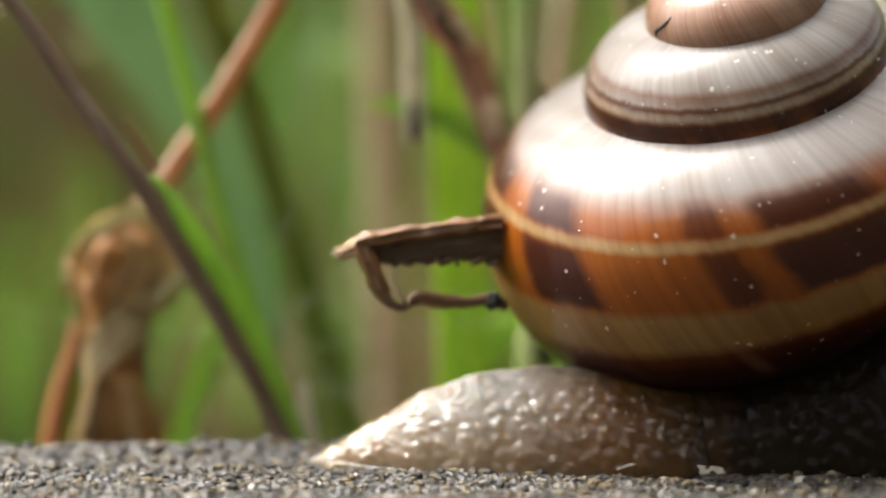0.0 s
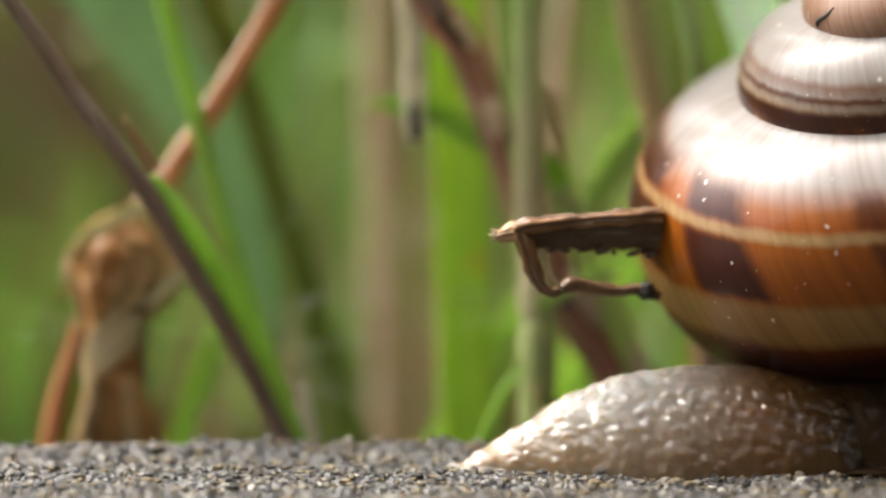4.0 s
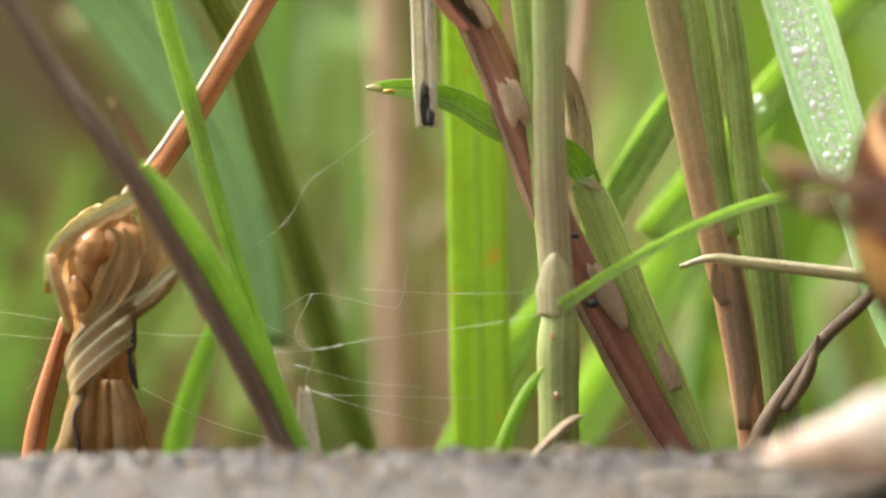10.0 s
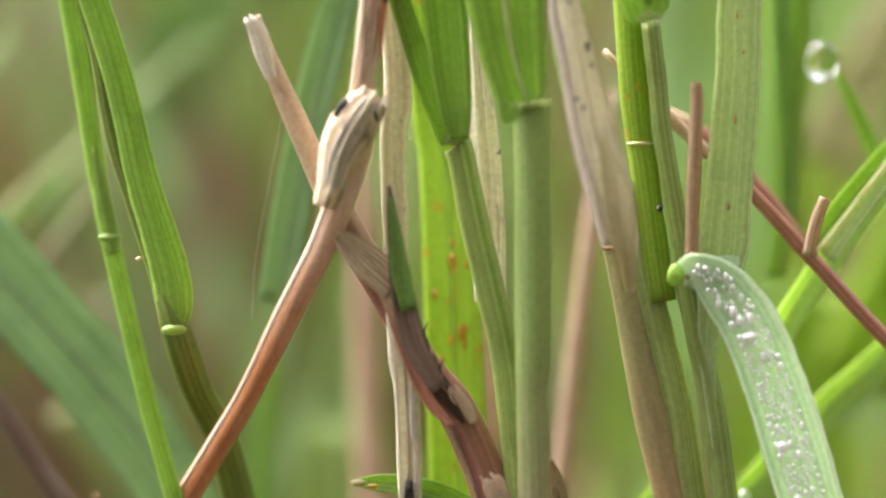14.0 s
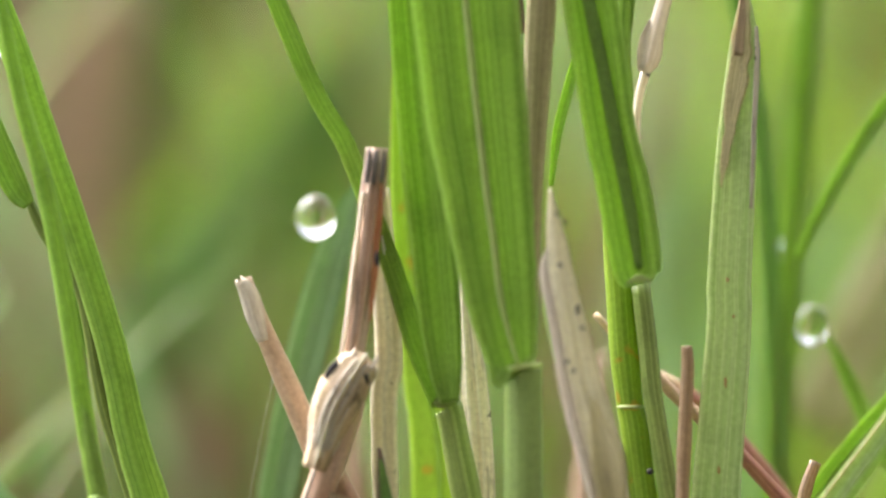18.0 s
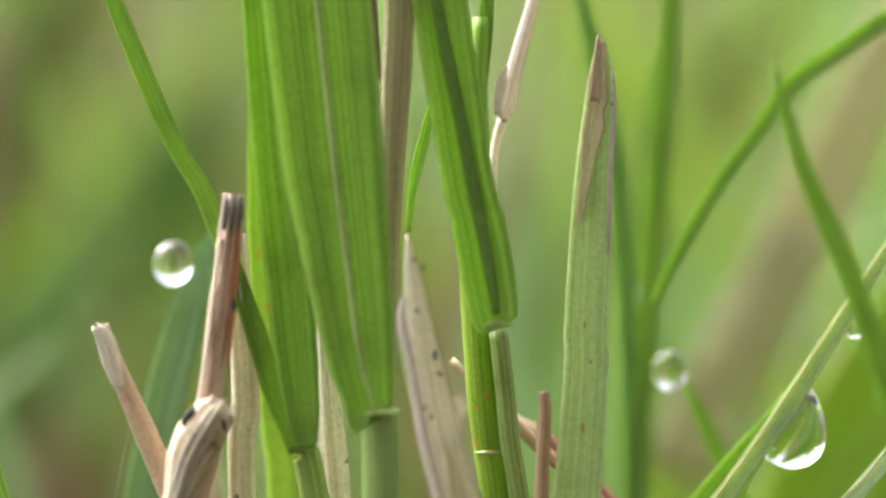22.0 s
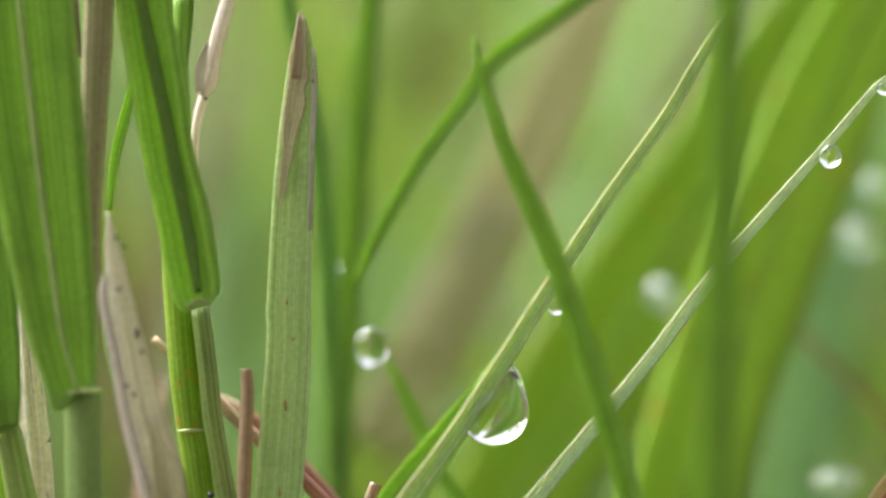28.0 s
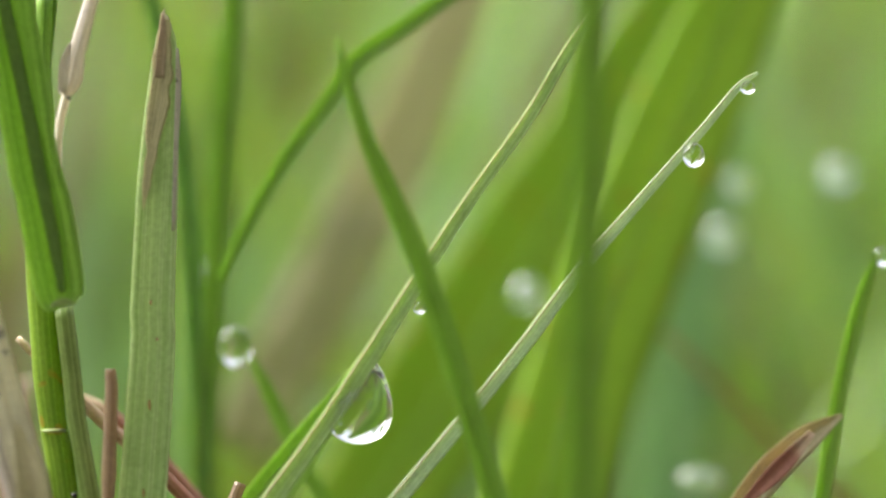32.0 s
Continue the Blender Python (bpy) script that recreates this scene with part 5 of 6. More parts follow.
    part("black_dot", lump((9.73, 1.2, 25.54), (0.14, 0.1, 0.14), 4, 0.2, nu=8, nv=6), BLACK, T3)


def pair_behind():
    stalk_with("grass_plant", [(9.17, 5, 38.06, 0.71), (8.69, 5, 42.78, 0.8), (8.8, 5, 46.33, 0.71)], GREEN, "thin green stem behind the leaves", "grass", "green grass stems")
    T = thing("grass_plant", (12.73, 4, 7.84), "narrow green blade reaching behind", "grass", "grass blades")
    lone_blade(T, [(8.17, 5, 38.84, 0.38), (8.53, 5, 41.91, 0.61), (8.89, 5, 45.22, 0.71), (9.14, 5, 48.06, 0.47)], GREEN, 0.5)


def wet_leaf():
    T = stalk_with("grass_plant", [(14.98, 2.5, -3.36, 0.8), (14.45, 2.5, 3.28, 0.84), (13.71, 2.5, 8.93, 0.84), (12.63, 2.5, 11.28, 0.89), (12.04, 2.5, 15.95, 0.93), (11.44, 2.5, 19.69, 0.89), (10.79, 2.5, 22.25, 0.79), (10.55, 2.5, 23.18, 0.56)], OLIVE_GREEN, "slim stem bending into a wet leaf", "grass", "green grass stems")
    pts = [(10.3, 0.6, 22.96, 0.32), (11.1, 0.6, 23.19, 1.15), (12.26, 0.6, 22.32, 2.12), (13.42, 0.6, 20.7, 2.45), (14.46, 0.6, 18.16, 2.59), (15.28, 0.6, 15.61, 2.68), (15.98, 0.6, 13.29, 2.59), (16.8, 0.6, 10.97, 2.41), (17.5, 0.6, 8.88, 1.94), (17.97, 0.6, 6.33, 1.39), (18.97, 0.6, 3.05, 0.56), (19.93, 0.6, 0.71, 0.14)]
    part("leaf_blade", ribbon(pts, fold=0.18), MINT, T, "mint green leaf beaded with dew")
    part("folded_tip", ribbon([(10.89, 0.9, 22.31, 0.46), (11.23, 0.9, 22.95, 0.6), (12.27, 0.9, 23.32, 0.55), (12.97, 0.9, 23.42, 0.32)], fold=0.4), MINT, T)
    part("leaf_curl", lump((10.34, 0.5, 22.83), (0.368, 0.25, 0.46), 2, 0.2), GREEN, T)
    cs = curve(pts, 14)[12:]
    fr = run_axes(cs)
    laid = []
    for _ in range(4200):
        if len(laid) >= 290:
            break
        i = int(R.triangular(0, len(cs) * 0.80, len(cs) * 0.40))
        c, (t, s, d) = cs[i], fr[i]
        x = R.choice((-0.52, -0.36, -0.22, -0.10, 0.02, 0.14, 0.27, 0.42)) + R.uniform(-0.035, 0.035)      # in rows along the veins
        r = R.choice((0.07, 0.08, 0.09, 0.11, 0.13, 0.17)) * R.uniform(0.8, 1.2)
        p = Vector(c[:3]) + s * (x * c[3] / 2) - d * (0.10 + 0.18 * c[3] / 2 * (abs(x) ** 1.3 - 0.4))
        if any((p - q).length < (r + k) * 1.05 for q, k in laid):
            continue
        laid.append((p, r))
        water_drop(lump(p, (r, r * 1.1, r * R.uniform(1.0, 1.5)), len(laid), 0.1, nu=10, nv=7), "small bead of dew on a blue-green leaf", "dew beads on the wet leaf", "dew_bead", DEW_GLINT)
    water_drop(lump((14.68, 0.05, 15.83), (0.276, 0.16, 0.207), 3, 0.3), "larger flat bead of dew on the leaf", "dew beads on the wet leaf", "dew_bead", DEW_GLINT)
    water_drop(lump((13.34, 0.1, 20.31), (0.322, 0.16, 0.184), 5, 0.3), "larger flat bead of dew on the leaf", "dew beads on the wet leaf", "dew_bead", DEW_GLINT)


def broken_blade():
    T = thing("grass_plant", (12.32, 1.6, 19.27), "flat green grass blade with a broken brown tip", "grass", "grass blades")
    part("leaf_blade", ribbon([(12.34, 1.6, 14.15, 0.33), (11.75, 1.6, 18.8, 0.6), (11.97, 1.6, 22.05, 1.39), (12.36, 1.6, 23.79, 2.04), (12.48, 1.6, 25.11, 1.99), (12.94, 1.6, 31.13, 1.85), (12.98, 1.6, 33.55, 1.81), (13.25, 1.6, 38.66, 1.67), (13.5, 1.6, 42.38, 1.25), (13.59, 1.6, 44, 0.88), (13.59, 1.6, 45.05, 0.37)], fold=0.12, ragged=0.3, steps=8), TIPPED, T)
    part("withered_patch", ribbon([(12.62, 1.42, 37.2, 0.06), (12.76, 1.40, 38.3, 0.34), (12.98, 1.40, 39.7, 0.52), (13.22, 1.40, 41.2, 0.85), (13.40, 1.40, 42.6, 0.86), (13.52, 1.40, 44.0, 0.66), (13.56, 1.40, 45.15, 0.34)], fold=0.12, edge=0.18, ragged=0.25, thick=0.04, steps=9), KHAKI, T, "withered tan patch with ragged outline")
    for k, (px, pz, h) in enumerate(((12.82, 29.2, 0.22), (12.9, 33.4, 0.10), (12.55, 25.6, 0.16), (13.15, 31.9, 0.08))):
        part("brown_fleck", lump((px, 1.46, pz), (0.06, 0.05, h), k * 2.7, 0.4, 1.5, nu=10, nv=7), BROWN, T)
    part("split_tip", ribbon([(13.83, 1.2, 36.33, 0.14), (13.97, 1.2, 39.8, 0.21), (14.08, 1.2, 42.35, 0.23), (14.05, 1.2, 43.75, 0.12)], fold=0.3, ragged=0.15), PALE, T, "pale split edge")
    part("split_tip", ribbon([(13.28, 1.1, 42.58, 0.42), (13.42, 1.1, 43.97, 0.37), (13.49, 1.1, 45.25, 0.12)], fold=0.4, ragged=0.3), STRAW, T, "frayed brown tip")


def small_dry_bits():
    T = stalk_with("dead_twig", [(23.85, 0.5, 5.05, 0.65), (18.92, 0.5, 6.34, 0.6), (15.71, 0.5, 6.81, 0.56), (12.7, 0.5, 7.16, 0.51), (11.19, 0.5, 7.33, 0.37), (9.92, 0.5, 6.98, 0.19)], KHAKI, "pale dead twig lying level among stems", "twig")
    T = stalk_with("dry_straw", [(12.62, 0.3, -1.71, 0.84), (13.42, 0.3, 0.4, 0.79), (14.57, 0.3, 2.28, 0.6), (15.95, 0.3, 4.15, 0.56), (17.33, 0.3, 5.43, 0.56), (18.25, 0.3, 6.48, 0.46)], DULL, "forked brown dry straw", "straw")
    part("fork", tube([(14.22, 0.1, 1.13, 0.46), (15.02, 0.1, 2.3, 0.56), (15.36, 0.1, 3.24, 0.46), (15.56, 0.1, 4.22, 0.14)], gnarl=0.25), DULL, T)
    T = stalk_with("grass_plant", [(2.34, -2, -0.68, 0.51), (2.68, -2, 0.13, 0.55), (3.25, -2, 1.41, 0.55), (3.82, -2, 2.45, 0.46), (4.28, -2, 3.14, 0.11)], GREEN, "small fresh green shoot beside the stem", "grass", flat=0.5)
    T = stalk_with("dead_twig", [(3.73, -1.4, -0.77, 0.37), (4.65, -1.4, 0.16, 0.41), (5.45, -1.4, 0.86, 0.41), (5.96, -1.4, 1.09, 0.14)], STRAW, "grey dead twig at the foot of a stem", "twig")
    T = stalk_with("broken_straw", [(11, 1, 22.66, 0.6), (11.06, 1, 25.2, 0.6), (11.17, 1, 28.2, 0.6), (11.24, 1, 29.82, 0.55), (11.19, 1, 30.69, 0.46)], MEMBRANE, "short brown broken stub of straw", "straw", wob=0.06)
    T = stalk_with("broken_straw", [(15.98, 3, 23.5, 0.7), (16.27, 3, 24.9, 0.65), (16.65, 3, 25.94, 0.51)], MEMBRANE, "short brown broken stub of straw", "straw", wob=0.06)
    T = stalk_with("broken_straw", [(8.55, 0.4, 22.67, 0.37), (8.59, 0.4, 24.51, 0.46), (8.49, 0.4, 26.35, 0.18)], PALE, "pale broken stub of dry straw", "straw", wob=0.06)
    T = stalk_with("dead_grass", [(16.1, 9, 23.85, 0.82), (14.41, 9, 26, 0.82), (12.25, 9, 28.16, 0.77), (11.05, 9, 29.11, 0.67), (9.37, 9, 29.83, 0.53)], WINE, "thin wine-red stalk lying across", "dead grass")
    T = stalk_with("dead_grass", [(22.68, 5, 16.73, 0.66), (19.08, 5, 20.28, 0.66), (16.29, 5, 23.34, 0.64), (13.45, 5, 26.4, 0.61), (11.09, 5, 28.52, 0.56), (9.21, 5, 30.4, 0.47), (7.56, 5, 32.04, 0.28)], WINE, "thin wine-red stalk lying across", "dead grass")
    T = stalk_with("seed_twig", [(9.27, 0.8, 36.57, 0.32), (9.12, 0.8, 39.34, 0.32), (9.21, 0.8, 40.73, 0.37), (9.5, 0.8, 41.89, 0.42)], BLEACH_HIGHLIGHT, "thin dry seed twig with a pale husk", "seed twig")
    part("husk", ribbon([(9.39, 0.5, 41.83, 0.46), (9.67, 0.5, 42.45, 0.88), (9.9, 0.5, 43.49, 0.69), (10.32, 0.5, 45.11, 0.6), (10.7, 0.5, 46.5, 0.51), (11.26, 0.5, 49.06, 0.32)], fold=-0.5), BLEACH_HIGHLIGHT, T, "pale papery husk")
    part("husk", ribbon([(9.29, 0.3, 41.98, 0.32), (9.38, 0.3, 43.02, 0.42), (9.66, 0.3, 43.99, 0.12)], fold=0.6), PALE, T)
    joint(T, (9.57, 0.4, 41.73), 0.184, BLACK, "black_speck", "black speck")


def husk_right():
    T = thing("dry_husk", (38.01, 3, 24.65), "tan dry seed husk with a dark red core among wet grass", "dry husk")
    part("husk", ribbon([(36.56, 3, 23.25, 0.94), (37.78, 3, 24.88, 1.32), (38.99, 3, 26.29, 1.42), (40.45, 3, 27.57, 1.14), (41.95, 3, 28.51, 0.19)], fold=0.6), KHAKI, T)
    part("dark_core", ribbon([(37.69, 2.5, 24.9, 0.33), (39.14, 2.5, 26.29, 0.76), (40.59, 2.5, 27.81, 0.33)], fold=0.5), WINE, T, "dark red core")


def left_cluster():
    T = stalk_with("grass_plant", [(-2.33, 15, -6.59, 1.75), (-3.31, 14, -2.42, 1.69), (-4.52, 13, 1.45, 1.63), (-5.93, 11, 6.62, 1.56), (-7.43, 9, 11.67, 1.49), (-8.42, 7, 15.65, 1.43), (-9.4, 5, 17.93, 1.37), (-10.15, 3.5, 20.36, 1.31), (-10.96, 3.5, 22.7, 0.75), (-11.88, 3.5, 25.5, 0.7), (-12.81, 3.5, 28.54, 0.7), (-13.72, 3.5, 32.99, 0.65), (-15.24, 3.5, 35.33, 0.56), (-15.94, 3.5, 36.73, 0.37)], DEEPOLIVE,
                   "olive green stem with a long sheathed leaf", "grass", "green grass stems")
    joint(T, (-10.25, 3.2, 20.51), 1.011, GREEN, height=0.3)
    part("leaf_sheath", ribbon([(-10.19, 3, 20.56, 0.84), (-10.19, 3, 21.5, 1.49), (-10.42, 3, 22.9, 1.63), (-10.88, 3, 24.53, 1.54), (-11.57, 3, 26.79, 1.4), (-12.52, 3, 30.89, 1.26), (-14.01, 3, 35.59, 1.26), (-15.3, 3, 39.32, 1.26), (-16.72, 3, 43.5, 1.17), (-18.5, 3, 48.41, 0.7), (-19.69, 3, 51.92, 0.19)], fold=-0.3), GREEN, T, "glossy green sheathing leaf")
    joint(T, (-11.65, 2.6, 23.46), 0.253, STRAW, "wart", "tiny pale wart")
    T = thing("grass_plant", (-16.75, 5, 25.95), "short green leaf beside the leaning stems", "grass", "grass blades")
    part("leaf_blade", ribbon([(-15.85, 3, 36.43, 0.56), (-16.25, 3, 36.94, 1.03), (-16.83, 3, 38.11, 1.17), (-17.77, 3, 40.44, 0.93), (-18.94, 3, 43.24, 0.23)], fold=0.5), GREEN, T)
    part("leaf_edge", ribbon([(-11.75, 4, 25.04, 0.19), (-12.93, 4, 29.72, 0.8), (-14.1, 4, 33.23, 0.94), (-15.16, 4, 36.51, 0.7), (-15.98, 4, 39.09, 0.19)], fold=0.6), DEEP, T)
    T = thing("grass_plant", (-8.29, 19, 6.32), "broad blue-green leaf out behind", "grass", "grass blades")
    lone_blade(T, [(-7.35, 13, 2, 1.47), (-8.31, 13, 7.42, 2.21), (-10.26, 13, 12.34, 3.19), (-13.19, 13, 16.76, 3.67), (-16.35, 13, 20.44, 3.67), (-20, 13, 24.35, 3.66), (-23.88, 13, 28.01, 2.68)], BLUE, 0.15)
    T = thing("grass_plant", (-7.85, 16, -5.49), "olive green leaf out behind", "grass", "grass blades")
    lone_blade(T, [(-5, 36, -5.88, 1.36), (-8.25, 36, 2.9, 1.63), (-10.4, 36, 6.99, 2.44), (-13.64, 36, 11.61, 2.98), (-16.58, 36, 15.94, 3.24)], OLIVE_GREEN, 0.2)
    T = thing("grass_plant", (-11.23, 9, -3.17), "green leaf leaning between stalks", "grass", "grass blades")
    lone_blade(T, [(-11.48, 9, -4.4, 1.07), (-11.1, 9, -1.46, 1.11), (-10.24, 9, 1.47, 0.97), (-9.39, 9, 3.91, 0.58)], GREEN, 0.3)
    for pts, m in (([(-6.72, 30, 3.02, 0.79), (-7.5, 30, 9.67, 0.79), (-7.22, 30, 14.69, 0.95), (-6.95, 30, 17.86, 0.95)], GREEN), ([(-8.23, 32, 8.73, 1.07), (-7.42, 32, 15.13, 1.33), (-6.47, 32, 21.52, 1.38), (-5.67, 32, 26.3, 1.22), (-4.73, 32, 30.53, 0.8)], BLUE)):
        T = thing("grass_plant", pts[0], "upright green leaf out behind", "grass", "grass blades")
        lone_blade(T, pts, m, 0.3)


def stems_behind():
    stalk_with("straw", [(-1.91, 32, -10.72, 1.72), (-2.02, 32, 0.11, 1.71), (-2.18, 32, 9.51, 1.65), (-2.49, 32, 16.17, 1.54), (-2.57, 32, 22.05, 1.49), (-2.75, 32, 26.29, 1.06), (-2.88, 32, 28.42, 0.27)], PINK, "pinkish dry straw standing behind", "straw", "straws behind", rings=True)
    stalk_with("straw", [(0.51, 34, -8.32, 1.08), (0.45, 34, -0.13, 0.81), (0.6, 34, 3.12, 0.22)], PINK, "pinkish dry straw standing behind", "straw", "straws behind", rings=True)
    stalk_with("straw", [(5.05, 18, 6.41, 1.1), (6.04, 18, 11.94, 1.1), (6.79, 18, 18.47, 1.05), (7.66, 18, 24.97, 1), (8.15, 18, 27.97, 0.75), (8.52, 18, 30.46, 0.25)], PINK, "pale mauve dry straw standing behind", "straw", "straws behind", rings=True)
    stalk_with("straw", [(3.06, 20, 11.28, 1.11), (2.86, 20, 18.88, 1.26), (2.76, 20, 26.45, 1.16), (2.68, 20, 30.47, 0.76)], PINK, "pale mauve dry straw standing behind", "straw", "straws behind", rings=True)
    for pts, m in (([(-13.87, 85, 13.69, 1.3), (-13.74, 85, 20.17, 1.49), (-13.34, 85, 25.03, 1.62), (-12.64, 85, 29.57, 1.3), (-12.16, 85, 31.52, 0.26)], PINK), ([(-11.81, 92, 13.32, 1.53), (-12.05, 92, 21.61, 1.66), (-12.53, 92, 26.26, 1.53), (-13.28, 92, 30.24, 0.27)], PINK),
                   ([(-10.08, 88, 13.54, 1.31), (-10.61, 88, 21.72, 1.44), (-11.28, 88, 26.3, 1.31), (-11.72, 88, 28.59, 0.26)], DULL), ([(-16.08, 96, 13.09, 1.35), (-15.7, 96, 19.82, 1.48), (-14.79, 96, 25.54, 1.28), (-14.46, 96, 28.23, 0.2)], DULL)):
        T = thing("straw", pts[0], "pale dry blade out behind the stems", "straw", "straws behind")
        lone_blade(T, pts, m, 0.3)
    stalk_with("straw", [(2.84, 4, 21.61, 1.4), (2.72, 4, 25.82, 1.41), (2.47, 4, 29.09, 1.31), (2.23, 4, 31.9, 0.8), (1.99, 4, 34.01, 0.14)], PALE, "bleached straw half hidden by green leaves", "straw", "straws behind", flat=0.5)
    wild_blade([(5.47, 9, 4.89, 1.35), (7.38, 9, 8.77, 1.4), (8.82, 9, 10.95, 1.35), (10.13, 9, 13.13, 0.96), (10.96, 9, 14.57, 0.24)], PALEGREEN, "green blade leaning up behind the stems", 0.3)
    wild_blade([(0.41, 10, -2.82, 1.61), (2.1, 10, 0.62, 1.6), (4.04, 10, 3.56, 1.36), (5.49, 10, 6, 0.48)], PALEGREEN, "green blade leaning up behind the stems", 0.3)
    wild_blade([(5.72, 18, -3.25, 2.27), (7.97, 18, 0.82, 2.52), (10.22, 18, 4.88, 2.51), (11.71, 18, 8.42, 1.76), (12.69, 18, 10.94, 0.5)], PALEGREEN, "green blade leaning up behind the stems", 0.3)
    wild_blade([(6.05, 9, 5.88, 1.45), (7.49, 9, 8.78, 1.44), (9.41, 9, 12.16, 1.4), (10.61, 9, 14.09, 0.72)], PALEGREEN, "green blade leaning up behind the stems", 0.3)
    wild_blade([(9.02, 11, 7.12, 1.46), (13.14, 11, 12, 1.55), (16.53, 11, 15.89, 1.55), (19.63, 11, 18.8, 1.46), (22.81, 11, 22.2, 0.73)], PALEGREEN, "green blade leaning behind the wet leaf", 0.3)
    wild_blade([(14.38, 8, 18.95, 1.2), (16.52, 8, 22.3, 1.24), (19.32, 8, 26.36, 1.19), (21.98, 8, 30.41, 0.72)], PALEGREEN, "green blade leaning behind the wet leaf", 0.3)
    wild_blade([(16.66, 7, 23.91, 1.19), (18.32, 7, 26.05, 1.19), (19.94, 7, 27.95, 1.14), (23.07, 7, 31.77, 0.48)], GREEN, "green blade leaning behind the wet leaf", 0.3)
    wild_blade([(12.21, 26, -5.73, 1.15), (12.18, 26, -0.46, 1.04), (13.18, 26, 5.58, 0.78), (14.18, 26, 11.32, 0.26)], GREEN, "upright green blade behind", 0.3)
    wild_blade([(16.38, 26, -4.41, 1.57), (16.07, 26, 1.91, 1.56), (15.5, 26, 7.93, 1.56), (15.98, 26, 13.92, 1.3), (16.72, 26, 18.07, 0.78)], GREEN, "upright green blade behind", 0.3)
    wild_blade([(-22.71, 72, -17.48, 6.28), (-23.52, 72, -1.68, 6.87), (-24.33, 72, 13.93, 6.83), (-25.49, 72, 23.21, 4.64)], DULL, "dry brown blade far behind", 0.3)
    wild_blade([(-16.37, 82, -19.16, 4.88), (-17.27, 82, -6.05, 5.5), (-18.81, 82, 6.93, 5.48), (-20.67, 82, 18.19, 4.81)], DULL, "dull straw blade far behind", 0.3)
    wild_blade([(18.62, 45, -12.9, 5.39), (18.22, 45, 1.36, 5.92), (18.41, 45, 12.65, 5.89), (19.18, 45, 21.05, 3.35)], LIME, "broad lime green blade behind", 0.3)
    wild_blade([(2.69, 40, -10.94, 3.33), (3.23, 40, -3.66, 2.77), (3.76, 40, 4.69, 2.48), (4.02, 40, 12.98, 1.92), (4.28, 40, 18.47, 1.1)], OLIVE_GREEN, "olive green blade behind", 0.3)
    wild_blade([(-3.98, 40, -9.26, 3.33), (-5.07, 40, -0.88, 3.32), (-5.34, 40, 7.45, 3.31), (-4.5, 40, 14.35, 2.2)], OLIVE, "olive green blade behind", 0.3)


def bright_side():
    wild_blade([(15.42, 15, 22.2, 0.84), (15.94, 15, 25.65, 0.89), (16.47, 15, 33.06, 0.99), (17.01, 15, 40.73, 1.04), (17.41, 15, 45.44, 0.99), (17.68, 15, 49.41, 0.59)], GREEN, "upright green blade of wild grass", 0.4)
    wild_blade([(16.06, 15, 24.66, 0.74), (15.72, 15, 32.07, 0.84), (15.39, 15, 38.26, 0.84), (14.43, 15, 44.45, 0.84), (13.46, 15, 48.41, 0.49)], DEEP, "upright green blade of wild grass", 0.4)
    wild_blade([(16.47, 10, 34.42, 0.48), (17.21, 10, 36.11, 0.63), (19.17, 10, 39.5, 0.73), (21.14, 10, 42.17, 0.78), (22.37, 10, 43.87, 0.87), (24.08, 10, 45.08, 0.83), (26.54, 10, 46.79, 0.73), (29.5, 10, 48.51, 0.24)], GREEN, "arching narrow green leaf of grass", 0.4)
    wild_blade([(26.54, -6, 23.74, 1.12), (25.77, -6, 26.44, 1.08), (24.55, -6, 30.48, 1.04), (23.33, -6, 34.29, 0.98), (22.0, -6, 37.44, 0.9), (20.99, -6, 39.91, 0.68), (20.33, -6, 41.93, 0.49), (19.93, -6, 43.73, 0.13)], GREEN, "pointed green blade leaning across", 0.6)
    wild_blade([(16.41, 0, 23.6, 0.97), (17.93, 0, 25.65, 0.84), (19.79, 0, 28.17, 0.78), (21.78, 0, 31.16, 0.75), (24.02, 0, 34.62, 0.65), (26.02, 0, 37.63, 0.55), (28.38, 0, 40.87, 0.53), (29.93, 0, 43.43, 0.48), (31.47, 0, 45.76, 0.4), (31.98, 0, 46.89, 0.32), (33.31, 0, 49.69, 0.13)], SILVER, "narrow green blade carrying a large drop", 0.4)
    wild_blade([(21.42, 0, 23.55, 0.76), (23.25, 0, 25.73, 0.69), (26.28, 0, 29.29, 0.6), (28.36, 0, 31.82, 0.6), (30.21, 0, 34.25, 0.56), (31.6, 0, 35.87, 0.51), (33.69, 0, 38.19, 0.42), (35.79, 0, 40.52, 0.37), (37.19, 0, 42.15, 0.3), (37.98, 0, 42.69, 0.12)], FROST, "pale green blade with drops near its tip", 0.35)
    wild_blade([(27.45, -20, 23.2, 1.59), (27.54, -20, 29.48, 1.38), (27.76, -20, 35.77, 1.3), (27.95, -20, 41.02, 1.22), (28.15, -20, 45.23, 1.05), (28.4, -20, 49.44, 0.42)], GREEN, "bright green blade close before the rest", 0.3)
    wild_blade([(41.02, 5, 22.66, 0.62), (41.8, 5, 26.95, 0.72), (42.57, 5, 30.77, 0.72), (43.34, 5, 33.64, 0.67), (43.99, 5, 35.31, 0.24)], GREEN, "green blade tipped with a drop", 0.5)
    wild_blade([(21.51, 38, 15.96, 6.0), (26.23, 38, 24.64, 6.56), (31.81, 38, 33.37, 7.14), (37.42, 38, 41.89, 6.61), (42.22, 38, 48.79, 5.52), (46.19, 38, 54.34, 2.22)], LIME, "broad bright green blade far behind", 0.1)
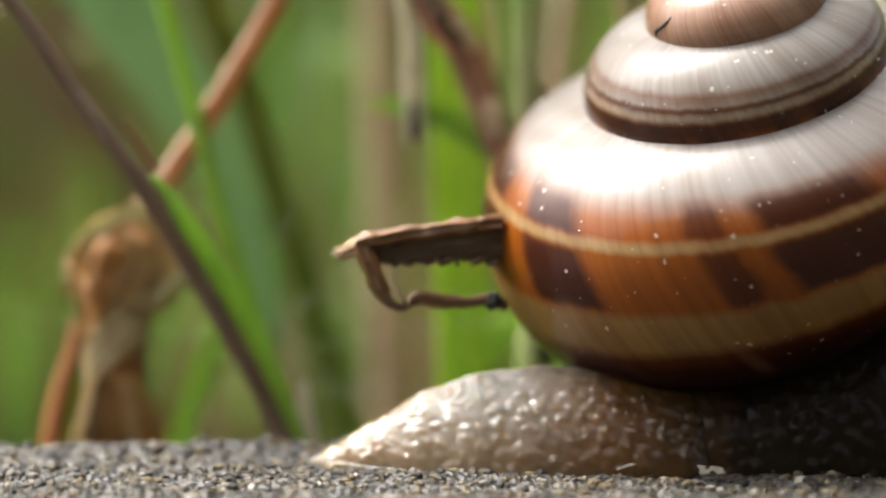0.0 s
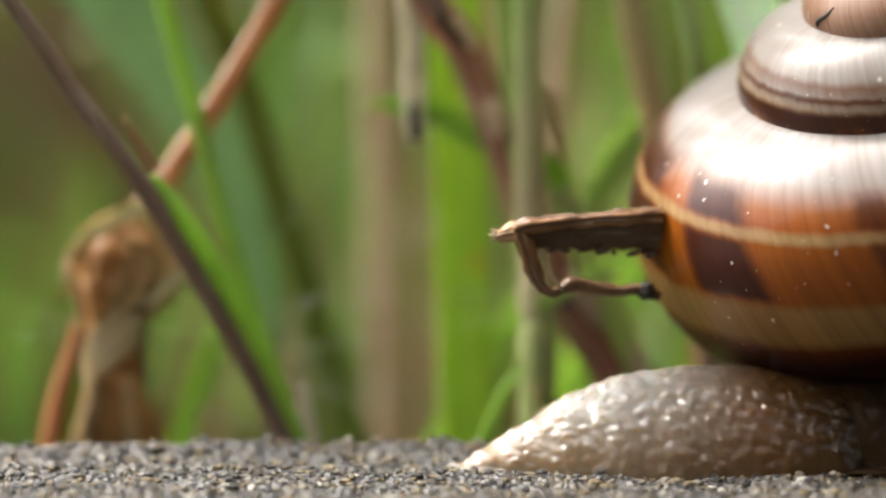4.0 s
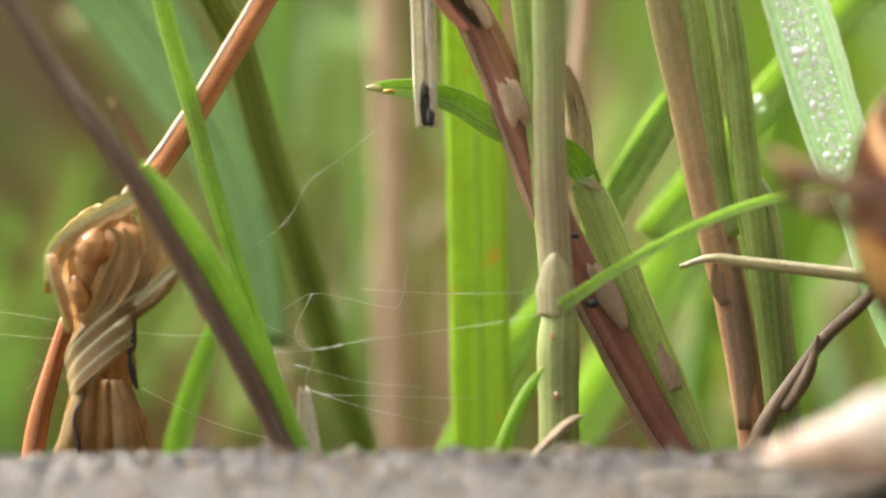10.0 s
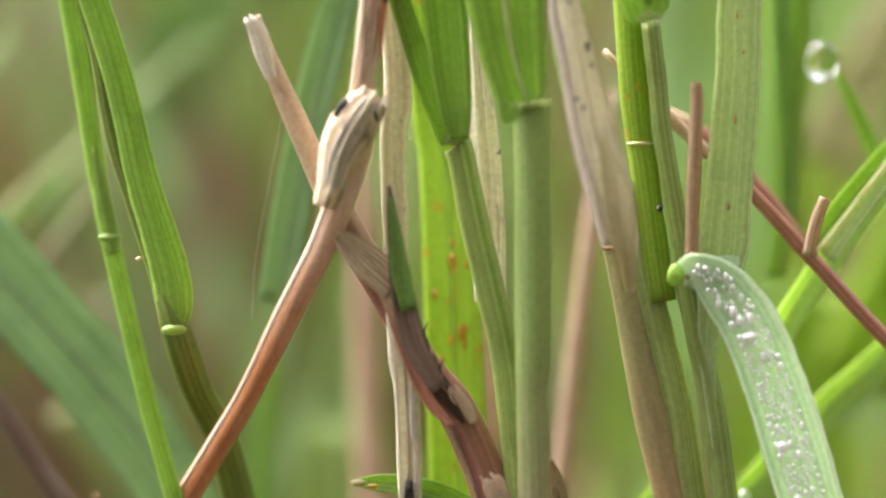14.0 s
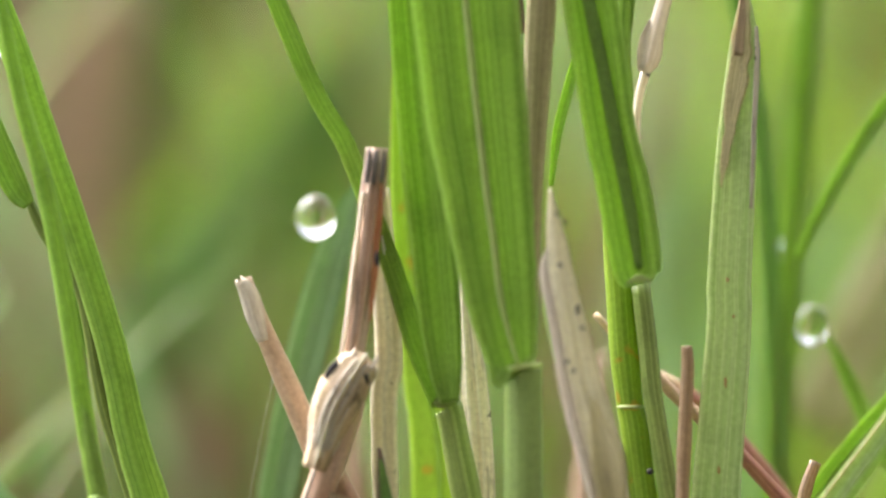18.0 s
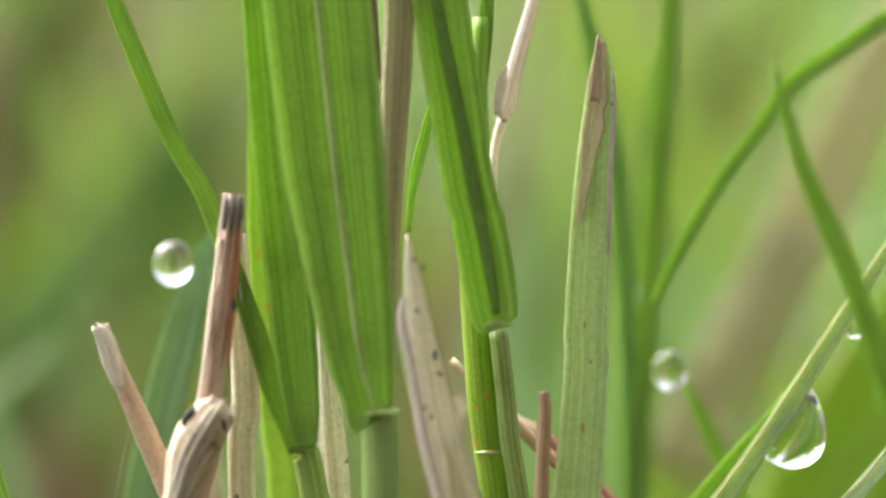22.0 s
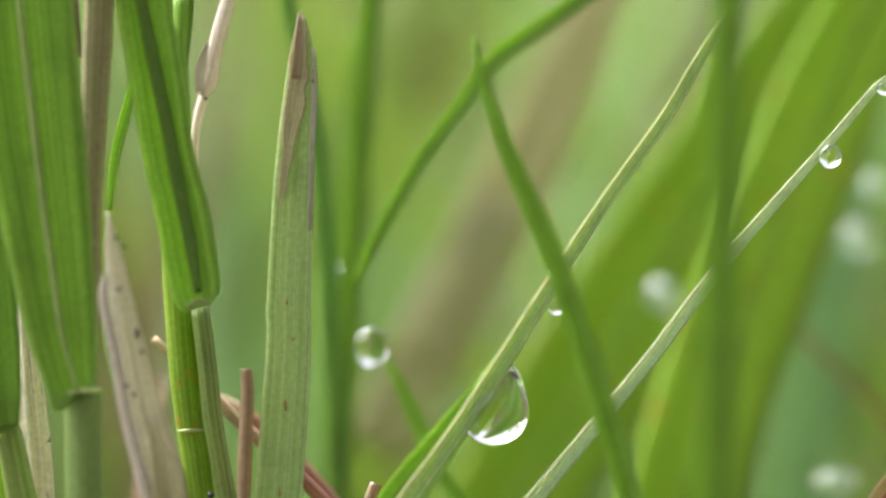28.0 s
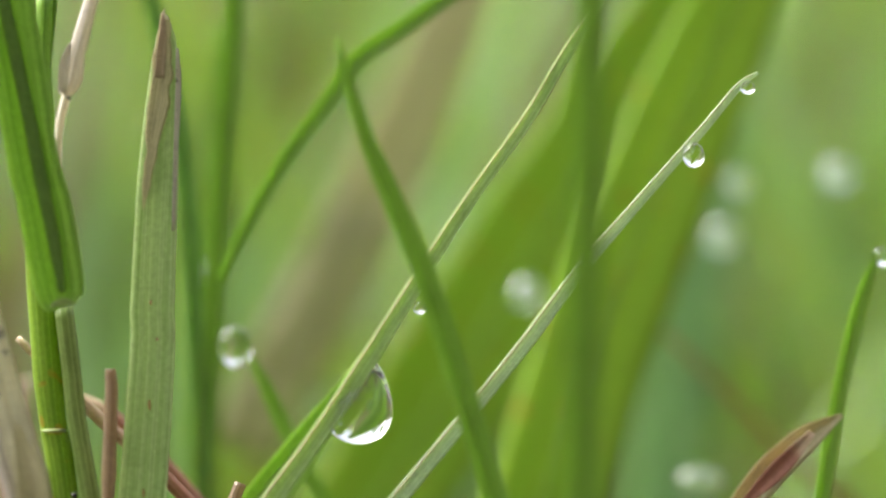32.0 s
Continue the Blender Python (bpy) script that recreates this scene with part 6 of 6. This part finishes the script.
    wild_blade([(30.79, 25, 19.14, 5.19), (34.02, 25, 29.5, 5.46), (38.05, 25, 39.91, 5.22), (41.56, 25, 47.76, 4.19), (43.73, 25, 53.01, 2.09)], LIME, "broad bright green blade far behind", 0.1)
    wild_blade([(41.4, 50, 17.96, 3.75), (42.64, 50, 26.59, 3.75), (43.88, 50, 35.26, 3.47), (45.13, 50, 43.94, 2.9), (46.06, 50, 49.75, 1.16)], BLUE, "pale blue-green blade far behind", 0.1)
    wild_blade([(22.5, 45, 31.01, 3.93), (25.36, 45, 36.62, 3.94), (28.52, 45, 43.1, 3.95), (31.12, 45, 48.76, 3.11), (33.15, 45, 52.73, 1.41)], KHAKI, "dry tan blade far behind", 0.1)
    wild_blade([(19.94, 45, 26.81, 3.37), (23.37, 45, 33.53, 3.37), (26.23, 45, 39.15, 3.1)], KHAKI, "dry tan blade far behind", 0.1)
    wild_blade([(-31.47, 112, 17.5, 7.08), (-28.02, 112, 35.22, 7.8), (-25.26, 112, 49.44, 7.81), (-22.84, 112, 61.9, 5.69)], PINK, "dry brown blade far behind", 0.1)
    wild_blade([(-23.25, 100, 10.75, 5.8), (-21.9, 100, 27.82, 6.49), (-20.21, 100, 42.16, 5.8), (-17.83, 100, 53.43, 3.07)], PINK, "dry brown blade far behind", 0.1)
    wild_blade([(-24.13, 118, 17.29, 3.97), (-20.24, 118, 35.36, 4.34), (-15.62, 118, 51.3, 4.34), (-12.4, 118, 60.74, 2.9)], DEEPOLIVE, "dull olive blade far behind", 0.1)
    wild_blade([(-22.8, 100, 21.37, 4.43), (-14, 100, 35.04, 5.46), (-7.2, 100, 42.92, 5.13), (-2.44, 100, 49.44, 3.08)], DEEP, "broad green blade far behind", 0.1)
    wild_blade([(-33.71, 120, 17.19, 5.81), (-22.88, 120, 28.11, 6.18), (-13.84, 120, 38.32, 6.19), (-6.23, 120, 47.09, 5.83), (-1.15, 120, 53.67, 5.1), (4.29, 120, 61, 2.19)], GREEN, "broad green blade far behind", 0.1)
    wild_blade([(-17.93, 130, 20.61, 5.62), (-11.62, 130, 33.36, 5.62), (-6.4, 130, 43.13, 5.63), (-3.06, 130, 52.16, 4.51)], DEEP, "broad green blade far behind", 0.1)
    wild_blade([(-6.25, 11, 21.32, 1.6), (-5.66, 11, 24.95, 1.69), (-4.83, 11, 29.06, 1.74), (-3.87, 11, 32.94, 1.7), (-3.04, 11, 35.84, 1.11), (-2.44, 11, 37.54, 0.24)], BLUE, "pale green blade behind the stub", 0.3)
    wild_blade([(21.67, 12, 23.79, 0.63), (19.72, 12, 27.19, 0.68), (18.62, 12, 29.62, 0.63), (17.65, 12, 31.56, 0.19)], GREEN, "thin green blade holding a drop", 0.4)
    wild_blade([(16.45, 24, 23.46, 1.54), (16.82, 24, 31.16, 1.54), (17.45, 24, 38.87, 1.44), (17.96, 24, 46.59, 1.29)], GREEN, "upright green blade of wild grass", 0.2)


def drops():
    water_drop(pendant((21.36, 0.9, 28.8), 2.85, 3.40, 0.72, 0.95), "large clear drop hanging from a narrow blade")
    for c, w, h, lab in (((23.81, -0.3, 33.09), 0.598, 0.552, "tiny drop under a narrow blade"), ((35.21, -0.3, 39.27), 0.92, 1.057, "small clear drop near a blade tip"), ((37.51, -0.2, 42.07), 0.644, 0.552, "tiny drop at a blade tip"),
                         ((44.09, 4.8, 35.19), 0.828, 0.782, "small drop at a blade tip"), ((-4.17, 10.5, 36.19), 1.747, 1.977, "round drop out behind the stub"), ((17.15, 11.5, 31.67), 1.471, 1.839, "round drop on a thin blade"),
                         ((-17.2, 6, 43.35), 0.92, 1.379, "drop on the leaning stems")):
        water_drop(lump(c, (w / 2, w / 2, h / 2), 1, 0.02, nu=24, nv=16), lab)
    for c, w, h in (((38.79, 20, 25.56), 1.839, 1.011), ((41.71, 30, 36.86), 1.379, 1.287), ((47.31, 30, 39.83), 1.379, 1.149), ((42.55, 30, 39.39), 1.057, 0.92), ((31.83, 26, 34.16), 1.241, 1.241), ((16.33, 18, 34.61), 0.92, 1.379), ((13.69, 9, 13.08), 0.506, 0.598)):
        water_drop(lump(c, (w * 0.6, w * 0.6, h * 0.6), 1, 0.05, nu=20, nv=14), "glinting drop on grass further back", material=FAR_GLINT)


def spider_web():
    T = thing("spider_web", (-5.22, 2, 5.68), "torn strands of spider web between stalks", "spider web")
    def strand(pts):
        part("strand", tube([(*p[:3], 0.010) for p in pts], sides=5, ribs=0, wob=0.1), SILK, T)
    strand([(-7.77, 1.5, 7.61, 0.05), (-6.6, 1.5, 8.43, 0.05), (-5.9, 1.5, 9.25, 0.05), (-5.36, 1.5, 10.33, 0.05), (-4.04, 1.5, 11.35, 0.05), (-2.41, 1.5, 12.64, 0.05)])
    strand([(-6.49, 1.5, 5.03, 0.07), (-5.21, 1.5, 5.74, 0.07), (-4.04, 1.5, 5.62, 0.05), (-2.41, 1.5, 5.27, 0.07), (-1.57, 1.5, 5.32, 0.07), (-1.25, 1.5, 6.91, 0.05)])
    strand([(-5.21, 1.5, 5.74, 0.05), (-5.91, 1.5, 4.1, 0.05), (-5.21, 1.5, 3.44, 0.07), (-3.35, 1.5, 3.75, 0.05), (-1.01, 1.5, 4.1, 0.05), (1.78, 1.5, 4.45, 0.05), (4.4, 0.8, 5.04, 0.05)])
    strand([(-7.31, 1.5, 4.56, 0.05), (-5.21, 1.5, 3.44, 0.05), (-5.31, 1.5, 1.74, 0.05), (-1.95, 1.5, 1.51, 0.05), (1.79, 1.5, 1.4, 0.05)])
    strand([(-18.27, 1.5, 5.03, 0.05), (-15.94, 1.5, 4.68, 0.05), (-14.08, 1.5, 4.09, 0.05)])
    strand([(-17.01, 1.5, 1.74, 0.05), (-15.95, 1.5, 2.8, 0.05), (-14.08, 1.5, 3.86, 0.05)])
    strand([(-18.27, 1.5, 4.09, 0.05), (-15.48, 1.5, 3.85, 0.05)])
    strand([(6.47, 1.5, -0.37, 0.05), (7.4, 1.5, 0.1, 0.05), (8.22, 1.5, 0.58, 0.05)])
    strand([(-5.22, 1.5, 1.74, 0.05), (-3.12, 1.5, 1.04, 0.05), (0.15, 1.5, 0.33, 0.05)])
    for _ in range(7):
        a = Vector((-6.61, 1.5, 5.27)) + Vector((R.uniform(-10, 4), R.uniform(-0.5, 2), R.uniform(-4, 3)))
        b = a + Vector((R.uniform(2.5, 8), R.uniform(-0.5, 0.5), R.uniform(-2.2, 1.6)))
        mid = (a + b) / 2 - Vector((0, 0, R.uniform(0.05, 0.4)))
        part("strand", tube([(*p, 0.0055) for p in (a, mid, b)], sides=4, ribs=0, wob=0.1), SILK, T)
    T = thing("spider_thread", (-6.07, 2, 27.17), "single fine thread of a spider", "spider web")
    part("strand", tube([(*p[:3], 0.012) for p in [(-5.7, 1, 29.38, 0.05), (-6.27, 1, 26.49, 0.05), (-6.85, 1, 23.25, 0.05), (-6.96, 1, 20.95, 0.05)]], sides=5, ribs=0), SILK, T)


for build in (dark_stalk, thin_green_stem, red_stalk, wine_stalk, knotted_husk, straw_black_tip, rust_blade, centre_stem, second_tiller, pale_fold, dotted_husk, right_tillers, pair_behind,
              wet_leaf, broken_blade, small_dry_bits, husk_right, left_cluster, stems_behind, bright_side, drops, spider_web):
    build()


# ---- the snail and what clings to it ----
def build_shell(T):
    """Right-handed coil; the tube grows by GROW each turn and sinks along the axis."""
    GROW, R0, H, ROUND, UP, DOWN, PHASE = 1.677, 11.065, 1.136, 0.483, 0.455, 0.594, -0.0996
    LEAN = Matrix.Rotation(radians(20.9), 3, "X") @ Matrix.Rotation(radians(-7.3), 3, "Y")
    turns0, turns1, per = -5.2, 0.42, 96
    n, m = int((turns1 - turns0) * per), 56
    axis = Vector((-0.03, -1.0, 22.37))
    bm = bmesh.new()
    l1, l2 = bm.loops.layers.uv.new("UVMap"), bm.loops.layers.uv.new("along")
    grid = []
    for i in range(n + 1):
        t = turns0 + (turns1 - turns0) * i / n
        big = R0 * GROW ** t
        wob = 1 + 0.004 * noise.noise((t * 30, 0, 0)) + 0.008 * noise.noise((t * 6, 4, 0))
        flare = 1 + 0.05 * max(0.0, t - 0.35) / 0.07
        ca, sa = -math.cos(2 * math.pi * (t + PHASE)), math.sin(2 * math.pi * (t + PHASE))
        row = []
        for j in range(m):
            p = 2 * math.pi * j / m - math.pi
            rad = big * (ROUND + (1 - ROUND) * wob * flare * math.cos(p))
            hgt = -H * big + big * (UP if p > 0 else DOWN) * wob * flare * math.sin(p)
            row.append(bm.verts.new(axis + LEAN @ Vector((ca * rad, sa * rad, hgt))))
        grid.append((t, row))
    for (ta, a), (tb, b) in zip(grid, grid[1:]):
        for j in range(m):
            k = (j + 1) % m
            fc = bm.faces.new((a[j], a[k], b[k], b[j]))
            for lp, (u, v) in zip(fc.loops, ((ta, j), (ta, j + 1), (tb, j + 1), (tb, j))):
                lp[l1].uv = (u, v / m)
                lp[l2].uv = (0, v / m)
    bm.faces.new(grid[0][1])

    def at(t, p):
        big = R0 * GROW ** t
        ca, sa = -math.cos(2 * math.pi * (t + PHASE)), math.sin(2 * math.pi * (t + PHASE))
        rad, hgt = big * (ROUND + (1 - ROUND) * math.cos(p)), big * ((UP if p > 0 else DOWN) * math.sin(p) - H)
        return axis + LEAN @ Vector((ca * rad, sa * rad, hgt))
    return part("shell", bm, SHELL, T, "glossy cream shell with orange and dark brown bands"), at


def body_rows(x0, x1, count, prof, around=40):
    """Low dome over a flat sole; prof gives height and half width at x."""
    rows, uvs = [], []
    for i in range(count + 1):
        x = x0 + (x1 - x0) * i / count
        h, w = prof(x)
        row, uv = [], []
        for j in range(around):
            a = 2 * math.pi * j / around
            c, s = math.cos(a), math.sin(a)
            if s >= 0:
                p = Vector((x, c * w * (0.78 + 0.22 * (1 - s)), h * s ** 0.85))
            else:
                p = Vector((x, c * w * (1.0 + 0.05 * -s), 0.25 * s * min(1, h)))
            if 0 <= s and h > 0.4:
                q = Vector((p.x * 1.7 + p.z * 0.9, p.y * 2.3, p.z * 2.3))
                dd, _ = noise.voronoi(q)
                bump = min(0.45, dd[1] - dd[0]) * 0.15 * min(1.0, h / 2) * min(1.0, 0.35 + s * 1.5)
                p += Vector((0, c, s)) * bump
            row.append(p)
            uv.append((j / around, x, (x + 17) / 35))
        rows.append(row)
        uvs.append(uv)
    return rows, uvs


def lerp_table(table):
    def f(x):
        for (a, *va), (b, *vb) in zip(table, table[1:]):
            if x <= b:
                k = max(0.0, (x - a) / (b - a))
                k = k * k * (3 - 2 * k) * 0.4 + k * 0.6
                return [p + (q - p) * k for p, q in zip(va, vb)]
        return list(table[-1][1:])
    return f


def build_snail():
    T = thing("snail", (0, 0, 0), "banded snail with cream, orange and brown shell crawling over the slab", "snail")
    tail_prof = lerp_table([(-16.7, 0.08, 0.15), (-15.8, 0.7, 0.8), (-14.4, 1.6, 1.5), (-12.2, 3.0, 2.4), (-10.2, 3.75, 3.0), (-8.0, 4.1, 3.4), (-2.0, 4.3, 3.7), (1.0, 3.0, 2.6)])
    bm = bmesh.new()
    rows, uvs = body_rows(-16.7, 1.0, 200, tail_prof, 190)
    skin_rows(bm, rows, uvs, True)
    tail = part("tail", bm, SKIN, T, "pale wet bumpy tail")
    bm = bmesh.new()
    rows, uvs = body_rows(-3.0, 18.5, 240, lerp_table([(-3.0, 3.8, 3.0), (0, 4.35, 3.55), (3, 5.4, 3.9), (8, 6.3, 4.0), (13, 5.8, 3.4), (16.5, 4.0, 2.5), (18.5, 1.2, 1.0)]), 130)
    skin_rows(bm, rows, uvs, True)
    part("foot", bm, FOOT, T, "brown body with the shell's shade painted in")
    for x0, x1, table, host in ((-16.9, -2.0, [(-16.9, 0.05, 0.1), (-15.5, 0.30, 1.3), (-11, 0.45, 3.0), (-6, 0.5, 3.9), (-2, 0.4, 3.6)], tail),
                                (-3.0, 17.5, [(-3, 0.4, 3.6), (0, 0.5, 4.1), (8, 0.5, 4.2), (15, 0.4, 3.0), (17.5, 0.1, 0.8)], T)):
        bm = bmesh.new()
        rows, uvs = body_rows(x0, x1, 80, lerp_table(table), 24)
        skin_rows(bm, rows, uvs, True)
        part("foot_fringe", bm, SKIN if host is tail else FOOT, host, "thin translucent fringe of the foot")
    for x, y, z, r in ((20.5, -1.0, 7.5, 0.5), (20.5, 1.0, 7.5, 0.5)):
        part("tentacle", tube([(17.0, y * 0.7, 2.6, 0.9), (19.0, y, 5.5, 0.6), (x, y, z, 0.45)]), SKIN, T)
    shell, at = build_shell(T)
    part("shell_mark", tube([(*at(-1.99, 0.55), 0.05), (*at(-1.98, 0.35), 0.14), (*at(-1.96, 0.15), 0.18), (*at(-1.96, 0.0), 0.08)]), BLACK, shell, "dark scratch near the top")
    for k in range(34):      # beads of water, most of them along the seam of the whorls
        t, p = (R.uniform(-1.32, -0.95), R.uniform(-0.02, 0.42)) if k < 20 else (R.uniform(-0.30, 0.10), R.uniform(-0.5, 0.9))
        r = R.choice((0.05, 0.06, 0.08, 0.11, 0.17)) if k < 20 else R.choice((0.04, 0.05, 0.07))
        part("water_bead", lump(at(t, p), (r, r, r * 0.8), k, 0.15, nu=12, nv=8), WATER, shell, "tiny bead of water")
    return T, tail


def build_clinging_twig():
    """Bent bit of bark stuck to the rear of the shell, in the snail's own space."""
    T = thing("bent_twig", (-10, 0, 9), "bent brown dead twig stuck behind the shell", "twig")
    ROOTS[T] = Vector((0, 0, 0))
    T.location = (0, 0, 0)
    S = 0.0220

    def q(u, v, y, w):
        return ((u - 1310) * S, y + 2.6, (830 - v) * S + 0.13, w * S)
    part("bark", tube([q(900, 414, -1.5, 74), q(840, 420, -1.6, 70), q(740, 430, -1.8, 54), q(690, 436, -1.9, 44), q(655, 437, -1.9, 34)], flat=0.5, sides=22, ribs=0.05, steps=14, wob=0.05, gnarl=0.28), DARKBARK, T, "dark strip of bark")
    part("bark_rim", tube([q(890, 384, -2.0, 30), q(820, 390, -2.2, 30), q(720, 404, -2.3, 28), q(655, 414, -2.4, 30), q(632, 424, -2.4, 30)], sides=18, ribs=0.06, steps=14, wob=0.05, gnarl=0.38), BARK, T, "orange-brown rim")
    part("bent_arm", tube([q(634, 416, -2.4, 26), q(648, 450, -2.5, 30), q(666, 492, -2.5, 30), q(684, 522, -2.4, 26), q(705, 536, -2.3, 20), q(722, 530, -2.2, 18), q(742, 518, -2.2, 30), q(780, 526, -2.1, 24), q(830, 528, -2.0, 18), q(868, 526, -1.8, 20), q(900, 540, -1.6, 20)], sides=18, ribs=0.06, steps=12, wob=0.05, gnarl=0.42), BARK, T, "bent back lower arm")
    part("frayed_tip", tube([q(640, 430, -2.3, 34), q(622, 434, -2.2, 30), q(604, 440, -2.1, 24), q(590, 440, -2.0, 8)], sides=16, steps=10, ribs=0.1, gnarl=0.5), BROWN, T, "frayed pale tip")
    for u, v in ((586, 428), (582, 440), (588, 452)):
        part("fibre", tube([q(612, 438, -2.1, 9), q(598, 0.5 * (v + 438), -2.1, 7), q(u, v, -2.1, 3)], gnarl=0.3), STRAW, T)
    part("fibre", tube([q(690, 460, -2.5, 6), q(698, 495, -2.6, 6), q(722, 530, -2.4, 7)], wob=0.1), STRAW, T)
    part("wet_knot", lump(q(876, 528, -1.9, 1)[:3], (0.36, 0.34, 0.32), 4, 0.55, 1.6, nu=24, nv=16), BLACK, T, "wet black knot")
    for i in range(10):
        c = q(650 + i * 24 + R.uniform(-9, 9), 456 + R.uniform(-4, 4), -2.1, 1)
        part("bark_splinter", lump(c[:3], (R.uniform(0.1, 0.4), 0.12, R.uniform(0.05, 0.14)), i * 2.3, 0.5, nu=8, nv=6, tilt=(0, R.uniform(-30, 30), 0)), DARKBARK, T)
    return T


def build_flake():
    T = thing("leaf_flake", (10.58, -14.6, 0.24), "thin pale curled flake lying on the slab", "leaf flake")
    part("flake", ribbon([(7.68, -14.6, 0.1, 0.14), (8.26, -14.6, 0.29, 0.42), (9.19, -14.6, 0.38, 0.32), (10.34, -14.6, 0.34, 0.46), (11.78, -14.6, 0.29, 0.32), (13.7, -14.6, 0.19, 0.09)], fold=0.3, ragged=0.1, twist=40, edge=0.22), PALE, T)


SNAIL, TAIL = build_snail()
TWIG = build_clinging_twig()
build_flake()


SNAIL.scale = TWIG.scale = (1.063, 1.063, 1.063)
SNAIL_WAY = [
    (0, 13.03, -11.00, -0.14, 0, 0),
    (1, 14.65, -11.00, 0.00, 0, 0),
    (2, 16.26, -11.00, 0.19, 0, 0),
    (3, 18.0, -11.00, 0.41, 1, 0),
    (3.5, 18.94, -11.00, 0.20, 2, 0),
    (4.5, 20.21, -11.20, 0.30, 4, 0),
    (5.5, 21.55, -11.40, 0.33, 6, 0),
    (6, 22.02, -11.60, 0.28, 7, 0),
    (6.5, 22.58, -11.80, 0.25, 8, 0),
    (7, 23.32, -12.00, 0.11, 10, 1),
    (8, 24.88, -13.00, 0.26, 12, 2),
    (9, 26.38, -14.00, 0.24, 14, 4),
    (10, 27.03, -15.00, -0.10, 16, 6),
    (11, 28.92, -16.00, -0.10, 18, 6),
    (11.5, 30.07, -16.50, -0.46, 19, 6),
    (12.5, 31.00, -17.50, -1.49, 20, 16),
    (15, 38.65, -18.50, -0.07, 22, 8),
    (32, 68.65, -20.50, 0.00, 24, 0),
]
TAIL_WAY = [(0, 2.5, -0), (1, 1, -0.1), (2, 0.5, -0.25), (3, 0, -0.7), (3.5, 0.5, -0.7), (4.5, 1.5, -0.3), (5.5, 2.5, -0.1), (6, 7.5, 0.5), (6.5, 20.5, 0.65), (7, 26, 1.0), (8, 24, 1.4), (9, 14.5, 0.9), (10, 3.5, 1.7), (11, -5, 1.3), (11.5, -1, 1.1), (15, -8, 1), (32, 0, 0)]


def motions():
    """The snail glides off over the slab, turning slowly away and rearing its shell; the twig rides with it and the tail lifts on the way."""
    rows = [(t, pose(x * MM, y * MM, z * MM, 0, nose, turn)) for t, x, y, z, turn, nose in SNAIL_WAY]
    walk(SNAIL, rows)
    grip = Vector((-9.6, 0.8, 8.7)) * MM * 1.063
    swing = [(0, 0), (2, 0), (3.5, 3), (5.5, 7), (6, 8), (7, 10), (8, 16), (9, 20), (10, 22), (11, 22), (15, 10), (32, 0)]
    tilt = [float(np.interp(t, [a for a, _ in swing], [b for _, b in swing])) for t, _ in rows]
    slip = lambda t: Matrix.Translation((0, 0, float(np.interp(t, (0, 2.0, 3.5, 6.0), (-0.2, -0.45, -0.5, 0.25))) * MM))
    walk(TWIG, [(t, m @ slip(t) @ Matrix.Translation(grip) @ pose(0, 0, 0, float(np.interp(t, (3.5, 6.0, 12, 15), (0, 72, 72, 0))), a, 0) @ Matrix.Translation(-grip)) for (t, m), a in zip(rows, tilt)])
    hinge = Vector((-10, 0, 1.5)) * MM
    sink = lambda t: float(np.interp(t, (1, 2, 3, 3.5, 5.5, 6.5), (0, -0.22, -0.5, -0.35, -0.45, 0)))      # it stays on the slab while the body lifts
    walk(TAIL, [(t, Matrix.Translation(hinge) @ pose(drawn * MM, 0, sink(t) * MM, 0, up, 0) @ Matrix.Translation(-hinge)) for t, up, drawn in TAIL_WAY])


motions()
